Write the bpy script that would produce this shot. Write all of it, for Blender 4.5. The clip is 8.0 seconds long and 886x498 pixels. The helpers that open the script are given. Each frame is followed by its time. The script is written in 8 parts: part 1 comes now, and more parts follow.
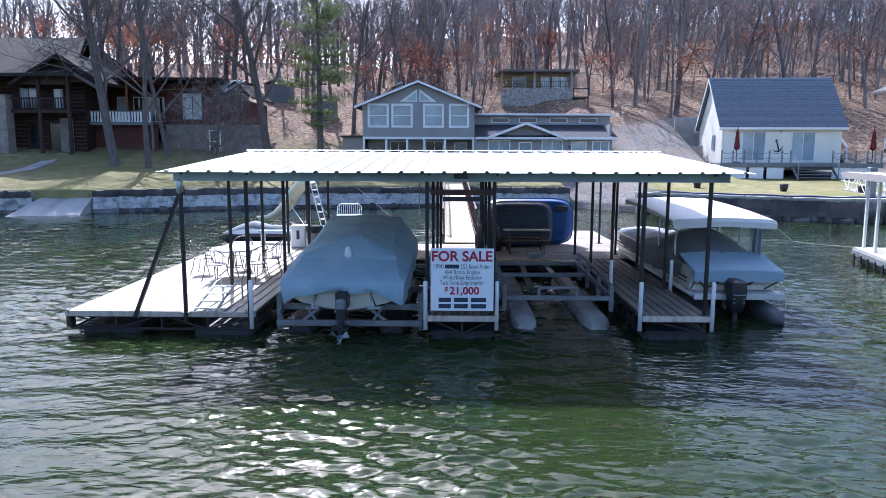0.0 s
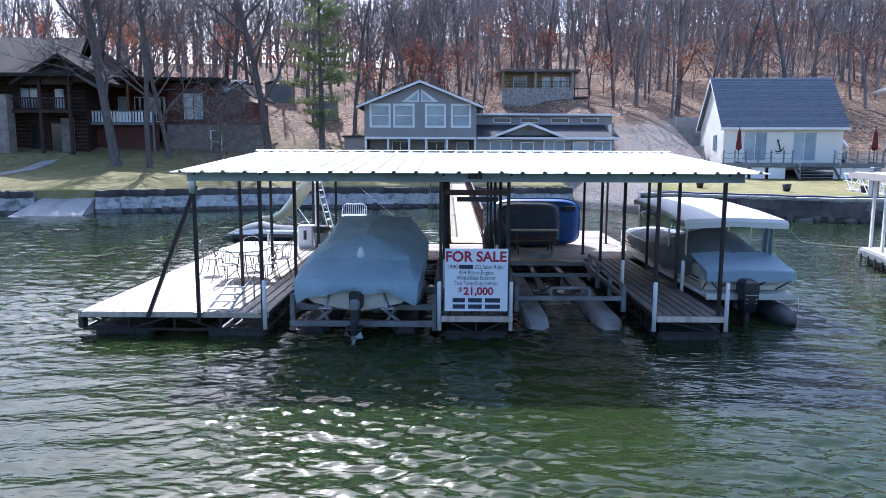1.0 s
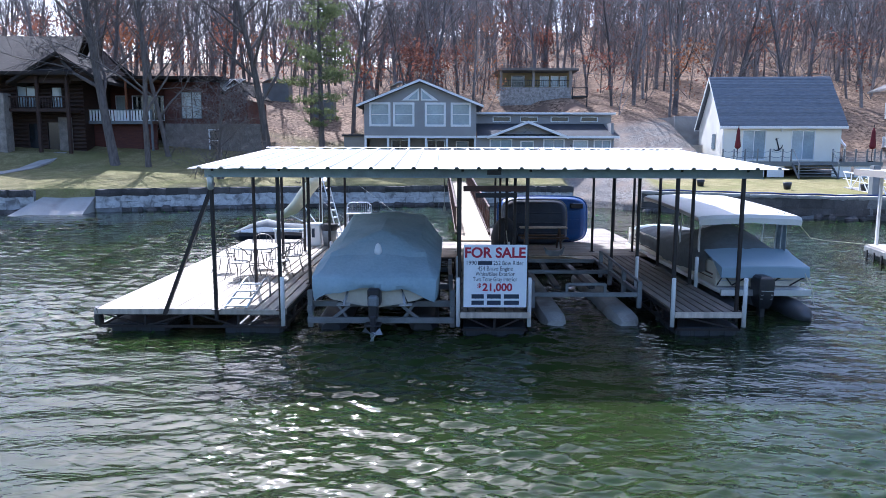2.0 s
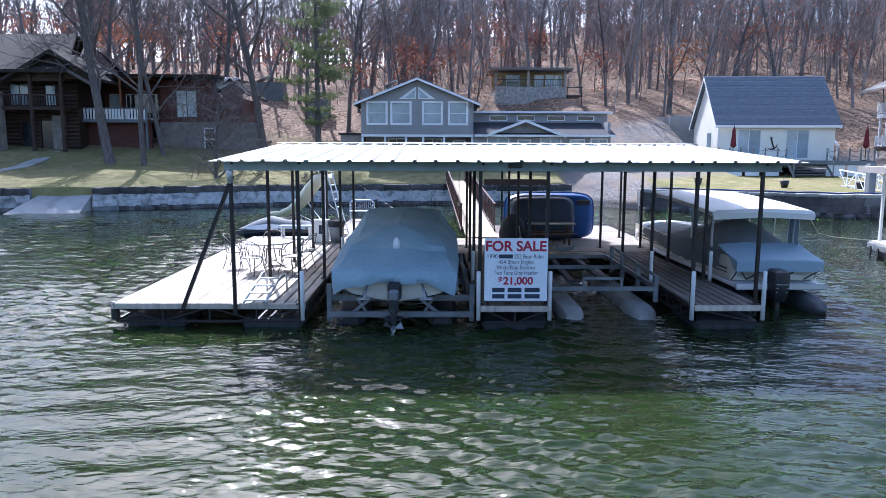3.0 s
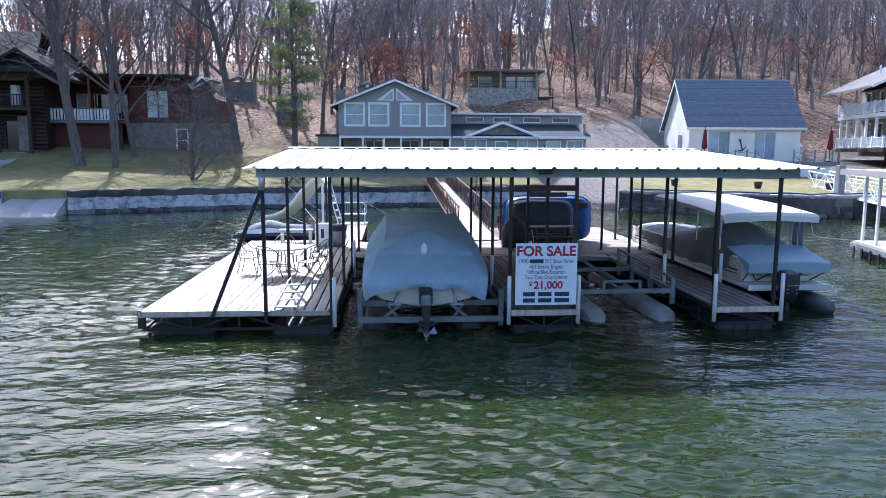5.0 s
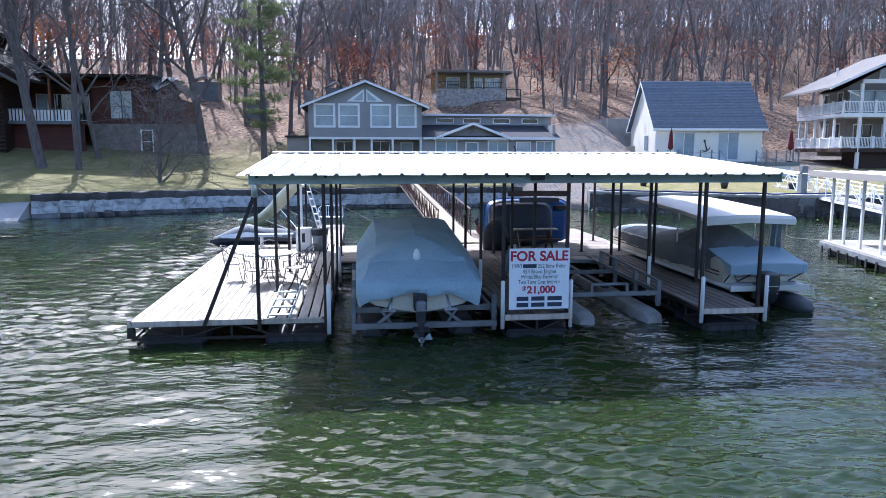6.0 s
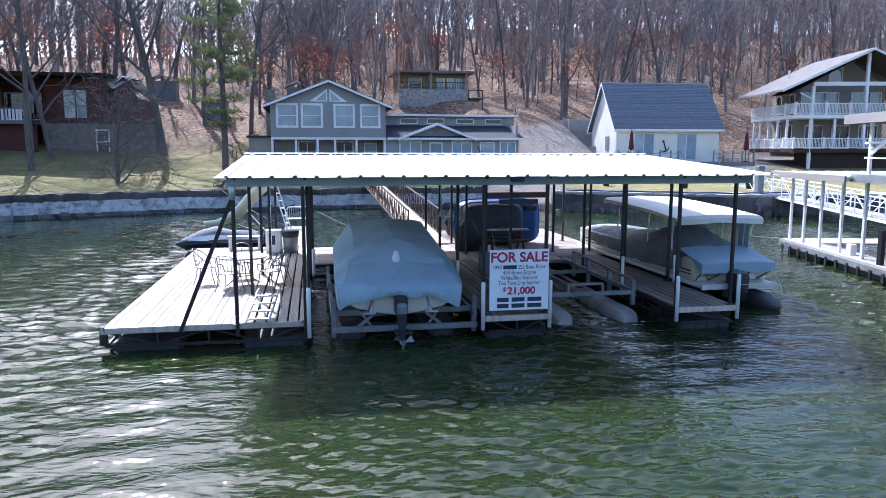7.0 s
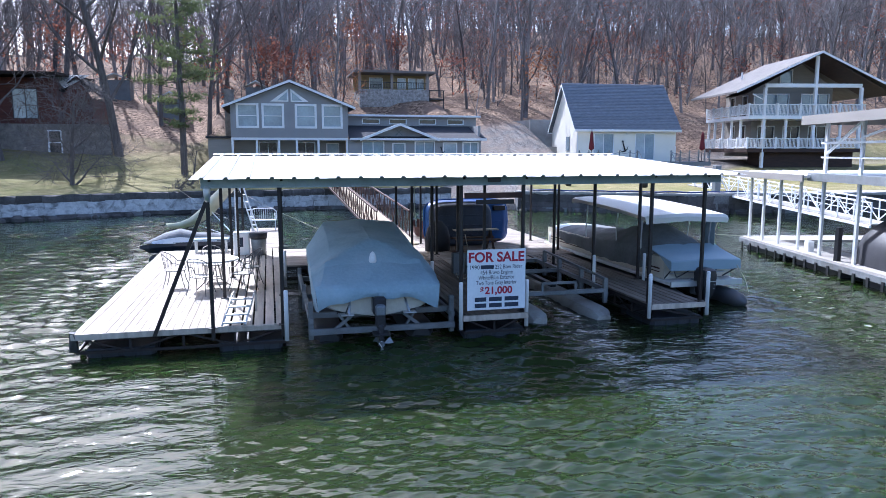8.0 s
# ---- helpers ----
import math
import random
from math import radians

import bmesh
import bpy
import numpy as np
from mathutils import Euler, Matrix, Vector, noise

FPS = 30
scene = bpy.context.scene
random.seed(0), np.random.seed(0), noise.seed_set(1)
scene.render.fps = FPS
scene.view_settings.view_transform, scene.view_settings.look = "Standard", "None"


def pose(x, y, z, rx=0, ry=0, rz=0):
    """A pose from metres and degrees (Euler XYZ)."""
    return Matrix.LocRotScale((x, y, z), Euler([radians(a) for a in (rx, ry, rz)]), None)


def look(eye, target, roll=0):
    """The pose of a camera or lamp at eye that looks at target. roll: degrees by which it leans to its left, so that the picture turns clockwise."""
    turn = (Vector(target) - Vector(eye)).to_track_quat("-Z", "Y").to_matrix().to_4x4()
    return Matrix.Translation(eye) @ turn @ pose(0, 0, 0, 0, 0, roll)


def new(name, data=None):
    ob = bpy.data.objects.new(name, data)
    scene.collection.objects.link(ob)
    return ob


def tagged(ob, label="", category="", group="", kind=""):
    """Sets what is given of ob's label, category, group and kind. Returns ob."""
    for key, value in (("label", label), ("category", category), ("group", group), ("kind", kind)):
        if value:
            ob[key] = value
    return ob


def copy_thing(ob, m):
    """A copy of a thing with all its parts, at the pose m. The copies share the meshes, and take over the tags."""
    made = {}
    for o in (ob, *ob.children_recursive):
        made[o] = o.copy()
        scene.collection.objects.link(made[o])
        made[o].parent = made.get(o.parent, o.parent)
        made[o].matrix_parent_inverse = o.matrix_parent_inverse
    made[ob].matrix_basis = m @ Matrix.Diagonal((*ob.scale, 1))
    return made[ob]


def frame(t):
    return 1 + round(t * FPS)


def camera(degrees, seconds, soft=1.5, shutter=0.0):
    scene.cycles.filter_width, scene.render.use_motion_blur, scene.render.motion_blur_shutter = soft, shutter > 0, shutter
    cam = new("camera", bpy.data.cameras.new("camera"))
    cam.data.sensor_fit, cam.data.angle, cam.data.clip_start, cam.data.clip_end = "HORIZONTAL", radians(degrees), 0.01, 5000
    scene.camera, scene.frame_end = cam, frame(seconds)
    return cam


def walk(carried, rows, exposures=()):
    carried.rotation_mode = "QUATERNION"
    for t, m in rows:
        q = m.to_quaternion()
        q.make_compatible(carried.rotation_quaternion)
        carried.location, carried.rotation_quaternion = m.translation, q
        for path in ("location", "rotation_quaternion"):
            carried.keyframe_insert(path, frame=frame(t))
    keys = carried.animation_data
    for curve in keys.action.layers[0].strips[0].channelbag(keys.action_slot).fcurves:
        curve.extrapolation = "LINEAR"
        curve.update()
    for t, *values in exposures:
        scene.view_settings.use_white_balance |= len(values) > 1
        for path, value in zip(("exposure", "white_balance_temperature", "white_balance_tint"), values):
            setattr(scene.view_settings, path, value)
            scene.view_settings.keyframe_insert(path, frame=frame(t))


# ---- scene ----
cam = camera(64.2, 8.0, soft=0.8)
PATH = [
    (0, (-0.222, -13.568, 3.702), (-0.244, -11.587, 3.428), 0.2),
    (0.5, (-0.368, -13.54, 3.707), (-0.388, -11.559, 3.434), 0.2),
    (1, (-0.536, -13.547, 3.704), (-0.552, -11.566, 3.43), 0.2),
    (1.5, (-0.761, -13.547, 3.687), (-0.769, -11.566, 3.412), 0.2),
    (3, (-1.632, -13.526, 3.491), (-1.6, -11.545, 3.218), 0.2),
    (3.5, (-1.965, -13.538, 3.47), (-1.909, -11.558, 3.197), 0.3),
    (4, (-2.31, -13.566, 3.483), (-2.225, -11.586, 3.21), 0.2),
    (5.5, (-3.349, -13.593, 3.698), (-3.162, -11.621, 3.424), 0.2),
    (6, (-3.617, -13.563, 3.75), (-3.372, -11.597, 3.475), 0.1),
    (6.5, (-3.826, -13.523, 3.765), (-3.525, -11.565, 3.49), 0.1),
    (7, (-4.02, -13.476, 3.784), (-3.662, -11.527, 3.509), 0.1),
    (7.5, (-4.201, -13.45, 3.795), (-3.786, -11.513, 3.52), 0.0),
    (8, (-4.383, -13.418, 3.791), (-3.912, -11.494, 3.517), 0.0),
]
walk(cam, [(t, look(eye, target, roll)) for t, eye, target, roll in PATH], [(0.0, 0.93, 5200, 18), (8.0, 0.93, 5200, 18)])

# ---- sky, sun and exposure ----
SUN_AZ, SUN_EL = -17.0, 44.0
world = bpy.data.worlds.new("sky")
scene.world = world
world.use_nodes = True
wn = world.node_tree.nodes
sky = wn.new("ShaderNodeTexSky")
sky.sky_type, sky.sun_disc = "NISHITA", False
sky.sun_elevation, sky.sun_rotation = radians(SUN_EL), radians(SUN_AZ)
sky.air_density, sky.dust_density = 1.1, 3.0
wn["Background"].inputs[1].default_value = 0.15
world.node_tree.links.new(sky.outputs[0], wn["Background"].inputs[0])
sun_data = bpy.data.lights.new("sun", "SUN")
sun_data.energy, sun_data.angle, sun_data.color = 4.8, radians(0.55), (1.0, 0.95, 0.87)
sun = new("sun", sun_data)
sun_to = Vector((math.sin(radians(SUN_AZ)) * math.cos(radians(SUN_EL)),
                 math.cos(radians(SUN_AZ)) * math.cos(radians(SUN_EL)), math.sin(radians(SUN_EL))))
sun.matrix_world = look(sun_to * 60, (0, 0, 0))


# ---- materials ----
def mat(name, col, rough=0.6, metal=0.0, col2=None, scale=3.0, fine=40.0, bump=0.15, stretch=(1, 1, 1),
        spec=0.5, island=0.0, obj=0.0, stain=None, stain_scale=0.6, stain_amount=0.5, bump_dist=0.01):
    """Base colour varied at two scales, a stain at a third, fine relief, and a shift from piece to piece."""
    m = bpy.data.materials.new(name)
    m.use_nodes = True
    n, l = m.node_tree.nodes, m.node_tree.links
    b = n["Principled BSDF"]
    col2 = col2 or tuple(c * 0.72 for c in col)
    geo = n.new("ShaderNodeNewGeometry")
    mp = n.new("ShaderNodeMapping")
    mp.inputs["Scale"].default_value = stretch
    l.new(geo.outputs["Position"], mp.inputs["Vector"])
    big = n.new("ShaderNodeTexNoise")
    big.inputs["Scale"].default_value, big.inputs["Detail"].default_value = scale, 5
    sm = n.new("ShaderNodeTexNoise")
    sm.inputs["Scale"].default_value, sm.inputs["Detail"].default_value = fine, 3
    l.new(mp.outputs[0], big.inputs["Vector"])
    l.new(mp.outputs[0], sm.inputs["Vector"])
    add = n.new("ShaderNodeMath")
    add.operation = "MULTIPLY_ADD"
    l.new(sm.outputs[0], add.inputs[0])
    add.inputs[1].default_value = 0.5
    l.new(big.outputs[0], add.inputs[2])
    ramp = n.new("ShaderNodeMapRange")
    ramp.inputs[1].default_value, ramp.inputs[2].default_value = 0.5, 1.0
    l.new(add.outputs[0], ramp.inputs[0])
    mix = n.new("ShaderNodeMix")
    mix.data_type = "RGBA"
    mix.inputs[6].default_value, mix.inputs[7].default_value = (*col2, 1), (*col, 1)
    l.new(ramp.outputs[0], mix.inputs[0])
    out = mix.outputs[2]
    if stain:
        sn = n.new("ShaderNodeTexNoise")
        sn.inputs["Scale"].default_value, sn.inputs["Detail"].default_value, sn.inputs["Distortion"].default_value = stain_scale, 7, 0.6
        l.new(mp.outputs[0], sn.inputs["Vector"])
        sr = n.new("ShaderNodeMapRange")
        sr.inputs[1].default_value, sr.inputs[2].default_value, sr.inputs[4].default_value = 0.48, 0.68, stain_amount
        l.new(sn.outputs[0], sr.inputs[0])
        m2 = n.new("ShaderNodeMix")
        m2.data_type = "RGBA"
        l.new(sr.outputs[0], m2.inputs[0])
        l.new(out, m2.inputs[6])
        m2.inputs[7].default_value = (*stain, 1)
        out = m2.outputs[2]
    if island or obj:
        src = n.new("ShaderNodeObjectInfo").outputs["Random"] if obj else geo.outputs["Random Per Island"]
        hr = n.new("ShaderNodeMapRange")
        amount = obj or island
        hr.inputs[3].default_value, hr.inputs[4].default_value = 1 - amount, 1 + amount
        l.new(src, hr.inputs[0])
        hs = n.new("ShaderNodeHueSaturation")
        l.new(hr.outputs[0], hs.inputs["Value"])
        l.new(out, hs.inputs["Color"])
        out = hs.outputs[0]
    l.new(out, b.inputs["Base Color"])
    b.inputs["Roughness"].default_value, b.inputs["Metallic"].default_value = rough, metal
    b.inputs["Specular IOR Level"].default_value = spec
    if bump:
        bp = n.new("ShaderNodeBump")
        bp.inputs["Strength"].default_value, bp.inputs["Distance"].default_value = bump, bump_dist
        l.new(add.outputs[0], bp.inputs["Height"])
        l.new(bp.outputs[0], b.inputs["Normal"])
    return m


def glass_mat(name, tint, rough=0.05):
    m = mat(name, tint, rough, 0, tuple(c * 0.6 for c in tint), 0.7, 9, 0.02)
    m.node_tree.nodes["Principled BSDF"].inputs["Coat Weight"].default_value = 1.0
    m.node_tree.nodes["Principled BSDF"].inputs["Coat Roughness"].default_value = 0.03
    return m


def leafy(m, through_col, share=0.5):
    """Lets light pass through thin leaves."""
    n, l = m.node_tree.nodes, m.node_tree.links
    b, out = n["Principled BSDF"], n["Material Output"]
    tr = n.new("ShaderNodeBsdfTranslucent")
    tr.inputs[0].default_value = (*through_col, 1)
    mx = n.new("ShaderNodeMixShader")
    mx.inputs[0].default_value = share
    l.new(b.outputs[0], mx.inputs[1])
    l.new(tr.outputs[0], mx.inputs[2])
    l.new(mx.outputs[0], out.inputs[0])
    return m


def water_mat():
    m = bpy.data.materials.new("lake_water")
    m.use_nodes = True
    n, l = m.node_tree.nodes, m.node_tree.links
    b = n["Principled BSDF"]
    geo = n.new("ShaderNodeNewGeometry")

    def layer(scale, stretch, turn, detail, distort):
        mp = n.new("ShaderNodeMapping")
        mp.inputs["Scale"].default_value, mp.inputs["Rotation"].default_value = stretch, (0, 0, radians(turn))
        l.new(geo.outputs["Position"], mp.inputs["Vector"])
        t = n.new("ShaderNodeTexNoise")
        t.inputs["Scale"].default_value, t.inputs["Detail"].default_value, t.inputs["Distortion"].default_value = scale, detail, distort
        l.new(mp.outputs[0], t.inputs["Vector"])
        return t.outputs[0]

    def bump(h, strength, dist, before=None):
        bp = n.new("ShaderNodeBump")
        bp.inputs["Strength"].default_value, bp.inputs["Distance"].default_value = strength, dist
        l.new(h, bp.inputs["Height"])
        if before:
            l.new(before, bp.inputs["Normal"])
        return bp.outputs[0]
    chop = bump(layer(5.0, (0.55, 1.2, 1), 14, 2, 0.5), 1.0, 0.022)
    fine = bump(layer(13.0, (0.6, 1.2, 1), 8, 2, 0.3), 1.0, 0.0035, chop)
    l.new(fine, b.inputs["Normal"])
    murk = n.new("ShaderNodeMix")
    murk.data_type = "RGBA"
    murk.inputs[6].default_value, murk.inputs[7].default_value = (0.012, 0.021, 0.007, 1), (0.023, 0.037, 0.010, 1)
    l.new(layer(0.12, (1, 1, 1), 0, 3, 0.5), murk.inputs[0])
    l.new(murk.outputs[2], b.inputs["Base Color"])
    b.inputs["Roughness"].default_value, b.inputs["IOR"].default_value = 0.035, 1.333
    b.inputs["Subsurface Weight"].default_value = 1.0
    b.inputs["Subsurface Radius"].default_value = (0.5, 0.9, 0.4)
    b.inputs["Subsurface Scale"].default_value = 0.35
    b.subsurface_method = "BURLEY"
    return m


def ground_mat():
    """Lawn near the water, gravel by the houses, leaf litter up the hill."""
    m = bpy.data.materials.new("ground")
    m.use_nodes = True
    n, l = m.node_tree.nodes, m.node_tree.links
    b = n["Principled BSDF"]
    geo = n.new("ShaderNodeNewGeometry")
    sep = n.new("ShaderNodeSeparateXYZ")
    l.new(geo.outputs["Position"], sep.inputs[0])

    def noise_tex(scale, detail=6, distort=0.0):
        t = n.new("ShaderNodeTexNoise")
        t.inputs["Scale"].default_value, t.inputs["Detail"].default_value, t.inputs["Distortion"].default_value = scale, detail, distort
        l.new(geo.outputs["Position"], t.inputs["Vector"])
        return t.outputs[0]

    def rng(src, a, c):
        r = n.new("ShaderNodeMapRange")
        r.inputs[1].default_value, r.inputs[2].default_value = a, c
        l.new(src, r.inputs[0])
        return r.outputs[0]

    def mixc(f, a, c):
        x = n.new("ShaderNodeMix")
        x.data_type = "RGBA"
        l.new(f, x.inputs[0])
        for i, v in ((6, a), (7, c)):
            if isinstance(v, tuple):
                x.inputs[i].default_value = (*v, 1)
            else:
                l.new(v, x.inputs[i])
        return x.outputs[2]

    def math2(op, a, c):
        x = n.new("ShaderNodeMath")
        x.operation = op
        x.use_clamp = op in ("MULTIPLY", "MINIMUM", "MAXIMUM")
        for i, v in enumerate((a, c)):
            if isinstance(v, (int, float)):
                x.inputs[i].default_value = v
            else:
                l.new(v, x.inputs[i])
        return x.outputs[0]
    grain, patch, broad = noise_tex(22, 4), noise_tex(1.3, 6, 0.5), noise_tex(0.25, 4, 0.4)
    lawn = mixc(rng(patch, 0.38, 0.62), (0.24, 0.22, 0.09), (0.44, 0.39, 0.20))
    lawn = mixc(rng(broad, 0.45, 0.7), lawn, (0.21, 0.23, 0.07))
    lawn = mixc(rng(grain, 0.35, 0.7), (0.18, 0.15, 0.07), lawn)
    gravel = mixc(rng(noise_tex(9, 5), 0.35, 0.65), (0.10, 0.09, 0.08), (0.32, 0.295, 0.265))
    gravel = mixc(rng(noise_tex(0.7, 6), 0.45, 0.7), gravel, (0.25, 0.2, 0.16))
    litter = mixc(rng(noise_tex(3.2, 8, 0.6), 0.35, 0.65), (0.075, 0.048, 0.032), (0.46, 0.32, 0.215))
    litter = mixc(rng(noise_tex(0.35, 6, 0.6), 0.45, 0.65), litter, (0.21, 0.145, 0.105))
    wob = math2("MULTIPLY_ADD", broad, 8.0)
    hill = rng(math2("ADD", sep.outputs[1], math2("SUBTRACT", broad, 0.5)), 50.5, 53.5)
    left_hill = math2("MULTIPLY", rng(sep.outputs[1], 43.0, 50.0), rng(sep.outputs[0], 0.0, -20.0))
    hill = math2("MAXIMUM", hill, math2("MULTIPLY", left_hill, rng(broad, 0.35, 0.55)))
    gx = math2("MULTIPLY", rng(sep.outputs[0], 8.5, 10.5), rng(math2("ADD", sep.outputs[0], 0.0), 60.0, 40.0))
    near_gravel = math2("MULTIPLY", rng(sep.outputs[1], 35.0, 36.5), gx)
    beach = math2("MULTIPLY", math2("MULTIPLY", rng(sep.outputs[0], 7.5, 8.2), rng(sep.outputs[0], 12.5, 11.8)), rng(sep.outputs[1], 45.0, 40.0))
    gmask = math2("MAXIMUM", near_gravel, beach)
    low = math2("MULTIPLY", rng(sep.outputs[0], 16.0, 20.0), rng(sep.outputs[1], 42.0, 40.0))
    gmask = math2("MULTIPLY", gmask, math2("SUBTRACT", 1.0, low))
    col = mixc(gmask, lawn, gravel)
    col = mixc(hill, col, litter)
    l.new(col, b.inputs["Base Color"])
    b.inputs["Roughness"].default_value = 0.95
    b.inputs["Specular IOR Level"].default_value = 0.1
    bp = n.new("ShaderNodeBump")
    bp.inputs["Strength"].default_value, bp.inputs["Distance"].default_value = 0.6, 0.1
    l.new(noise_tex(6, 8), bp.inputs["Height"])
    l.new(bp.outputs[0], b.inputs["Normal"])
    return m


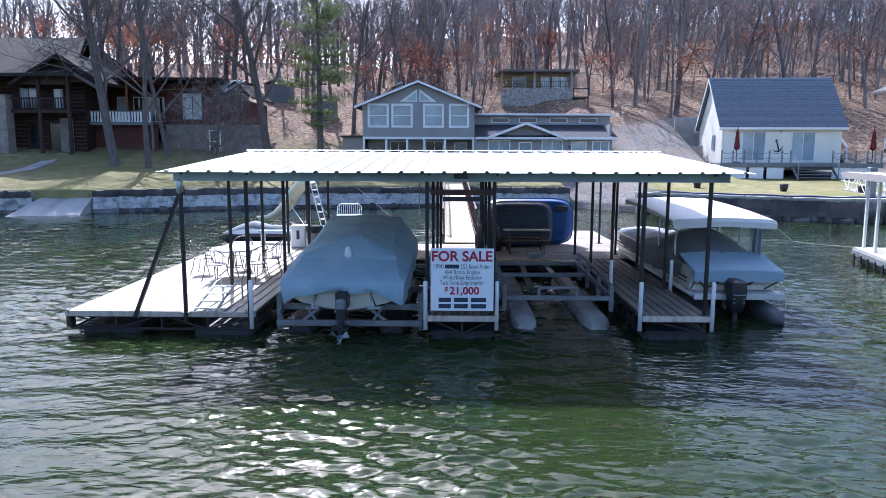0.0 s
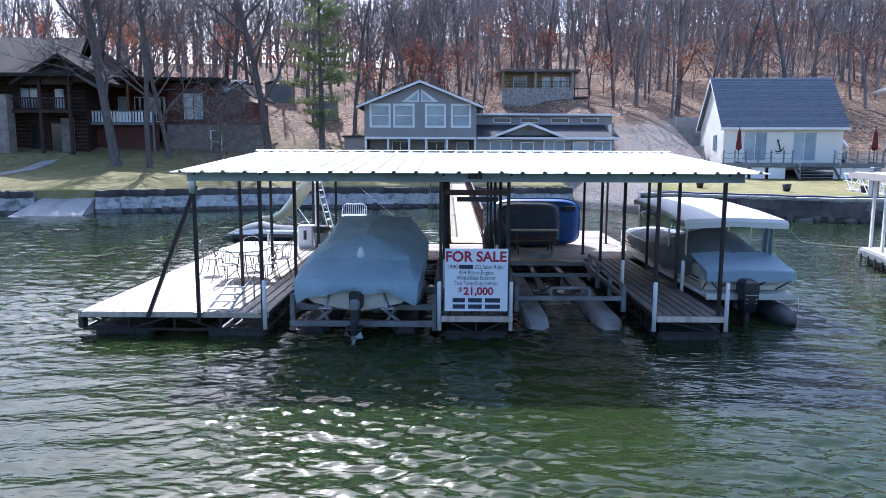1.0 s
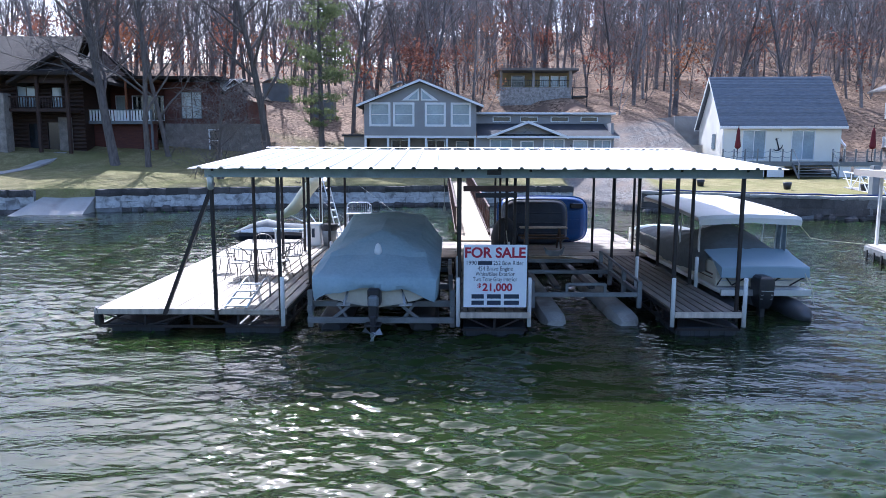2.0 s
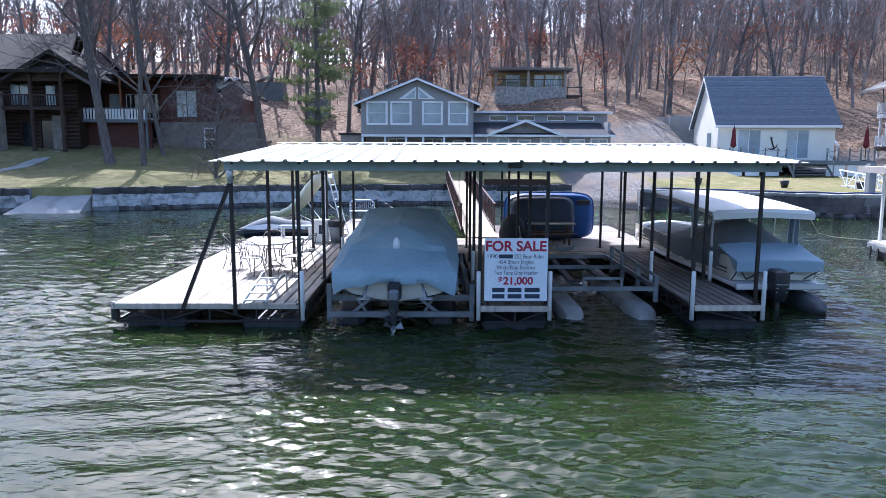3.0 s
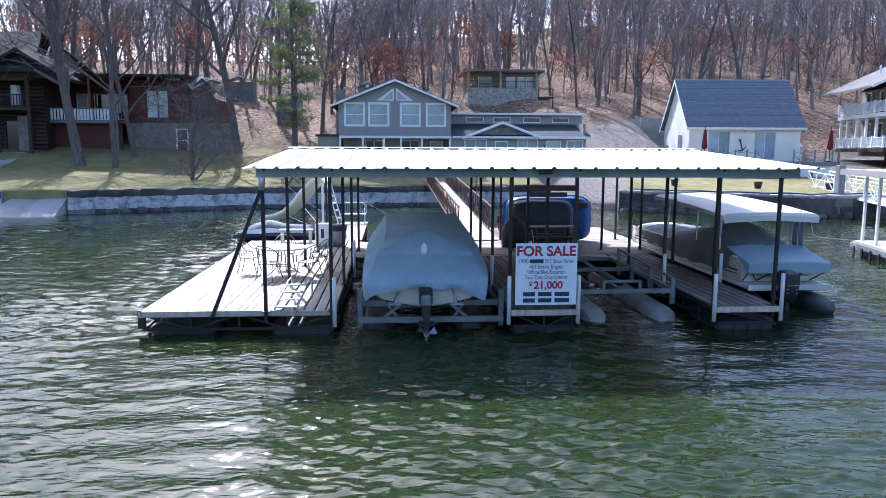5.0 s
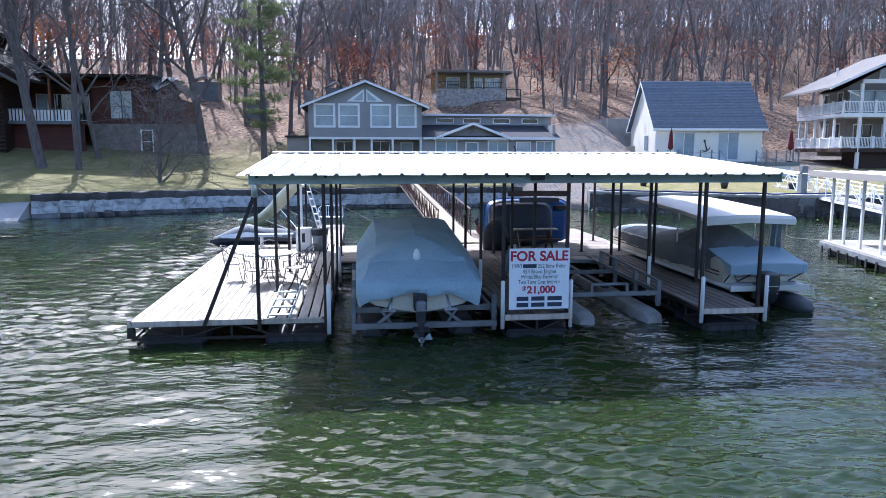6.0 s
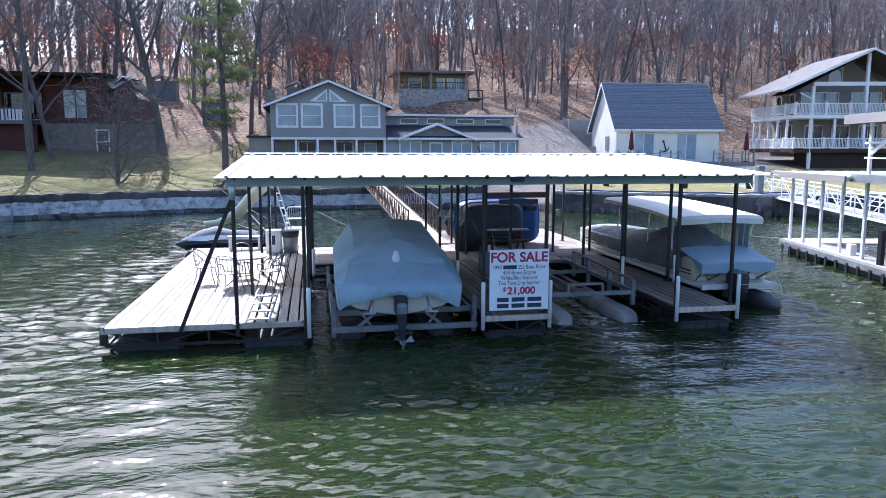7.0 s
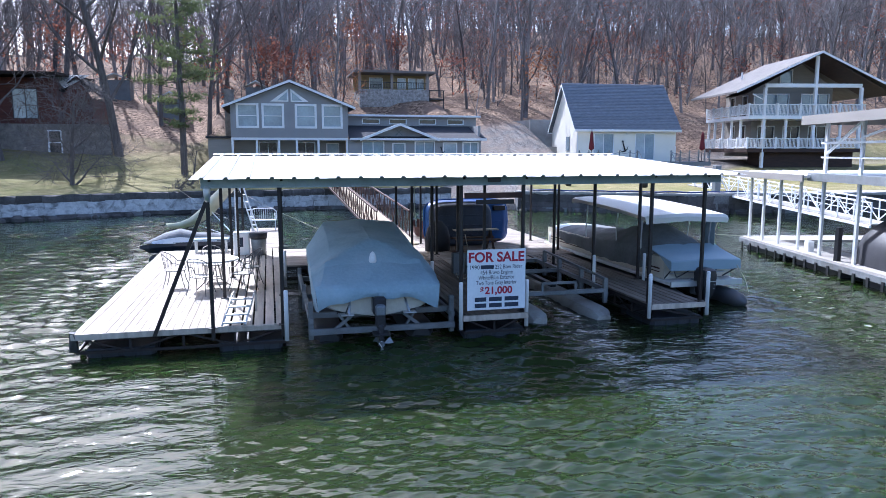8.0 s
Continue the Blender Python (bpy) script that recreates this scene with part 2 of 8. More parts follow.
M = {
    "water": water_mat(), "ground": ground_mat(),
    "deck": mat("weathered_deck_wood", (0.60, 0.53, 0.435), 0.8, 0, (0.42, 0.36, 0.29), 2.0, 30, 0.3, (6, 0.7, 1), obj=0.16, stain=(0.22, 0.18, 0.14), stain_amount=0.4, stain_scale=0.9),
    # weathered deck wood again, with the roof's shade put into its colour
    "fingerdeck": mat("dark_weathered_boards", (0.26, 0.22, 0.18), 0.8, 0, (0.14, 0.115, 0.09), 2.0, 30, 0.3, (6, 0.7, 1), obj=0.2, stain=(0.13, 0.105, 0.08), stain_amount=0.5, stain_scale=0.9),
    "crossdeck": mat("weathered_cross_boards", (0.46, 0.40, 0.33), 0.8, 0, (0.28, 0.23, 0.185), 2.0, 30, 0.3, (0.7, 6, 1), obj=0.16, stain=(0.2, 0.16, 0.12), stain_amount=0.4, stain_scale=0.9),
    "steel": mat("black_painted_steel", (0.013, 0.012, 0.013), 0.5, 0.1, (0.026, 0.018, 0.016), 4, 50, 0.1, stain=(0.05, 0.028, 0.02), stain_amount=0.25),
    "rust": mat("rusty_truss", (0.11, 0.055, 0.04), 0.75, 0.2, (0.05, 0.028, 0.022), 5, 60, 0.2),
    "float": mat("dock_float", (0.016, 0.02, 0.028), 0.5, 0, (0.032, 0.037, 0.045), 2.5, 30, 0.15, stain=(0.06, 0.06, 0.058), stain_amount=0.4),
    "pvc": mat("white_pvc", (0.85, 0.86, 0.86), 0.35, 0, (0.72, 0.73, 0.72), 2, 30, 0.03),
    "roof": mat("white_roof_sheet", (0.80, 0.79, 0.75), 0.38, 0.0, (0.70, 0.68, 0.63), 0.8, 14, 0.05, stain=(0.52, 0.48, 0.40), stain_amount=0.3, stain_scale=0.5, obj=0.03),
    "fascia": mat("roof_fascia_steel", (0.40, 0.49, 0.53), 0.5, 0.1, (0.29, 0.37, 0.41), 2, 25, 0.05, stain=(0.08, 0.05, 0.035), stain_amount=0.35),
    "galv": mat("galvanised_steel", (0.30, 0.325, 0.34), 0.55, 0.5, (0.16, 0.175, 0.185), 3, 45, 0.08, stain=(0.13, 0.10, 0.08), stain_amount=0.4),
    "alu": mat("bare_aluminium", (0.62, 0.64, 0.66), 0.4, 0.8, (0.48, 0.5, 0.52), 3, 40, 0.05),
    "cover": mat("grey_boat_cover", (0.35, 0.465, 0.52), 0.8, 0, (0.25, 0.35, 0.40), 1.6, 14, 0.6, stain=(0.38, 0.44, 0.465), stain_amount=0.35, stain_scale=0.8, bump_dist=0.035),
    "cover2": mat("faded_grey_cover", (0.19, 0.205, 0.215), 0.8, 0, (0.11, 0.12, 0.13), 2.2, 14, 0.6, stain=(0.28, 0.29, 0.29), stain_amount=0.4, bump_dist=0.035),
    "covblue": mat("pale_blue_canvas", (0.33, 0.43, 0.49), 0.75, 0, (0.25, 0.34, 0.40), 0.9, 60, 0.1),
    "hull": mat("cream_hull", (0.74, 0.71, 0.60), 0.3, 0, (0.58, 0.54, 0.44), 1.5, 20, 0.02, stain=(0.36, 0.32, 0.22), stain_amount=0.35),
    "white": mat("white_paint", (0.88, 0.88, 0.87), 0.5, 0, (0.8, 0.8, 0.79), 1.2, 25, 0.04),
    "cream": mat("cream_siding", (0.88, 0.85, 0.74), 0.6, 0, (0.82, 0.79, 0.68), 0.8, 20, 0.05),
    "dark": mat("black_plastic", (0.012, 0.013, 0.016), 0.4, 0, (0.03, 0.03, 0.034), 4, 40, 0.05),
    "darkcloth": mat("black_cloth", (0.012, 0.013, 0.018), 0.6, 0, (0.035, 0.037, 0.045), 2, 40, 0.15),
    "navy": mat("navy_hull", (0.012, 0.018, 0.035), 0.3, 0, (0.03, 0.035, 0.05), 3, 40, 0.03),
    "blue": mat("blue_plastic", (0.008, 0.085, 0.33), 0.4, 0, (0.006, 0.05, 0.2), 1.5, 25, 0.04),
    "jon": mat("dull_dark_aluminium", (0.05, 0.065, 0.10), 0.5, 0.3, (0.028, 0.036, 0.055), 1.6, 30, 0.08, stain=(0.12, 0.13, 0.15), stain_amount=0.35),
    "bark": mat("grey_brown_bark", (0.19, 0.165, 0.15), 0.95, 0, (0.085, 0.07, 0.062), 2.5, 16, 0.8, (3, 3, 0.6), bump_dist=0.04, island=0.0),
    "barkfar": mat("woodland_bark", (0.31, 0.285, 0.275), 0.95, 0, (0.085, 0.074, 0.07), 0.3, 5, 0.3, island=0.45),
    "leafo": mat("dry_oak_leaves", (0.31, 0.12, 0.05), 0.8, 0, (0.19, 0.07, 0.03), 0.6, 20, 0.0, island=0.35),
    "leafr": mat("russet_leaves", (0.24, 0.09, 0.06), 0.8, 0, (0.14, 0.055, 0.04), 0.6, 20, 0.0, island=0.35),
    "needle": mat("pine_needles", (0.145, 0.17, 0.08), 0.75, 0, (0.07, 0.10, 0.035), 0.8, 25, 0.0, island=0.35),
    "stone": mat("seawall_stone", (0.70, 0.69, 0.67), 0.9, 0, (0.44, 0.435, 0.43), 1.1, 9, 0.6, stain=(0.10, 0.095, 0.09), stain_amount=0.75, stain_scale=2.4, bump_dist=0.06, obj=0.10),
    "mortar": mat("seawall_core", (0.30, 0.30, 0.30), 0.95, 0, (0.13, 0.125, 0.12), 1.5, 12, 0.6, bump_dist=0.05),
    "darkstone": mat("dark_capstone", (0.14, 0.125, 0.115), 0.95, 0, (0.055, 0.05, 0.047), 1.6, 12, 0.6, bump_dist=0.05, obj=0.3),
    "concrete": mat("concrete", (0.47, 0.45, 0.42), 0.9, 0, (0.34, 0.32, 0.29), 0.6, 15, 0.2, stain=(0.22, 0.20, 0.175), stain_amount=0.6, stain_scale=0.5),
    "greysiding": mat("grey_siding", (0.35, 0.34, 0.335), 0.65, 0, (0.30, 0.29, 0.285), 0.8, 20, 0.05),
    "shingle": mat("blue_grey_shingle", (0.21, 0.23, 0.26), 0.9, 0, (0.14, 0.155, 0.18), 3.0, 14, 0.3, (0.8, 3, 3), obj=0.1, spec=0.2),
    "darkshingle": mat("dark_shingle", (0.05, 0.052, 0.06), 0.9, 0, (0.028, 0.029, 0.034), 3.0, 14, 0.3, (0.8, 3, 3)),
    "brownroof": mat("brown_roof", (0.045, 0.037, 0.033), 0.95, 0, (0.025, 0.02, 0.018), 2.0, 14, 0.3, spec=0.1),
    "tanroof": mat("taupe_shingle", (0.20, 0.185, 0.17), 0.9, 0, (0.14, 0.13, 0.12), 1.5, 14, 0.3),
    "soffit": mat("orange_brown_boards", (0.26, 0.10, 0.045), 0.6, 0, (0.16, 0.06, 0.028), 1.5, 20, 0.1, (1, 5, 1)),
    "logroof": mat("grey_brown_shingle", (0.050, 0.043, 0.040), 0.95, 0, (0.028, 0.024, 0.022), 2.0, 14, 0.3, (0.8, 3, 3), spec=0.2),
    "cobble": mat("pale_cobble", (0.50, 0.48, 0.45), 0.9, 0, (0.16, 0.15, 0.14), 3.5, 9, 0.7, bump_dist=0.06),
    "ivory": mat("ivory_gelcoat", (0.80, 0.78, 0.71), 0.4, 0, (0.70, 0.67, 0.60), 1.2, 20, 0.03, stain=(0.55, 0.51, 0.43), stain_amount=0.3),
    "redwood": mat("dark_red_siding", (0.12, 0.035, 0.022), 0.7, 0, (0.07, 0.02, 0.014), 1.5, 20, 0.1, (1, 1, 5)),
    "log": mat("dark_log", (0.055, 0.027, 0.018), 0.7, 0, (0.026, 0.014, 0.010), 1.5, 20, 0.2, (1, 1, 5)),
    "fieldstone": mat("field_stone", (0.33, 0.29, 0.25), 0.9, 0, (0.15, 0.13, 0.115), 2.2, 9, 0.7, bump_dist=0.05, obj=0.3),
    "glass": glass_mat("window_glass", (0.36, 0.46, 0.52)),
    "glassdark": glass_mat("dark_window_glass", (0.03, 0.035, 0.04)),
    "glasspale": glass_mat("curtained_glass", (0.55, 0.64, 0.68)),
    "greytrim": mat("grey_painted_wood", (0.20, 0.22, 0.23), 0.7, 0, (0.14, 0.155, 0.165), 1.5, 20, 0.1),
    "plank": mat("pale_plywood", (0.50, 0.40, 0.265), 0.8, 0, (0.38, 0.30, 0.19), 1.0, 22, 0.1, (4, 0.6, 1), obj=0.07),
    "rope": mat("pale_rope", (0.55, 0.52, 0.42), 0.8, 0, (0.4, 0.37, 0.28), 9, 60, 0.2),
    "wine": mat("wine_red_canvas", (0.16, 0.012, 0.02), 0.8, 0, (0.09, 0.008, 0.012), 2, 30, 0.1),
    "slide": mat("cream_fibreglass", (0.74, 0.72, 0.56), 0.35, 0, (0.62, 0.6, 0.45), 1.5, 20, 0.03),
    "signwhite": mat("sign_board", (0.86, 0.89, 0.90), 0.5, 0, (0.72, 0.76, 0.8), 1.5, 20, 0.02),
    "signred": mat("sign_red", (0.42, 0.02, 0.05), 0.6, 0, (0.36, 0.02, 0.045), 6, 40, 0),
    "signnavy": mat("sign_navy", (0.03, 0.045, 0.075), 0.6, 0, (0.025, 0.035, 0.06), 6, 40, 0),
    "picnic": mat("aged_brown_wood", (0.14, 0.085, 0.055), 0.75, 0, (0.075, 0.045, 0.03), 2, 30, 0.2, (0.8, 6, 1)),
    "bluehose": mat("blue_hose", (0.02, 0.05, 0.20), 0.5),
    "utility": mat("weathered_pole_wood", (0.27, 0.24, 0.21), 0.9, 0, (0.18, 0.155, 0.13), 2, 20, 0.3, (4, 4, 0.5)),
    "rail": mat("white_vinyl_rail", (0.88, 0.88, 0.88), 0.4, 0, (0.82, 0.82, 0.82), 1.5, 25, 0.02),
    "taupe": mat("taupe_siding", (0.31, 0.285, 0.255), 0.65, 0, (0.26, 0.24, 0.215), 0.8, 20, 0.06, (1, 1, 6)),
    "tabletop": mat("pale_table_mesh", (0.62, 0.6, 0.56), 0.5, 0.2, (0.5, 0.48, 0.44), 5, 90, 0.2),
    "iron": mat("grey_wrought_iron", (0.20, 0.19, 0.18), 0.5, 0.5, (0.12, 0.115, 0.11), 6, 60, 0.1),
    "sidingyellow": mat("mustard_siding", (0.33, 0.26, 0.12), 0.7, 0, (0.26, 0.2, 0.09), 1, 20, 0.05),
    "pontube": mat("oxidised_pontoon", (0.13, 0.135, 0.145), 0.5, 0.4, (0.08, 0.085, 0.09), 2, 30, 0.1),
    "tank": mat("pale_lift_tank", (0.42, 0.42, 0.40), 0.65, 0, (0.26, 0.25, 0.23), 1.3, 20, 0.15, stain=(0.13, 0.11, 0.085), stain_amount=0.75, stain_scale=1.1),
    "dirt": mat("leaf_strewn_rock", (0.20, 0.16, 0.13), 0.95, 0, (0.1, 0.08, 0.065), 1.4, 10, 0.6),
}


leafy(M["leafo"], (0.37, 0.155, 0.07))
leafy(M["leafr"], (0.30, 0.13, 0.085))
leafy(M["needle"], (0.26, 0.31, 0.13), 0.45)


# ---- building helpers ----
class Geo:
    """Vertices and faces of one mesh."""

    def __init__(self):
        self.v, self.f = [], []

    def add(self, vs, fs):
        k = len(self.v)
        self.v += [tuple(p) for p in vs]
        self.f += [tuple(i + k for i in q) for q in fs]
        return self

    def box(self, x0, x1, y0, y1, z0, z1, c=0.0):
        """A block; c chamfers all its edges."""
        if c <= 0:
            vs = [(x, y, z) for x in (x0, x1) for y in (y0, y1) for z in (z0, z1)]
            return self.add(vs, [(0, 1, 3, 2), (4, 6, 7, 5), (0, 4, 5, 1), (2, 3, 7, 6), (0, 2, 6, 4), (1, 5, 7, 3)])
        bm = bmesh.new()
        bmesh.ops.create_cube(bm, size=1, matrix=Matrix.Translation(((x0 + x1) / 2, (y0 + y1) / 2, (z0 + z1) / 2)) @ Matrix.Diagonal((x1 - x0, y1 - y0, z1 - z0, 1)))
        bmesh.ops.bevel(bm, geom=bm.edges[:], offset=c, segments=1, affect="EDGES")
        bm.verts.index_update()
        self.add([q.co[:] for q in bm.verts], [[q.index for q in g.verts] for g in bm.faces])
        bm.free()
        return self

    def beam(self, a, b, w, h=None):
        """A square bar from a to b."""
        a, b, h = Vector(a), Vector(b), h or w
        d = (b - a).normalized()
        s = d.cross(Vector((0, 0, 1)))
        s = s.normalized() if s.length > 1e-4 else Vector((1, 0, 0))
        u = s.cross(d)
        vs = [p + s * i * w / 2 + u * j * h / 2 for p in (a, b) for i, j in ((-1, -1), (1, -1), (1, 1), (-1, 1))]
        return self.add(vs, [(3, 2, 1, 0), (4, 5, 6, 7), (0, 1, 5, 4), (1, 2, 6, 5), (2, 3, 7, 6), (3, 0, 4, 7)])

    def tube(self, pts, r, n=8, cap=True):
        """A round bar along pts; r is one radius or one a point."""
        pts = [Vector(p) for p in pts]
        rs = r if isinstance(r, (list, tuple)) else [r] * len(pts)
        rings, ref = [], None
        for i, p in enumerate(pts):
            d = (pts[min(i + 1, len(pts) - 1)] - pts[max(i - 1, 0)]).normalized()
            if ref is None:
                ref = d.orthogonal().normalized()
            ref = (ref - d * ref.dot(d)).normalized()
            o = d.cross(ref)
            rings.append([p + (ref * math.cos(2 * math.pi * k / n) + o * math.sin(2 * math.pi * k / n)) * rs[i] for k in range(n)])
        return self.loft(rings, True, cap)

    def loft(self, rings, closed=True, cap=True):
        n = len(rings[0])
        vs = [p for ring in rings for p in ring]
        fs = []
        for i in range(len(rings) - 1):
            for k in range(n if closed else n - 1):
                a, b = i * n + k, i * n + (k + 1) % n
                fs.append((a, b, b + n, a + n))
        if cap and closed:
            fs += [tuple(range(n))[::-1], tuple(range((len(rings) - 1) * n, len(rings) * n))]
        return self.add(vs, fs)

    def disc(self, c, r, z0, z1, n=20, r2=None):
        r2 = r if r2 is None else r2
        return self.loft([[(c[0] + q * math.cos(2 * math.pi * k / n), c[1] + q * math.sin(2 * math.pi * k / n), z) for k in range(n)] for q, z in ((r, z0), (r2, z1))])

    def mesh(self, name, material, smooth=False):
        me = bpy.data.meshes.new(name)
        me.from_pydata(self.v, [], self.f)
        me.materials.append(M[material])
        if smooth:
            smooth = 1.0 if smooth is True else smooth
            me.polygons.foreach_set("use_smooth", [True] * len(me.polygons))
            if smooth != 1.0:
                me.set_sharp_from_angle(angle=radians(smooth))
        me.update()
        return me


def thing(name, label, category, at=(0, 0, 0), group="", kind=""):
    """An Empty at a thing's base, that carries its parts."""
    ob = new(name)
    ob.empty_display_size = 0.1
    ob.location = at
    return tagged(ob, label, category, group, kind)


def part(name, g, material, parent, label="", smooth=False):
    """One mesh under a thing or under a part, given in the thing's own frame of building."""
    ob = new(name, g if isinstance(g, bpy.types.Mesh) else g.mesh(name, material, smooth))
    ob.parent = parent
    if parent.data is None:
        ob.matrix_parent_inverse = Matrix.Translation(parent.location).inverted()
    return tagged(ob, label)


def solo(name, g, material, label, category, group="", kind="", smooth=False):
    return tagged(new(name, g.mesh(name, material, smooth)), label, category, group, kind)


def lerp(rows, x):
    """Straight lines between rows of (x, value)."""
    return float(np.interp(x, [r[0] for r in rows], [r[1] for r in rows]))


# ---- lake, shore and hill ----
SHORE = [(-90, 20), (-40, 23.5), (-21.6, 27.9), (-11.8, 32.0), (-1.4, 33.6), (8, 33.6), (11.2, 29.9), (20.2, 24.5), (23, 24.6), (40, 22), (90, 14)]
PROFILES = {
    "left": [(0, 1.32), (4.0, 1.6), (8, 1.95), (12.5, 2.4), (15, 3.3), (18, 3.7), (25, 5.8), (32, 8.0), (80, 17.2), (140, 24.5), (200, 27), (600, 30)],
    "centre": [(0, 1.32), (4, 2.0), (16, 2.15), (20, 5.2), (28, 8.5), (40, 10.2), (76, 19.5), (136, 32), (200, 37), (600, 40)],
    "gravel": [(0, 1.30), (8, 1.7), (14.6, 2.5), (20, 4.4), (25, 6.3), (34, 8.5), (46, 10.5), (84, 19.5), (142, 32), (200, 37), (600, 40)],
    "right": [(0, 1.22), (15, 1.75), (26, 2.3), (28, 4.6), (36, 8.2), (48, 11), (84, 20), (144, 33), (210, 39), (600, 42)],
    "house": [(0, 1.22), (12, 1.6), (15, 2.3), (28, 3.1), (32, 4.6), (40, 8), (52, 12), (88, 22), (148, 35), (210, 41), (600, 44)],
}
ACROSS = [(-200, "left"), (-10.5, "left"), (-8.5, "centre"), (12.3, "centre"), (13.8, "gravel"), (19.3, "gravel"), (20.4, "right"), (32.5, "right"), (36, "house"), (200, "house")]


def ground_z(x, y):
    d = y - lerp(SHORE, x)
    xs = [a for a, _ in ACROSS]
    i = max(0, min(len(xs) - 2, int(np.searchsorted(xs, x)) - 1))
    f = min(1, max(0, (x - xs[i]) / (xs[i + 1] - xs[i])))
    a, b = (lerp(PROFILES[ACROSS[j][1]], d) for j in (i, i + 1))
    z = a + (b - a) * f * f * (3 - 2 * f)
    if 7.6 < x < 11.4 and d < 9:
        z = min(z, -0.5 + 0.30 * max(0.0, d + 2.5)) if d < 7 else z
    rough = min(1.0, max(0.0, (d - 14) / 20))
    return z + rough * 0.9 * noise.noise((x * 0.08, y * 0.08, 0)) + 0.05 * noise.noise((x * 0.5, y * 0.5, 3))


def build_ground():
    xs = sorted(set(np.round(np.concatenate([np.arange(-44, 66, 0.8), np.linspace(-400, -46, 24), np.linspace(68, 420, 24)]), 2)))
    steps = np.concatenate([[-3.0, 0.18, 0.3], np.arange(1.0, 40, 0.9), np.arange(41, 150, 4), np.linspace(155, 700, 24)])
    g = Geo()
    rows = []
    for s in steps:
        row = []
        for x in xs:
            y = lerp(SHORE, x) + s
            z = ground_z(x, y)
            if s < 0.2 and not (7.7 < x < 11.3 and s < 0):
                z = -1.2
            row.append((x, y, z))
        rows.append(row)
    g.loft(rows, False, False)
    ob = solo("ground", g, "ground", "winter lawn, gravel and leaf-covered wooded hillside", "ground", kind="structure", smooth=True)
    return ob


build_ground()


def lake_mesh():
    """One sheet of water in rings round the open lake, fine towards the dock, with short wind waves on it."""
    cx, cy = -2.2, -15.5
    rad = [1.5]
    while rad[-1] < 62:
        rad.append(rad[-1] * (1.0038 if rad[-1] > 5 else 1.08))
    rad = np.array(rad + [70, 85, 110, 160, 260, 420, 700])
    fan = np.concatenate([np.arange(-0.86, 0.86, 0.0044), np.linspace(0.86, 2 * math.pi - 0.86, 60)[:-1]])
    r, a = np.meshgrid(rad, fan, indexing="ij")
    x, y = cx + r * np.sin(a), cy + r * np.cos(a)
    y = np.minimum(y, 45.0)
    gap = np.where(np.abs((a + math.pi) % (2 * math.pi) - math.pi) < 0.87, r * 0.0038, r * 0.08)
    rs = np.random.RandomState(4)
    z = np.zeros_like(x)
    patch = 0.0
    for _ in range(7):
        k, d = 2 * math.pi / rs.uniform(3.5, 11), rs.uniform(0, math.pi)
        patch = patch + np.sin(k * (x * math.cos(d) + y * math.sin(d)) + rs.uniform(0, 6.28))
    patch = np.clip(0.9 + 0.28 * patch, 0.3, 1.8)
    count = 120
    for i in range(count):
        lam = 0.13 * (1.15 / 0.13) ** ((i + rs.rand()) / count)
        d = math.pi / 2 - 0.16 + rs.normal(0, 0.5)
        k = 2 * math.pi / lam
        amp = 0.0270 * rs.uniform(0.6, 1.4) * (1.0 if lam < 0.45 else 0.55) / k
        fade = np.clip((lam / gap - 2.4) / 1.6, 0, 1)
        z += amp * fade * (patch if lam < 0.9 else 1.0) * np.sin(k * (x * math.cos(d) + y * math.sin(d)) + rs.uniform(0, 6.28))
    m, n = x.shape
    idx = np.arange(m * n).reshape(m, n)
    nxt = np.roll(idx, -1, 1)
    quads = np.stack([idx[:-1], idx[1:], nxt[1:], nxt[:-1]], -1).reshape(-1, 4)[:, ::-1]
    g = Geo()
    g.v, g.f = np.stack([x, y, z], -1).reshape(-1, 3).tolist(), [tuple(q) for q in quads.tolist()] + [tuple(idx[0].tolist())]
    return g


solo("water", lake_mesh(), "water", "rippled green lake water in sun", "water", kind="structure", smooth=True)


def along_shore(x0, x1, step, off=0.0):
    pts = []
    x = x0
    while x < x1 + 1e-6:
        pts.append((x, lerp(SHORE, x) + off))
        x += step
    return pts


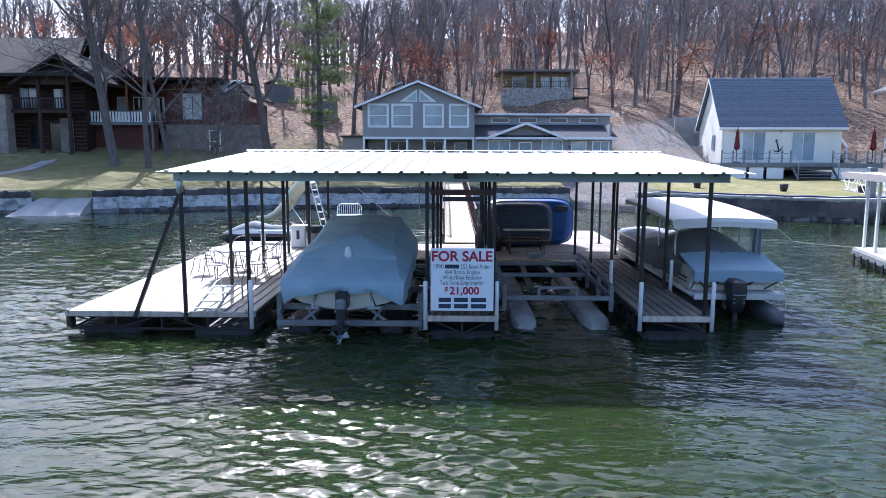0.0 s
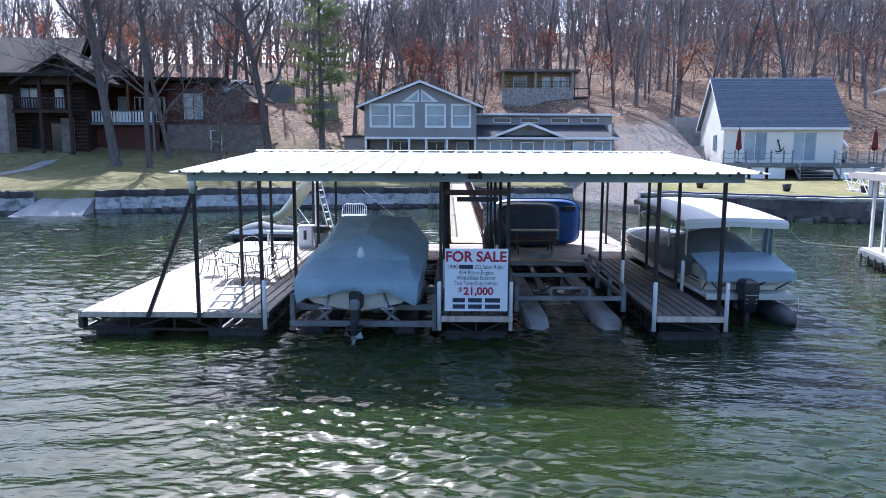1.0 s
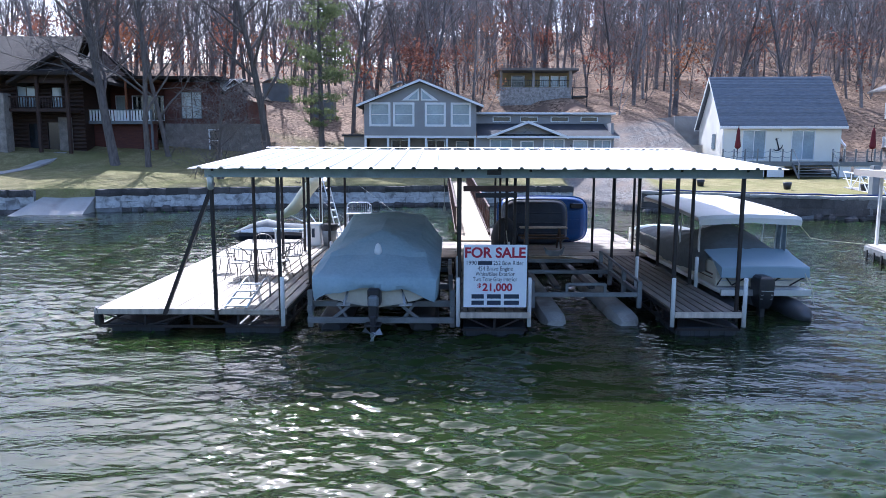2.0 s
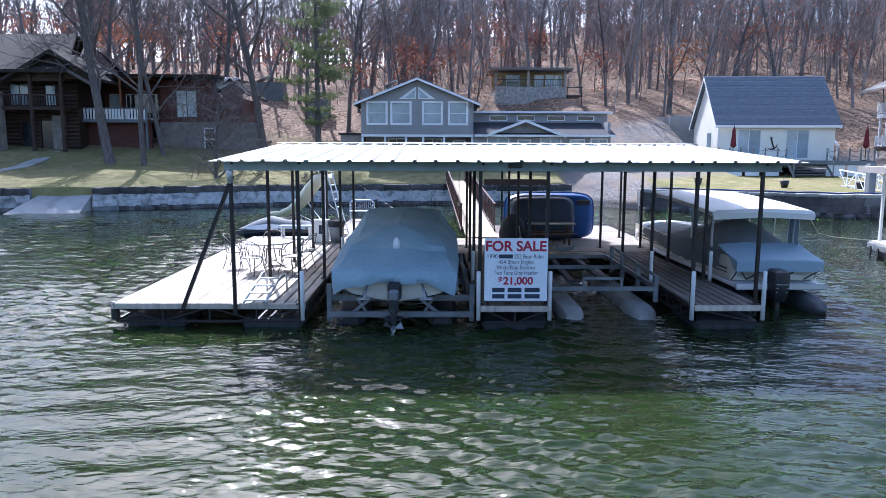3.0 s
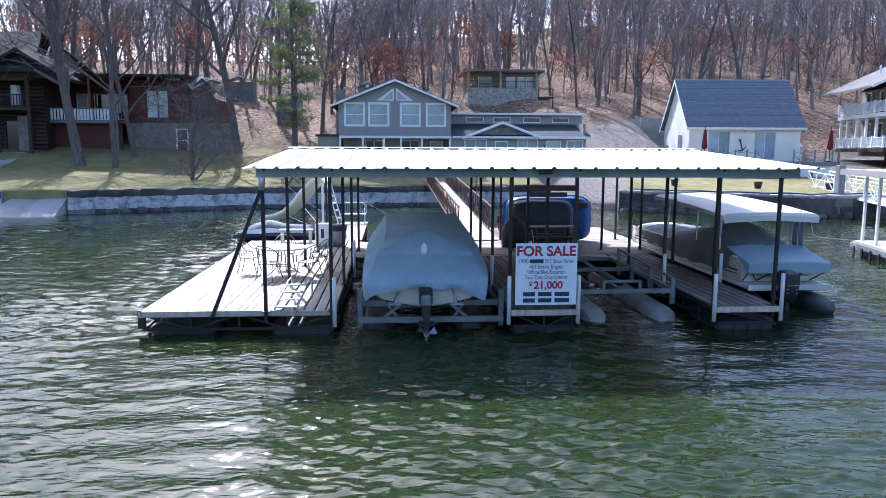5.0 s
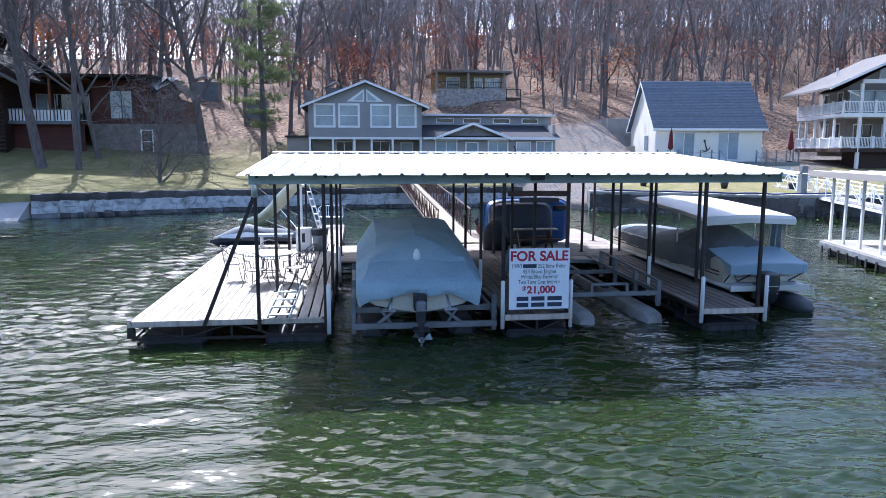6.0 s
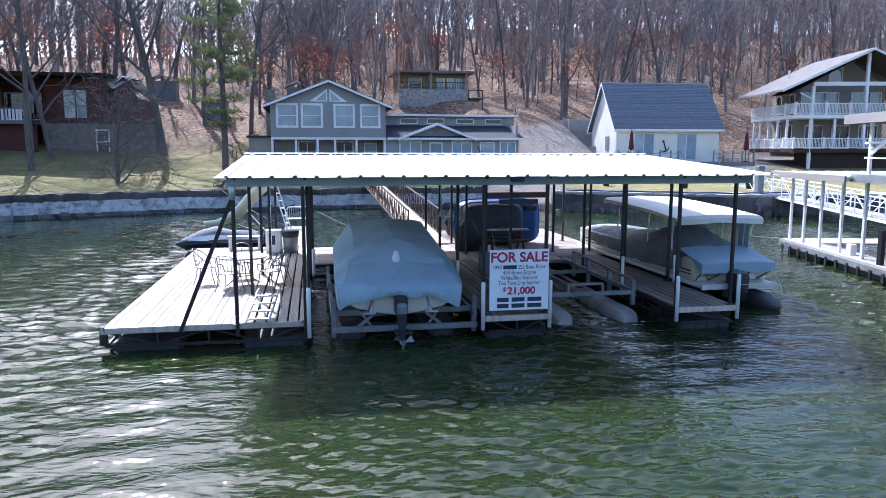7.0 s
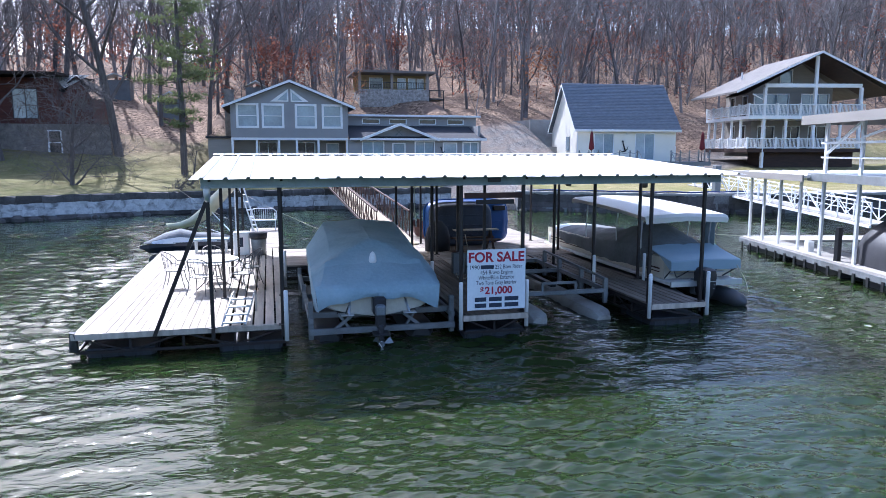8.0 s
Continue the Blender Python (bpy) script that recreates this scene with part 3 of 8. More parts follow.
def seawall(x0, x1, name, label, cap=0.38, stones=True, top=1.34, seed=1, mats=("mortar", "stone", "darkstone")):
    rnd = random.Random(seed)
    core = Geo()
    rings = [[(x, y - 0.05, -0.8), (x, y, top - 0.06), (x, y + 0.55, top - 0.06), (x, y + 0.55, -0.8)] for x, y in along_shore(x0, x1, (x1 - x0) / 24)]
    core.loft(rings, True, True)
    wall = tagged(new(name, core.mesh(name, mats[0])), label, "sea wall", kind="structure")
    if stones:
        for row, (z0, z1) in enumerate(((0.0, 0.24), (0.24, 0.60), (0.60, top - cap))):
            x = x0
            while x < x1 - 0.1:
                w = min(rnd.uniform(0.45, 1.05), x1 - x)
                if row or rnd.random() > 0.25:
                    s = Geo()
                    ya, yb = lerp(SHORE, x), lerp(SHORE, x + w)
                    o = rnd.uniform(0.03, 0.10)
                    j = [rnd.uniform(-0.03, 0.03) for _ in range(4)]
                    a = [(x + j[0], ya - o, z0 + j[1]), (x + w - j[2], yb - o, z0 + j[3]), (x + w - j[1], yb - o * 0.8, z1 - j[0]), (x + j[3], ya - o * 0.8, z1 - j[2])]
                    bk = [(x, ya + 0.05, z0), (x + w, yb + 0.05, z0), (x + w, yb + 0.05, z1), (x, ya + 0.05, z1)]
                    s.add(a + bk, [(0, 1, 2, 3), (0, 4, 5, 1), (1, 5, 6, 2), (2, 6, 7, 3), (3, 7, 4, 0)])
                    part("stone", s, mats[1] if row or mats[2] == "concrete" else mats[2], wall)
                x += w
    x = x0
    while stones and x < x1 - 0.3:
        w = min(rnd.uniform(0.3, 0.9), x1 - x)
        if rnd.random() < 0.8:
            yy, h = lerp(SHORE, x) - rnd.uniform(0.12, 0.4), rnd.uniform(0.14, 0.4)
            s = Geo().loft([[(x + w / 2 + math.cos(a) * w * 0.5 * k * rnd.uniform(0.75, 1.1), yy + math.sin(a) * 0.3 * k * rnd.uniform(0.75, 1.1), z) for a in np.linspace(0, 2 * math.pi, 7, endpoint=False)] for k, z in ((1.0, -0.3), (0.95, h * 0.5), (0.5, h))])
            part("shore_rock", s, mats[2] if mats[2] != "concrete" else "darkstone", wall)
        x += w
    x = x0
    while x < x1 - 0.1:
        w = min(rnd.uniform(0.45, 1.5), x1 - x)
        s = Geo()
        o = rnd.uniform(0.05, 0.15)
        rows_ = []
        for f in (0.01, 0.25, 0.5, 0.75, 0.99):
            q = x + w * f
            yy, up = lerp(SHORE, q), rnd.uniform(-0.06, 0.05) * (0.4 if mats[2] == "concrete" else 1)
            lip = o + rnd.uniform(-0.04, 0.04)
            rows_.append([(q, yy - lip * 0.7, top - cap + rnd.uniform(-0.06, 0.03)), (q, yy - lip, top - cap * 0.5), (q, yy - lip * 0.75, top + up), (q, yy + 0.5, top + 0.01), (q, yy + 0.5, top - cap)])
        s.loft(rows_)
        part("capstone", s, mats[2], wall)
        x += w
    return wall


seawall(-44, -24.6, "seawall_west", "pale stone sea wall with dark capstones", seed=3)
seawall(-21.4, 7.7, "seawall_centre", "pale stone sea wall with dark capstones", seed=4)
seawall(11.2, 60, "seawall_east", "low dark ledge-stone sea wall with concrete top", cap=0.16, top=1.26, seed=5, mats=("mortar", "darkstone", "concrete"))
ramp = Geo()
ramp.loft([[(-23.9, 29.6, 1.38), (-21.5, 29.6, 1.42), (-21.5, 29.6, -0.6), (-23.9, 29.6, -0.6)], [(-23.9, 28.4, 1.30), (-21.5, 28.9, 1.34), (-21.5, 28.9, -0.6), (-23.9, 28.4, -0.6)],
           [(-25.2, 25.4, -0.05), (-21.6, 26.6, -0.05), (-21.6, 26.6, -0.7), (-25.2, 25.4, -0.7)]])
solo("shore_ramp", ramp, "concrete", "weathered concrete ramp running into the lake", "ramp", kind="structure")


# ---- the boat dock ----
DECK = 0.50
dock = thing("boat_dock", "covered boat dock with weathered plank decks and white metal roof", "boat dock", (0, 5, 0))
_shared = {}


def plank(x0, x1, y0, y1, top, material, parent, name="deck_board", thick=0.04):
    """One board; boards of one size share a mesh."""
    key = (round(x1 - x0, 2), round(y1 - y0, 2), material, thick)
    if key not in _shared:
        w, d = (x1 - x0) / 2, (y1 - y0) / 2
        _shared[key] = Geo().box(-w, w, -d, d, -thick, 0, 0.006).mesh(name, material)
    ob = new(name, _shared[key])
    ob.parent = parent
    if parent.data is None:
        ob.matrix_parent_inverse = Matrix.Translation(parent.location).inverted()
    ob.location = ((x0 + x1) / 2, (y0 + y1) / 2, top)
    return ob


def boards_along_y(x0, x1, y0, y1, top, n, material="deck", gap=0.008, ragged=0.02, parent=None):
    w = (x1 - x0) / n
    for i in range(n):
        plank(x0 + i * w + gap / 2, x0 + (i + 1) * w - gap / 2, y0 + random.choice((0, 0, ragged)), y1, top + random.uniform(-0.003, 0.003), material, parent or dock)


def boards_along_x(x0, x1, y0, y1, top, n, material="crossdeck", gap=0.01, parent=None):
    w = (y1 - y0) / n
    for i in range(n):
        plank(x0, x1, y0 + i * w + gap / 2, y0 + (i + 1) * w - gap / 2, top + random.uniform(-0.003, 0.003), material, parent or dock)


boards_along_y(-7.95, -5.22, 0.28, 11.4, DECK, 19)
boards_along_y(-5.20, -4.15, 0.20, 11.4, DECK - 0.005, 5, gap=0.035)
# finger boards, coloured darker to stand for the shade below the roof
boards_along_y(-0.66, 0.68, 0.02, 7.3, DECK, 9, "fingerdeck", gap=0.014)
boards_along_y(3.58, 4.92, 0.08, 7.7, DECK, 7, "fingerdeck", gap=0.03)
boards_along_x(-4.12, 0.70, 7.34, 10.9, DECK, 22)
boards_along_x(0.72, 5.62, 7.74, 15.3, DECK, 46)
boards_along_x(-5.25, -4.10, 11.44, 18.0, DECK, 40)


def truss(x0, y0, x1, y1, name="frame_truss"):
    """Angle-iron side frame under a deck edge."""
    g = Geo()
    a, b = Vector((x0, y0, DECK - 0.09)), Vector((x1, y1, DECK - 0.09))
    lo = Vector((0, 0, -0.28))
    g.beam(a, b, 0.06, 0.08)
    g.beam(a + lo, b + lo, 0.05)
    n = max(1, round((b - a).length / 0.85))
    for i in range(n):
        p, q = a.lerp(b, i / n), a.lerp(b, (i + 1) / n)
        g.beam(p, p + lo, 0.04)
        g.beam(p + lo if i % 2 else p, q if i % 2 else q + lo, 0.03)
    g.beam(b, b + lo, 0.04)
    part(name, g, "steel", dock)


for x0, y0, x1, y1 in [(-7.92, 0.34, -4.18, 0.28), (-7.92, 0.4, -7.92, 11.3), (-4.18, 0.3, -4.18, 7.3), (-0.63, 0.1, 0.65, 0.1), (-0.63, 0.1, -0.63, 7.3), (0.65, 0.1, 0.65, 7.7),
                       (3.62, 0.16, 4.88, 0.16), (3.62, 0.16, 3.62, 7.7), (4.88, 0.16, 4.88, 15.2), (-4.1, 7.4, -0.66, 7.4), (0.72, 7.8, 3.6, 7.8), (-4.14, 11, -4.14, 17.9), (-5.2, 11.5, -5.2, 17.9), (0.8, 15.2, 5.6, 15.2)]:
    truss(x0, y0, x1, y1)


def dock_float(x0, x1, y0, y1):
    """A ribbed float tank."""
    g = Geo()
    g.box(x0, x1, y0, y1, -0.30, 0.16, 0.03)
    n = max(2, round((x1 - x0) / 0.32))
    for i in range(n):
        xx = x0 + (i + 0.5) * (x1 - x0) / n
        g.box(xx - 0.10, xx + 0.10, y0 - 0.022, y0 + 0.02, -0.25, 0.11, 0.01)
    m = max(2, round((y1 - y0) / 0.4))
    for i in range(m):
        yy = y0 + (i + 0.5) * (y1 - y0) / m
        for xx in (x0, x1):
            g.box(xx - 0.02, xx + 0.02, yy - 0.13, yy + 0.13, -0.25, 0.11, 0.01)
    g.box(x0 - 0.03, x1 + 0.03, y0 - 0.03, y1 + 0.03, 0.13, 0.17, 0.008)
    part("float", g, "float", dock)


for r in [(-7.75, -6.6, 0.45, 1.6), (-5.4, -4.25, 0.32, 1.5), (-7.7, -6.5, 4, 5.4), (-5.4, -4.25, 4, 5.4), (-7.7, -6.5, 9.6, 11), (-5.4, -4.25, 9.6, 11), (-0.58, 0.6, 0.14, 1.4), (-0.58, 0.6, 3.4, 4.8),
          (-0.58, 0.6, 8, 9.6), (3.66, 4.84, 0.18, 1.6), (3.66, 4.84, 3.4, 4.8), (3.66, 4.84, 8, 9.8), (1.2, 2.6, 9, 10.6), (-3.6, -2.2, 8.2, 10), (3.4, 5, 13.4, 15), (1, 2.6, 13.4, 15), (-5.1, -4.2, 16.4, 17.8), (-5.1, -4.2, 13, 14.2)]:
    dock_float(*r)

# posts, white guard pipes, beams
EAVE_Y, RIDGE_Y, BACK_Y = -0.38, 5.75, 12.0


def roof_z(y):
    return 3.67 - 0.06 * abs(y - RIDGE_Y)


for x in (-5.45, -4.17, -0.64, 0.67, 3.58, 4.85):
    for y in (0.16, 3.0, 5.7, 8.5, 11.2) if x in (-5.45, 0.67, 4.85) else (0.16, 3.0, 5.7, 8.5):
        px = x - 0.05 + 0.018 * y
        g = Geo().box(px - 0.034, px + 0.034, y - 0.034, y + 0.034, 0.28, roof_z(y) - 0.16, 0.008)
        g.box(px - 0.08, px + 0.08, y - 0.08, y + 0.08, DECK + 0.004, DECK + 0.016)
        part("post", g, "steel", dock)
part("diagonal_brace", Geo().beam((-6.54, 0.2, DECK - 0.1), (-5.47, 0.2, 3.02), 0.07), "steel", dock)
for x in (-4.17, -0.64, 0.67, 3.58, 4.90):
    for y in ((0.04, 5.55) if x in (-4.17, 0.67) else (0.04, 2.88)):
        dx = (-0.09 if x in (-0.64, 3.58) else 0.09) - 0.06 + 0.036 * y
        pipe = Geo().tube([(x + dx * 0.5, y, 0.21), (x + dx * 0.5, y, 1.16), (x + dx * 0.5, y, 1.185)], [0.042, 0.042, 0.034], 12)
        part("guard_pipe", pipe, "pvc", dock, "white plastic guard pipe", True)
for y in (0.16, 3.0, 5.7, 8.5, 11.2):
    g = Geo()
    zt = roof_z(y) - 0.1
    g.beam((-5.6, y, zt), (5.1, y, zt), 0.05, 0.1)
    if y > 1:
        g.beam((-5.6, y, zt - 0.28), (5.1, y, zt - 0.28), 0.04, 0.05)
        for i in range(20):
            xa = -5.6 + i * 0.545
            g.beam((xa, y, zt - (0.28 if i % 2 else 0)), (xa + 0.545, y, zt - (0 if i % 2 else 0.28)), 0.025)
    part("roof_beam", g, "steel", dock)
for x in (-5.45, -4.17, -0.64, 0.67, 3.58, 4.85):
    g = Geo()
    for a, b in ((0.1, RIDGE_Y), (RIDGE_Y, 11.6)):
        g.beam((x, a, roof_z(a) - 0.09), (x, b, roof_z(b) - 0.09), 0.05, 0.09)
    part("roof_rafter", g, "steel", dock)


def roof_panel(slope):
    """Ribbed sheet, two ribs a panel, on one side of the ridge."""
    g = Geo()
    prof = []
    for rib in (0.205, 0.615):
        prof += [(rib - 0.045, 0), (rib - 0.022, 0.038), (rib + 0.022, 0.038), (rib + 0.045, 0)]
    prof = [(0, 0)] + prof + [(0.82, 0)]
    y0, y1 = (EAVE_Y, RIDGE_Y) if slope else (RIDGE_Y, BACK_Y)
    rings = [[(px, y, roof_z(y) + pz + 0.002) for px, pz in prof] for y in np.linspace(y0, y1, 7)]
    g.loft(rings, False, False)
    g.loft([[(p[0], p[1], p[2] - 0.006) for p in ring][::-1] for ring in rings], False, False)
    return g.mesh("roof_panel", "roof")


for slope in (True, False):
    me = roof_panel(slope)
    for i in range(14):
        ob = part("roof_panel", me, "roof", dock)
        ob.location = (-5.75 + i * 0.797, 0, 0.003 * (i % 2))
part("ridge_cap", Geo().loft([[(x, RIDGE_Y - 0.16, roof_z(RIDGE_Y - 0.16) + 0.05), (x, RIDGE_Y, roof_z(RIDGE_Y) + 0.062), (x, RIDGE_Y + 0.16, roof_z(RIDGE_Y - 0.16) + 0.05)] for x in (-5.76, 5.42)], False, False), "roof", dock)
fz = roof_z(0.14)
part("front_fascia", Geo().box(-5.60, 5.14, 0.10, 0.14, fz - 0.21, fz - 0.015, 0.004).box(-5.60, 5.14, 0.06, 0.10, fz - 0.21, fz - 0.19), "fascia", dock, "blue-grey steel eave beam")
part("back_fascia", Geo().box(-5.60, 5.14, 11.55, 11.6, fz - 0.21, fz - 0.03, 0.004), "fascia", dock)
for x in (-5.58, 5.10):
    g = Geo()
    for a, b in ((0.15, RIDGE_Y), (RIDGE_Y, 11.55)):
        g.beam((x, a, roof_z(a) - 0.1), (x, b, roof_z(b) - 0.1), 0.04, 0.16)
    part("side_fascia", g, "fascia", dock)
part("hanging_board", Geo().box(-0.62, 0.65, 0.13, 0.17, 2.86, 2.97, 0.004), "rust", dock, "rusty hanging board with worn marks")
part("hanging_board", Geo().box(-0.38, 0.42, 0.13, 0.17, 2.74, 2.83, 0.004), "steel", dock)
part("hanging_line", Geo().tube([(-0.98, 3.4, 3.45), (-0.98, 3.4, 2.35), (-0.98, 3.4, 2.28), (-0.98, 3.4, 2.2)], [0.01, 0.01, 0.035, 0.03], 6), "rope", dock)
part("name_plate", Geo().box(-0.17, 0.10, 0.035, 0.058, fz - 0.15, fz - 0.06, 0.004), "dark", dock, "small dark plate with unreadable marks")
part("lantern", Geo().tube([(-5.50, 0.12, 3.16), (-5.50, 0.12, 3.10), (-5.50, 0.12, 3.02), (-5.50, 0.12, 2.90), (-5.50, 0.12, 2.87)], [0.05, 0.07, 0.062, 0.055, 0.02], 12), "alu", dock, "clear jar lantern under the eave", True)
bump_g = Geo()
bump_g.loft([[(-8.0, 0.30, 0.52), (-7.9, 0.22, 0.52), (-7.86, 0.26, 0.16), (-8.02, 0.34, 0.16)], [(-8.05, 0.5, 0.5), (-7.92, 0.5, 0.5), (-7.9, 0.5, 0.1), (-8.08, 0.5, 0.1)]])
part("corner_bumper", bump_g, "dark", dock, "black rubber corner bumper")
# hinge boards at the ends of the fingers
part("end_board", Geo().box(-0.68, 0.70, -0.03, 0.012, DECK - 0.11, DECK + 0.004, 0.004), "deck", dock)
part("end_board", Geo().box(3.56, 4.94, 0.03, 0.072, DECK - 0.11, DECK + 0.002, 0.004), "deck", dock)
part("end_board", Geo().box(-7.97, -4.13, 0.235, 0.272, DECK - 0.11, DECK + 0.002, 0.004), "deck", dock)

# ---- gangway to the shore ----
gang = thing("gangway", "rusty lattice gangway with a pale plywood walkway to the shore", "gangway", (0.1, 11.2, DECK))
GA, GB = Vector((0.12, 10.95, DECK + 0.05)), Vector((-0.05, 34.2, 1.62))
for i in range(16):
    a, b = GA.lerp(GB, i / 16), GA.lerp(GB, (i + 0.985) / 16)
    g = Geo()
    g.loft([[(p.x - 0.55, p.y, p.z), (p.x + 0.55, p.y, p.z), (p.x + 0.55, p.y, p.z - 0.03), (p.x - 0.55, p.y, p.z - 0.03)] for p in (a, b)])
    part("walk_panel", g, "plank", gang)
for side in (-0.62, 0.62):
    g = Geo()
    off, up = Vector((side, 0, -0.06)), Vector((0, 0, 0.98))
    a0 = GA.lerp(GB, 0.08)
    g.beam(a0 + off, GB + off, 0.07, 0.1)
    g.beam(a0 + off + up, GB + off + up, 0.06)
    n = 30
    for i in range(n):
        p, q = a0.lerp(GB, i / n) + off, a0.lerp(GB, (i + 1) / n) + off
        g.beam(p, p + up, 0.035)
        g.beam(p if i % 2 else p + up, q + up if i % 2 else q, 0.03)
    part("side_truss", g, "rust", gang)

# ---- the sign ----
SY = -0.055
sign = thing("sale_sign", "white board with red and navy lettering fixed to the dock end", "sign", (0, SY, 0.61))
part("board", Geo().box(-0.61, 0.615, SY, SY + 0.018, 0.615, 1.845, 0.003), "signwhite", sign)


def words(text, size, x, z, material, fit_width=None, bold=0.0):
    """Flat lettering on the board, centred on x, its base line at z."""
    cu = bpy.data.curves.new("lettering", "FONT")
    cu.body, cu.size, cu.align_x, cu.extrude, cu.offset = text, size, "CENTER", 0.0015, bold
    tmp = bpy.data.objects.new("lettering", cu)
    scene.collection.objects.link(tmp)
    me = bpy.data.meshes.new_from_object(tmp.evaluated_get(bpy.context.evaluated_depsgraph_get()))
    bpy.data.objects.remove(tmp)
    xs = [v.co.x for v in me.vertices]
    k = fit_width / (max(xs) - min(xs)) if fit_width else 1.0
    mid = (max(xs) + min(xs)) / 2
    for v in me.vertices:
        v.co = ((v.co.x - mid) * k + x, SY - 0.003 - v.co.z, v.co.y + z)
    me.materials.clear()
    me.materials.append(M[material])
    ob = new("lettering", me)
    ob.parent = sign
    ob.matrix_parent_inverse = Matrix.Translation(sign.location).inverted()
    return ob


def bars(runs, z, h, material):
    g = Geo()
    for x0, x1 in runs:
        g.box(x0, x1, SY - 0.005, SY - 0.001, z, z + h)
    part("bar", g, material, sign)


words("FOR SALE", 0.275, 0.0, 1.60, "signred", 1.17, 0.008)
words("1990", 0.118, -0.455, 1.452, "signnavy", 0.19)
bars([(-0.335, -0.06)], 1.452, 0.078, "signnavy")
words("252 Bow Rider", 0.118, 0.255, 1.452, "signnavy", 0.58)
words("454 Bravo Engine", 0.118, 0.0, 1.343, "signnavy", 0.68)
words("White/Blue Exterior", 0.118, 0.0, 1.238, "signnavy", 0.76)
words("Two Tone Gray Interior", 0.118, 0.0, 1.133, "signnavy", 0.86)
words("$", 0.15, -0.305, 0.985, "signred", 0.075, 0.004)
words("21,000", 0.205, 0.045, 0.945, "signred", 0.58, 0.006)
bars([(-0.455, -0.215), (-0.155, 0.115), (0.175, 0.47)], 0.79, 0.085, "signnavy")
bars([(-0.455, -0.215), (-0.155, 0.115), (0.175, 0.47)], 0.665, 0.085, "signnavy")

# ---- covered bow rider on its lift ----
def smooth_rows(rows, n):
    """Finer rows of numbers, eased between the given ones."""
    ys = [r[0] for r in rows]
    out = []
    for y in np.linspace(ys[0], ys[-1], n):
        out.append([y] + [lerp([(r[0], r[k]) for r in rows], y) for k in range(1, len(rows[0]))])
    return out


boat = thing("bow_rider_boat", "cream bow rider boat under a fitted grey-blue cover", "boat", (-2.36, 3.5, 0.5))
BX = -2.36
# the cover: rows of (y, shoulder half width and height, edge half width and height, middle height, hem)
COVER = [(0.16, 1.14, 1.15, 1.23, 1.13, 1.16, 0.68), (0.20, 1.13, 1.19, 1.25, 1.16, 1.20, 0.69), (0.50, 1.07, 1.30, 1.27, 1.21, 1.32, 0.72), (0.95, 1.0, 1.47, 1.28, 1.30, 1.52, 0.76),
         (1.05, 0.98, 1.50, 1.28, 1.31, 1.60, 0.77), (1.55, 0.86, 1.64, 1.28, 1.38, 1.90, 0.82), (2.6, 0.84, 1.92, 1.28, 1.46, 2.06, 0.92), (3.6, 0.88, 2.10, 1.28, 1.52, 2.15, 1.0),
         (4.4, 0.78, 2.03, 1.2, 1.5, 2.09, 1.05), (5.6, 0.52, 1.65, 0.93, 1.44, 1.75, 1.1), (6.8, 0.26, 1.47, 0.5, 1.4, 1.5, 1.16), (7.6, 0.05, 1.36, 0.08, 1.34, 1.37, 1.2)]


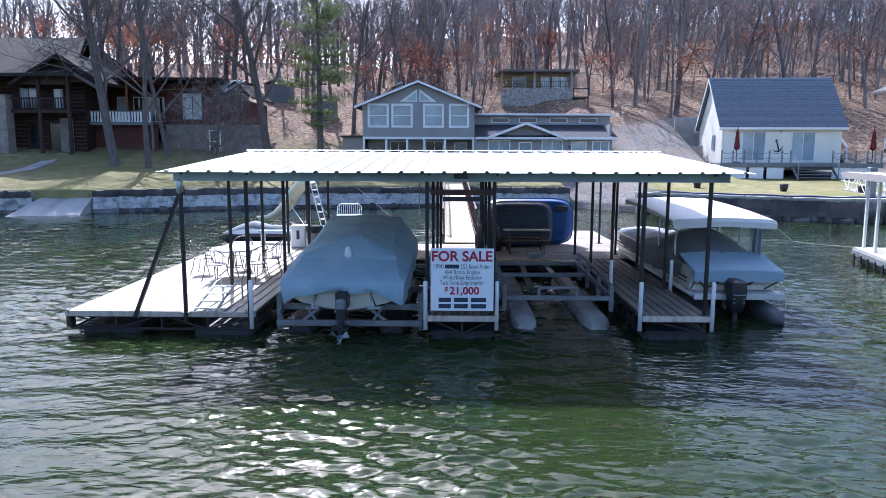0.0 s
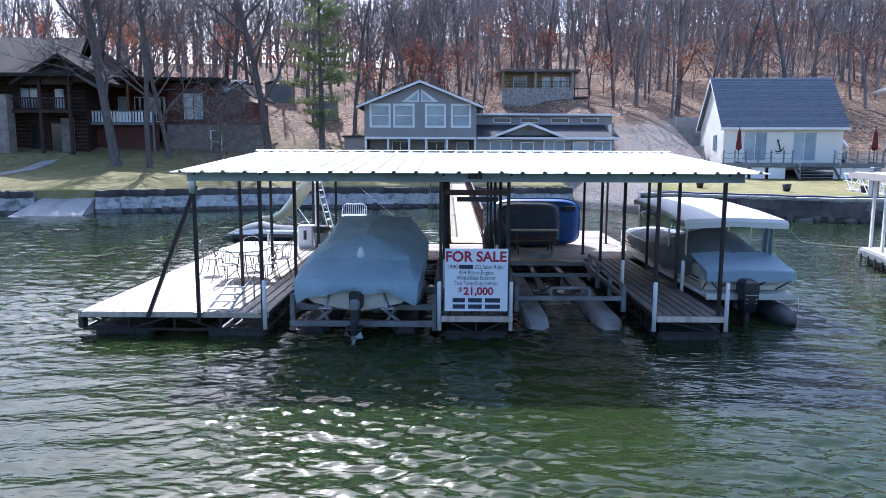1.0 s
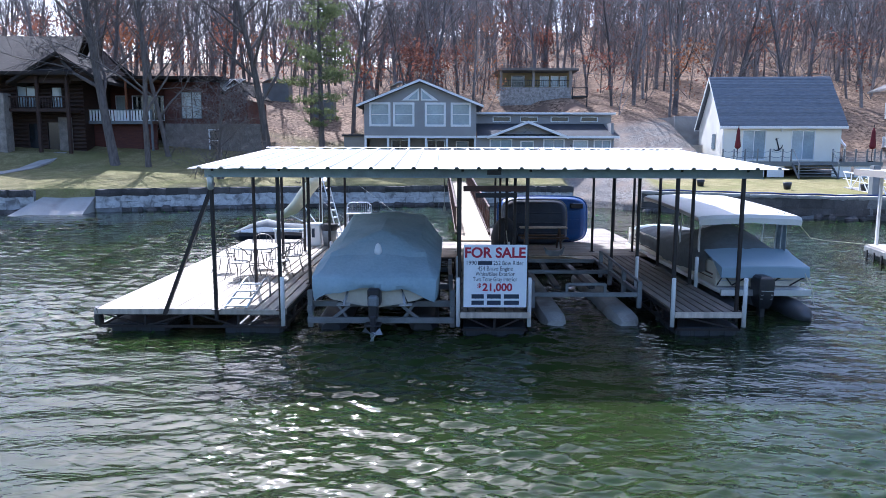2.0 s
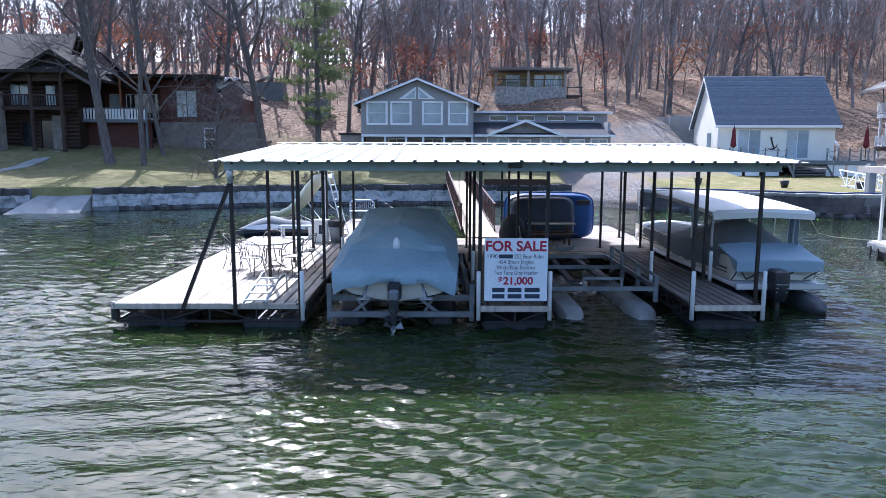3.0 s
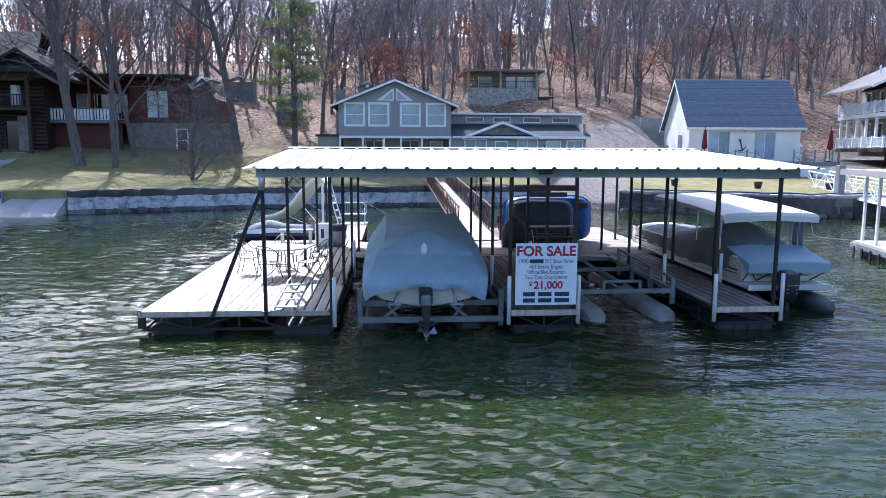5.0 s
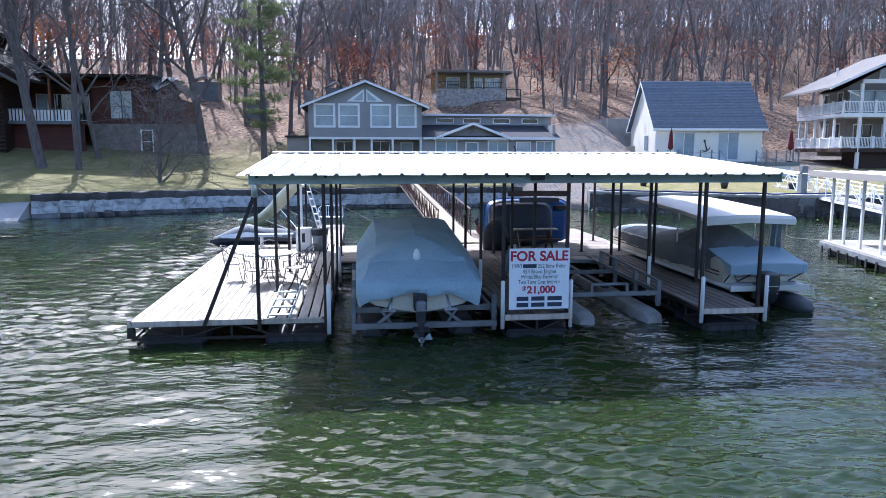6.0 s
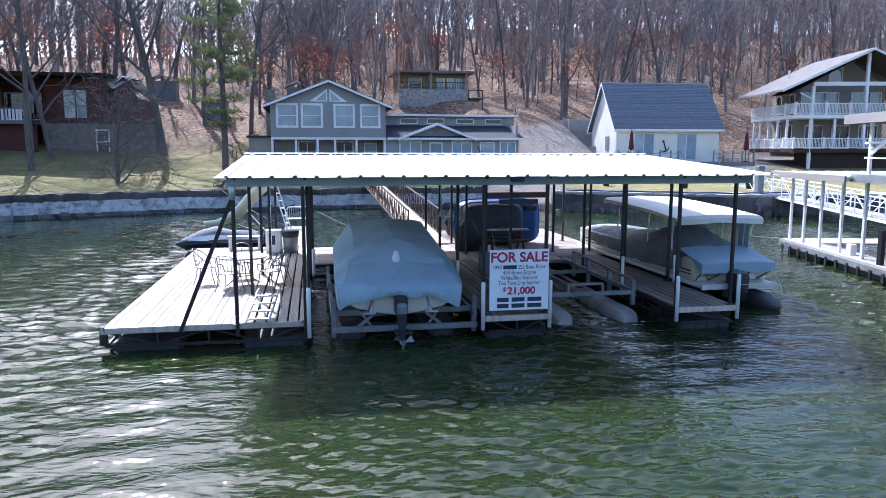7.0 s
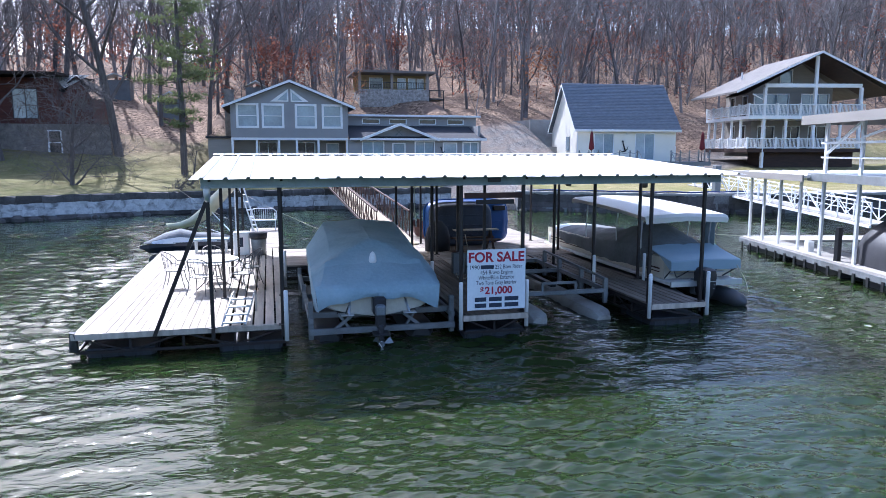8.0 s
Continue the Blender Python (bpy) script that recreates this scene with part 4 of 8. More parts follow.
def cover_mesh():
    def crease(x, y, z):
        k = noise.noise((x * 1.6, y * 1.4, z * 1.6)) * 0.028 + noise.noise((x * 5 + y, y * 4, z * 4)) * 0.010
        return k - abs(noise.noise((x * 2.2 - y, y * 1.8 + x, 5))) * 0.045

    def hang(u, t, scale):
        """Upright folds that deepen towards the hem."""
        return t * (0.055 * noise.noise((u * scale, t * 0.6, 2)) + 0.032 * noise.noise((u * scale * 2.3 + t, t, 7)))
    bm = bmesh.new()
    rows = []
    for y, ws, zs, we, ze, zc, zb in smooth_rows(COVER, 96):
        half = [(ws * f, zc + (zs - zc) * f ** 1.6) for f in (0, 0.13, 0.25, 0.38, 0.5, 0.62, 0.75, 0.88, 1)]
        if 0.95 < y < 3.7:
            back = 1 - 0.75 * min(1.0, max(0.0, (y - 1.2) / 2.4))
            half = [(x, min(1.53 + (y - 0.95) * 0.70, 1.95 + 0.10 * (y - 1.55) - 0.36 * x ** 1.1 * back)) for x, _ in half]
            zs = half[-1][1]
        half += [(ws + (we - ws) * f, zs + (ze - zs) * f) for f in (0.33, 0.67)] + [(we, ze)]
        half += [(we - 0.05 * f * f, ze + (zb - ze) * f) for f in (0.12, 0.3, 0.5, 0.7, 0.85, 1.0)]
        ring = []
        for sx, pts in ((-1, half[:0:-1]), (1, half)):
            for x, z in pts:
                t = max(0.0, (ze - z) / max(0.05, ze - zb)) if x > ws else 0.0
                k = crease(x * sx, y, z)
                ring.append(bm.verts.new((BX + sx * (x + (0.4 * k if x > ws else 0) + hang(y, t, 3.0)), y, z + (k if t == 0 else 0.2 * k))))
        rows.append(ring)
    for a, b in zip(rows, rows[1:]):
        for i in range(len(a) - 1):
            bm.faces.new((a[i], a[i + 1], b[i + 1], b[i]))
    first = rows[0][6:-6]
    last = first
    edge = COVER[0][3]
    for t in (0.1, 0.25, 0.45, 0.65, 0.85, 1.0):
        row = []
        for w in first:
            u = (w.co.x - BX) / edge
            low_ = 0.93 - 0.25 * min(1.0, abs(u)) ** 3 - 0.03 * math.sin(u * 9)
            row.append(bm.verts.new((w.co.x - (w.co.x - BX) * 0.035 * t, 0.16 - 0.05 * math.sin(t * 2.6) - 1.3 * hang(u, t, 7.0), w.co.z + (low_ - w.co.z) * t)))
        for i in range(len(row) - 1):
            bm.faces.new((last[i + 1], last[i], row[i], row[i + 1]))
        last = row
    bmesh.ops.recalc_face_normals(bm, faces=bm.faces[:])
    me = bpy.data.meshes.new("cover")
    bm.to_mesh(me)
    bm.free()
    me.materials.append(M["cover"])
    me.polygons.foreach_set("use_smooth", [True] * len(me.polygons))
    me.set_sharp_from_angle(angle=radians(17))
    return me


cov = part("cover", cover_mesh(), "cover", boat, "grey-blue fabric cover pulled to a peak")
part("vent", Geo().tube([(BX - 0.01, 1.0, 1.50), (BX - 0.01, 0.98, 1.62), (BX - 0.01, 0.97, 1.70), (BX - 0.01, 0.97, 1.74)], [0.085, 0.075, 0.05, 0.01], 12), "pvc", cov, "pale plastic cover vent", True)
hull_rings = []
for y, w, z0, z1 in [(0.32, 1.08, 0.52, 0.98), (0.40, 1.12, 0.50, 1.0), (3, 1.16, 0.48, 1.08), (5.4, 0.98, 0.56, 1.16), (6.8, 0.5, 0.8, 1.2), (7.5, 0.06, 1.1, 1.25)]:
    hull_rings.append([(BX - w, y, z1), (BX - w * 0.97, y, z0 + 0.28), (BX - w * 0.80, y, z0 + 0.17), (BX - w * 0.4, y, z0 + 0.07), (BX, y, z0), (BX + w * 0.4, y, z0 + 0.07), (BX + w * 0.80, y, z0 + 0.17), (BX + w * 0.97, y, z0 + 0.28), (BX + w, y, z1)])
part("hull", Geo().loft(hull_rings, True, True), "hull", boat)
drive = Geo().box(BX - 0.13, BX + 0.13, 0.02, 0.34, 0.60, 0.96, 0.04)
drive.box(BX - 0.09, BX + 0.09, -0.16, 0.16, 0.38, 0.78, 0.03)
drive.box(BX - 0.055, BX + 0.055, -0.22, 0.06, 0.02, 0.46, 0.025)
drive.box(BX - 0.16, BX + 0.16, -0.30, 0.04, 0.27, 0.30, 0.006)
drive = part("outdrive", drive, "dark", boat, "black stern drive leg")
part("housing", Geo().box(BX - 0.10, BX + 0.10, -0.18, 0.02, 0.62, 0.84, 0.04), "galv", drive)
part("skeg", Geo().tube([(BX, 0.05, 0.10), (BX, -0.15, 0.10), (BX, -0.30, 0.10)], [0.03, 0.06, 0.045], 10).loft([[(BX - 0.012, -0.22, 0.06), (BX + 0.012, -0.22, 0.06), (BX + 0.012, -0.02, 0.06), (BX - 0.012, -0.02, 0.06)], [(BX - 0.006, -0.2, -0.14), (BX + 0.006, -0.2, -0.14), (BX + 0.006, -0.1, -0.14), (BX - 0.006, -0.1, -0.14)]]), "pvc", drive, "worn white skeg")
prop = Geo().tube([(BX, -0.28, 0.12), (BX, -0.40, 0.12)], [0.045, 0.03], 8)
for k in range(3):
    a = k * 2.094 + 0.4
    c, s = math.cos(a), math.sin(a)
    prop.add([(BX + c * 0.03, -0.30, 0.12 + s * 0.03), (BX + c * 0.19 - s * 0.07, -0.29, 0.12 + s * 0.19 + c * 0.07), (BX + c * 0.20 + s * 0.06, -0.37, 0.12 + s * 0.20 - c * 0.06), (BX + c * 0.04, -0.38, 0.12 + s * 0.04)], [(0, 1, 2, 3)])
part("propeller", prop, "galv", drive)
for sx in (-1, 1):
    part("trim_tab", Geo().box(BX + sx * 0.62 - 0.13, BX + sx * 0.62 + 0.13, 0.10, 0.34, 0.60, 0.62, 0.006).beam((BX + sx * 0.6, 0.1, 0.63), (BX + sx * 0.55, 0.31, 0.85), 0.04), "alu", boat)
    part("tie_strap", Geo().beam((BX + sx * 0.52, 0.30, 0.92), (BX + sx * 0.66, 0.26, 0.60), 0.035, 0.01), "dark", boat)

turn_at = Matrix.Translation((BX, 0.3, 0))
boat.matrix_basis = turn_at @ pose(0, 0, 0, 0, 0, -1.0) @ turn_at.inverted() @ Matrix.Translation(boat.location)


def lift_tank(parent, x, w, y0, y1, top, material, label=""):
    """A float tank with tapered nose."""
    rings = []
    for y, k, t in ((y0, 0.62, top - 0.12), (y0 + 0.22, 0.92, top - 0.01), (y0 + 0.5, 1.0, top), (y1 - 0.3, 1.0, top), (y1, 0.8, top - 0.1)):
        rings.append([(x + c * w * k, y, z) for c, z in ((-0.8, -0.35), (-1, -0.18), (-1, t - 0.17), (-0.93, t - 0.08), (-0.74, t - 0.02), (-0.45, t), (0.45, t), (0.74, t - 0.02), (0.93, t - 0.08), (1, t - 0.17), (1, -0.18), (0.8, -0.35))])
    part("float_tank", Geo().loft(rings), material, parent, label, 32.0)


lift = thing("boat_lift", "galvanised floating boat lift cradling the covered boat", "boat lift", (-2.3, 3, 0), "boat lifts")
for i, (y, z) in enumerate(((0.30, 0.27), (0.62, 0.54), (3.2, 0.40), (5.6, 0.40))):
    part("cross_beam", Geo().box(-3.72, -0.78, y - 0.04, y + 0.04, z - 0.06, z + 0.06, 0.008), "galv", lift)
for x in (-3.68, -0.82):
    part("side_rail", Geo().box(x - 0.045, x + 0.045, 0.3, 6.0, 0.43, 0.54, 0.008), "galv", lift)
    for y in (0.42, 3.2, 5.6):
        part("upright", Geo().box(x - 0.05, x + 0.05, y - 0.05, y + 0.05, 0.1, 0.86 if y < 1 else 0.7, 0.008), "galv", lift)
for sx in (-1, 1):
    part("bunk", Geo().box(BX + sx * 0.72 - 0.07, BX + sx * 0.72 + 0.07, 0.5, 5.8, 0.52, 0.62, 0.02), "darkcloth", lift)
    part("bunk_arm", Geo().beam((BX + sx * 0.85, 0.34, 0.30), (BX + sx * 0.52, 0.36, 0.56), 0.06).beam((BX + sx * 0.55, 0.34, 0.28), (BX + sx * 0.78, 0.4, 0.60), 0.05), "galv", lift)
    lift_tank(lift, BX + sx * 0.95, 0.32, 0.62, 5.8, 0.24, "float")

lift2 = thing("boat_lift", "empty galvanised boat lift with pale stained float tanks", "boat lift", (2.1, 4, 0), "boat lifts")
for y, z in ((1.55, 0.50), (4.4, 0.52), (6.0, 0.56)):
    part("cross_beam", Geo().box(0.98, 3.42, y - 0.04, y + 0.04, z - 0.05, z + 0.05, 0.008), "galv", lift2)
part("brace_beam", Geo().box(1.78, 2.62, 1.52, 1.58, 0.70, 0.76, 0.008), "galv", lift2)
for x in (1.02, 3.38):
    part("side_rail", Geo().beam((x, 1.5, 0.52), (x, 6.2, 0.56), 0.08, 0.1), "galv", lift2)
    part("top_rail", Geo().beam((x, 1.5, 0.78), (x, 5.4, 0.92), 0.05), "galv", lift2)
    for y in (1.55, 2.9, 4.3, 5.4):
        part("upright", Geo().box(x - 0.05, x + 0.05, y - 0.05, y + 0.05, 0.2, 0.80 + 0.035 * (y - 1.5), 0.008), "galv", lift2)
for x in (1.78, 2.62):
    part("link_post", Geo().box(x - 0.03, x + 0.03, 1.52, 1.58, 0.5, 0.74, 0.006), "galv", lift2)
    part("bunk", Geo().beam((x, 2.9, 0.40), (x - (x - 2.2) * 0.2, 6.2, 0.46), 0.14, 0.08), "dark", lift2)
for x in (1.40, 2.95):
    lift_tank(lift2, x, 0.285, 0.70, 6.2, 0.22, "tank", "pale stained float tank")
lift2.location += Vector((-0.05, 0.24, 0))
yoke = Geo().beam((2.0, 6.3, 0.74), (2.28, 6.3, 0.74), 0.1)
yoke.loft([[(1.85, 6.2, 0.96), (1.98, 6.2, 0.84), (2.3, 6.2, 0.84), (2.43, 6.2, 0.96), (2.36, 6.2, 0.74), (1.92, 6.2, 0.74)], [(1.85, 6.4, 0.96), (1.98, 6.4, 0.84), (2.3, 6.4, 0.84), (2.43, 6.4, 0.96), (2.36, 6.4, 0.74), (1.92, 6.4, 0.74)]])
part("bow_stop", yoke, "galv", lift2)
# curved bow pocket at the back of the slip
g = Geo()
arc = [(0.74, 6.15), (1.0, 6.75), (1.55, 7.25), (2.1, 7.35), (2.65, 7.25), (3.2, 6.75), (3.54, 6.15)]
g.loft([[(x, y, DECK - 0.05), (x, y + 0.16, DECK - 0.05), (x, y + 0.16, DECK + 0.015), (x, y, DECK + 0.015)] for x, y in arc])
part("bow_pocket_edge", g, "plank", dock, "pale edging round the bow pocket")
g = Geo()
g.loft([[(x, y + 0.16, DECK - 0.02), (x, 7.9, DECK - 0.02), (x, 7.9, DECK - 0.05), (x, y + 0.16, DECK - 0.05)] for x, y in arc])
part("bow_pocket_deck", g, "crossdeck", dock)

# ---- pontoon boat ----
pon = thing("pontoon_boat", "white pontoon boat with hard top and grey canvas cover", "pontoon boat", (6.2, 5.5, 0.3))
PX0, PX1 = 5.22, 7.22
for x, y0 in ((PX0 + 0.32, 1.95), (PX1 - 0.34, 1.32)):
    rr = [0.05, 0.19, 0.25, 0.25, 0.25, 0.22, 0.06]
    yy = [y0, y0 + 0.22, y0 + 0.6, 5, 9.4, 10.2, 10.8]
    part("pontoon", Geo().tube([(x, y, 0.10 + (0.12 if y > 10 else 0)) for y in yy], rr, 16), "pontube", pon, "dull grey aluminium pontoon tube", True)
part("deck", Geo().box(PX0, PX1, 2.0, 10.4, 0.46, 0.56, 0.02), "white", pon)
part("deck_trim", Geo().box(PX0 - 0.015, PX1 + 0.015, 1.96, 2.02, 0.44, 0.58, 0.008), "alu", pon)
for x in (PX0 + 0.03, PX1 - 0.06):
    g = Geo().box(x, x + 0.03, 2.4, 10.1, 0.58, 1.12, 0.006)
    part("side_fence", g, "hull", pon)
    part("rub_stripe", Geo().box(x - 0.006, x + 0.036, 2.6, 9.9, 0.80, 0.84).box(x - 0.006, x + 0.036, 2.6, 9.9, 0.72, 0.745), "rust", pon, "brown and tan stripes")
part("stern_fence", Geo().box(PX0 + 0.05, PX1 - 0.05, 2.4, 2.44, 0.58, 1.02, 0.006), "hull", pon)
part("bow_fence", Geo().box(PX0 + 0.05, PX1 - 0.05, 10.06, 10.1, 0.58, 1.08, 0.006), "hull", pon)
for x0 in (PX0 + 0.12, PX0 + 1.0):
    for z in (0.72, 0.9):
        part("stern_rail", Geo().tube([(x0, 2.36, z), (x0 + 0.75, 2.36, z)], 0.014, 6), "alu", pon)
# hard top, high at the bow end
rings = []
for y, z in ((2.86, 2.06), (2.92, 2.14), (4.3, 2.24), (6.0, 2.31), (7.4, 2.34), (7.5, 2.28)):
    rings.append([(4.98, y, z - 0.13), (4.96, y, z - 0.03), (5.06, y, z + 0.01), (6.15, y, z + 0.055), (7.30, y, z + 0.01), (7.38, y, z - 0.03), (7.36, y, z - 0.13), (6.15, y, z - 0.07)])
part("hard_top", Geo().loft(rings), "ivory", pon, "white hard top with rounded rim", 25.0)
for x, y in ((5.28, 3.6), (5.28, 5.0), (5.28, 7.0), (7.08, 3.2), (7.08, 4.2), (7.08, 5.6), (7.08, 7.0), (5.32, 3.75), (7.04, 3.4)):
    part("top_support", Geo().tube([(x, y, 0.56), (x, y + 0.05, 1.5), (x, y - 0.05, 2.2)], 0.02, 6), "alu", pon)
part("side_screen", Geo().box(7.09, 7.1, 3.02, 3.5, 1.1, 2.06, 0.003), "glass", pon, "clear vinyl side screen")
rings = []
for y, w, z0, zs, zc in smooth_rows([(2.05, 0.96, 0.92, 1.06, 1.10), (2.1, 1.01, 0.88, 1.10, 1.14), (2.9, 1.0, 0.9, 1.14, 1.24), (3.5, 1.0, 0.72, 1.2, 1.60), (4.2, 1.0, 0.68, 1.28, 1.88), (4.9, 1.0, 0.66, 1.26, 1.74), (6.0, 1.0, 0.68, 1.2, 1.46), (7.2, 1.0, 0.72, 1.15, 1.38), (9.0, 0.98, 0.8, 1.12, 1.32), (10.3, 0.9, 0.8, 1.0, 1.12)], 90):
    half = [(0, zc), (0.3, zc - (zc - zs) * 0.16), (0.62, zc - (zc - zs) * 0.55), (0.93, zs), (1.0, zs - 0.05), (1.01, (zs + z0) / 2), (0.99, z0)]
    pts = [(-a, z) for a, z in reversed(half[1:])] + half
    ring = []
    for a, z in pts:
        k = noise.noise((a * 2 + 7, y * 1.6, z * 2)) * 0.07 + noise.noise((a * 5, y * 4, z * 4)) * 0.025 - abs(noise.noise((a * 2.5 + y, y * 2.2, 3))) * 0.06
        ring.append((6.22 + a * w * 1.0 + k * 0.3, y + k * 0.3, z + k * (0.25 if y < 2.9 else 1)))
    rings.append(ring)
front = [r for r in rings if r[0][1] < 3.0]
canopy = []
for y, z in ((2.04, 1.045), (2.06, 1.075), (2.3, 1.12), (2.6, 1.18), (2.9, 1.25), (3.15, 1.33)):
    row = []
    for f in (-1.0, -1.0, -0.985, -0.93, -0.7, -0.4, 0, 0.4, 0.7, 0.93, 0.985, 1.0, 1.0):
        row.append([6.22 + f * 0.985, y, z + 0.035 * (1 - f * f) + 0.012 * noise.noise((f * 2.5, y * 3, 1))])
    for k in (0, -1):
        row[k][0] += (0.012 if k else -0.012) + 0.01 * noise.noise((y * 5, k, 3))
        row[k][2] = min(row[k][2] - 0.02, 0.845 + max(0.0, y - 2.1) * 0.75) + 0.012 * noise.noise((y * 6, k, 4))
    canopy.append(row)
hem = [[p[0], 2.03 + 0.012 * noise.noise((p[0] * 5, 0, 9)), 0.84 + 0.012 * noise.noise((p[0] * 4, 2, 9))] for p in canopy[0]]
part("stern_cover", Geo().loft([hem] + canopy, False, False), "covblue", pon, "pale blue canvas stretched over the stern", 30.0)
part("main_cover", Geo().loft(rings[len(front) - 1:], False, False), "cover2", pon, "slack grey canvas cover", True)
part("bow_wrap", Geo().loft([[(6.22 + math.cos(a) * r, 9.9 + math.sin(a) * r * 0.6, z) for a in np.linspace(0, 2 * math.pi, 14, endpoint=False)] for r, z in ((1.02, 0.6), (1.0, 0.95), (0.8, 1.15), (0.4, 1.22))]), "signwhite", pon, "translucent plastic wrap", True)
for x, x2 in ((5.28, 5.28), (5.34, 5.62), (5.86, 5.62), (6.62, 6.4), (7.16, 6.95)):
    part("cover_strut", Geo().tube([(x, 2.1, 0.86), (x2, 2.40, 0.60)], 0.016, 6), "dark", pon)
MX, MY, MZ = 6.08, 1.86, -0.14
mot = part("outboard_motor", Geo().loft([[(MX + c * w * 0.8, MY + s * d * 0.85, z + MZ) for c, s in ((-1, -1), (-0.4, -1.15), (0.4, -1.15), (1, -1), (1, 1), (0.4, 1.1), (-0.4, 1.1), (-1, 1))] for w, d, z in ((0.13, 0.16, 0.34), (0.17, 0.22, 0.44), (0.20, 0.26, 0.66), (0.21, 0.27, 0.90), (0.19, 0.26, 1.02), (0.12, 0.2, 1.06))]), "dark", pon, "black outboard motor with pale pinstripes", 35.0)
part("leg", Geo().box(MX - 0.06, MX + 0.06, MY - 0.07, MY + 0.13, -0.3, 0.30, 0.02), "dark", mot)
for z, d in ((0.62, 0.262), (0.53, 0.25), (0.44, 0.235)):
    part("pinstripe", Geo().box(MX - 0.13, MX + 0.13, MY - d * 0.99, MY - d * 0.9, z - 0.006, z + 0.006), "alu", mot)
part("mount", Geo().box(5.94, 6.22, 2.06, 2.3, 0.2, 0.6, 0.02), "galv", pon)
solo("mooring_rope", Geo().tube([(7.36, 3.2, 2.05), (9.5, 6.5, 1.2), (11.6, 9.4, 0.75), (13.6, 10.5, 0.5)], 0.014, 6), "rope", "pale mooring rope strung to the neighbouring dock", "rope")
solo("mooring_rope", Geo().tube([(7.1, 2.06, 0.95), (7.12, 1.7, 0.6), (7.0, 1.4, 0.35)], 0.012, 6), "rope", "short rope at the pontoon stern", "rope")

# ---- furniture on the left deck ----
TX, TY = -5.78, 4.35
tab = thing("patio_table", "round pale metal patio table on the sunny deck", "table", (TX, TY, DECK))
g = Geo().disc((TX, TY), 0.60, DECK + 0.70, DECK + 0.72, 36)
g.disc((TX, TY), 0.615, DECK + 0.685, DECK + 0.705, 36)
part("tabletop", g, "tabletop", tab)
for k in range(4):
    a = k * math.pi / 2 + 0.5
    c, s = math.cos(a), math.sin(a)
    part("leg", Geo().tube([(TX + c * 0.10, TY + s * 0.10, DECK + 0.68), (TX + c * 0.16, TY + s * 0.16, DECK + 0.4), (TX + c * 0.2, TY + s * 0.2, DECK + 0.18), (TX + c * 0.42, TY + s * 0.42, DECK + 0.012)], 0.014, 6), "iron", tab, "", True)
part("lower_ring", Geo().tube([(TX + 0.19 * math.cos(a), TY + 0.19 * math.sin(a), DECK + 0.24) for a in np.linspace(0, 2 * math.pi, 17)], 0.01, 5), "iron", tab)

chair = thing("patio_chair", "grey wrought-iron patio chair with mesh seat and curved back", "chair", (0, 0, 0), "patio chairs")
part("seat", Geo().disc((0, 0), 0.235, 0.425, 0.437, 20), "tabletop", chair)
part("seat_rim", Geo().tube([(0.24 * math.cos(a), 0.24 * math.sin(a), 0.43) for a in np.linspace(0, 2 * math.pi, 19)], 0.012, 5), "iron", chair, "", True)
part("back_frame", Geo().tube([(0.27 * math.cos(a), 0.27 * math.sin(a) + 0.04 * max(0, math.sin(a)), 0.62 + 0.26 * max(0, math.sin(a)) ** 0.7) for a in np.linspace(-0.25, math.pi + 0.25, 17)], 0.012, 6), "iron", chair, "", True)
for k in range(9):
    a = 0.15 + k * (math.pi - 0.3) / 8
    part("back_bar", Geo().tube([(0.235 * math.cos(a), 0.235 * math.sin(a), 0.43), (0.27 * math.cos(a), 0.27 * math.sin(a) + 0.04 * math.sin(a), 0.62 + 0.26 * math.sin(a) ** 0.7)], 0.006, 4), "iron", chair)
for sx in (-1, 1):
    for sy in (-1, 1):
        part("leg", Geo().tube([(sx * 0.19, sy * 0.16, 0.43), (sx * 0.2, sy * 0.2, 0.2), (sx * 0.24, sy * 0.26, 0.006)], 0.011, 6), "iron", chair)
    part("armrest", Geo().tube([(sx * 0.26, -0.06, 0.62), (sx * 0.27, -0.16, 0.60), (sx * 0.22, -0.2, 0.43)], 0.012, 6), "iron", chair)
spots = [(20, 0.92), (95, 0.95), (165, 0.93), (255, 0.86), (320, 0.93)]
for i, (deg, r) in enumerate(spots):
    a = radians(deg)
    m = pose(TX + r * math.cos(a), TY + r * math.sin(a), DECK + 0.003, 0, 0, deg - 90 + (-8, 5, 10, -6, 4)[i])
    if i:
        copy_thing(chair, m)
    else:
        first = m
chair.matrix_basis = first

lad = thing("swim_ladder", "aluminium swim ladder swung up onto the deck edge", "ladder", (-5.0, 0.4, DECK))
LX, LW = -5.13, 0.21
for sx in (-1, 1):
    part("side_rail", Geo().tube([(LX + sx * LW, 0.20, DECK + 0.03), (LX + sx * LW + 0.10, 0.75, DECK + 0.28), (LX + sx * LW + 0.16, 1.10, DECK + 0.45), (LX + sx * LW + 0.18, 1.30, DECK + 0.46), (LX + sx * LW + 0.18, 1.42, DECK + 0.32), (LX + sx * LW + 0.18, 1.44, DECK + 0.01)], 0.02, 8), "alu", lad, "", True)
for k in range(4):
    f = k / 4 + 0.08
    y, z, x = 0.20 + 0.90 * f, DECK + 0.03 + 0.42 * f, LX + 0.16 * f
    part("tread", Geo().box(x - LW, x + LW, y - 0.05, y + 0.05, z - 0.012, z + 0.014, 0.004), "alu", lad)

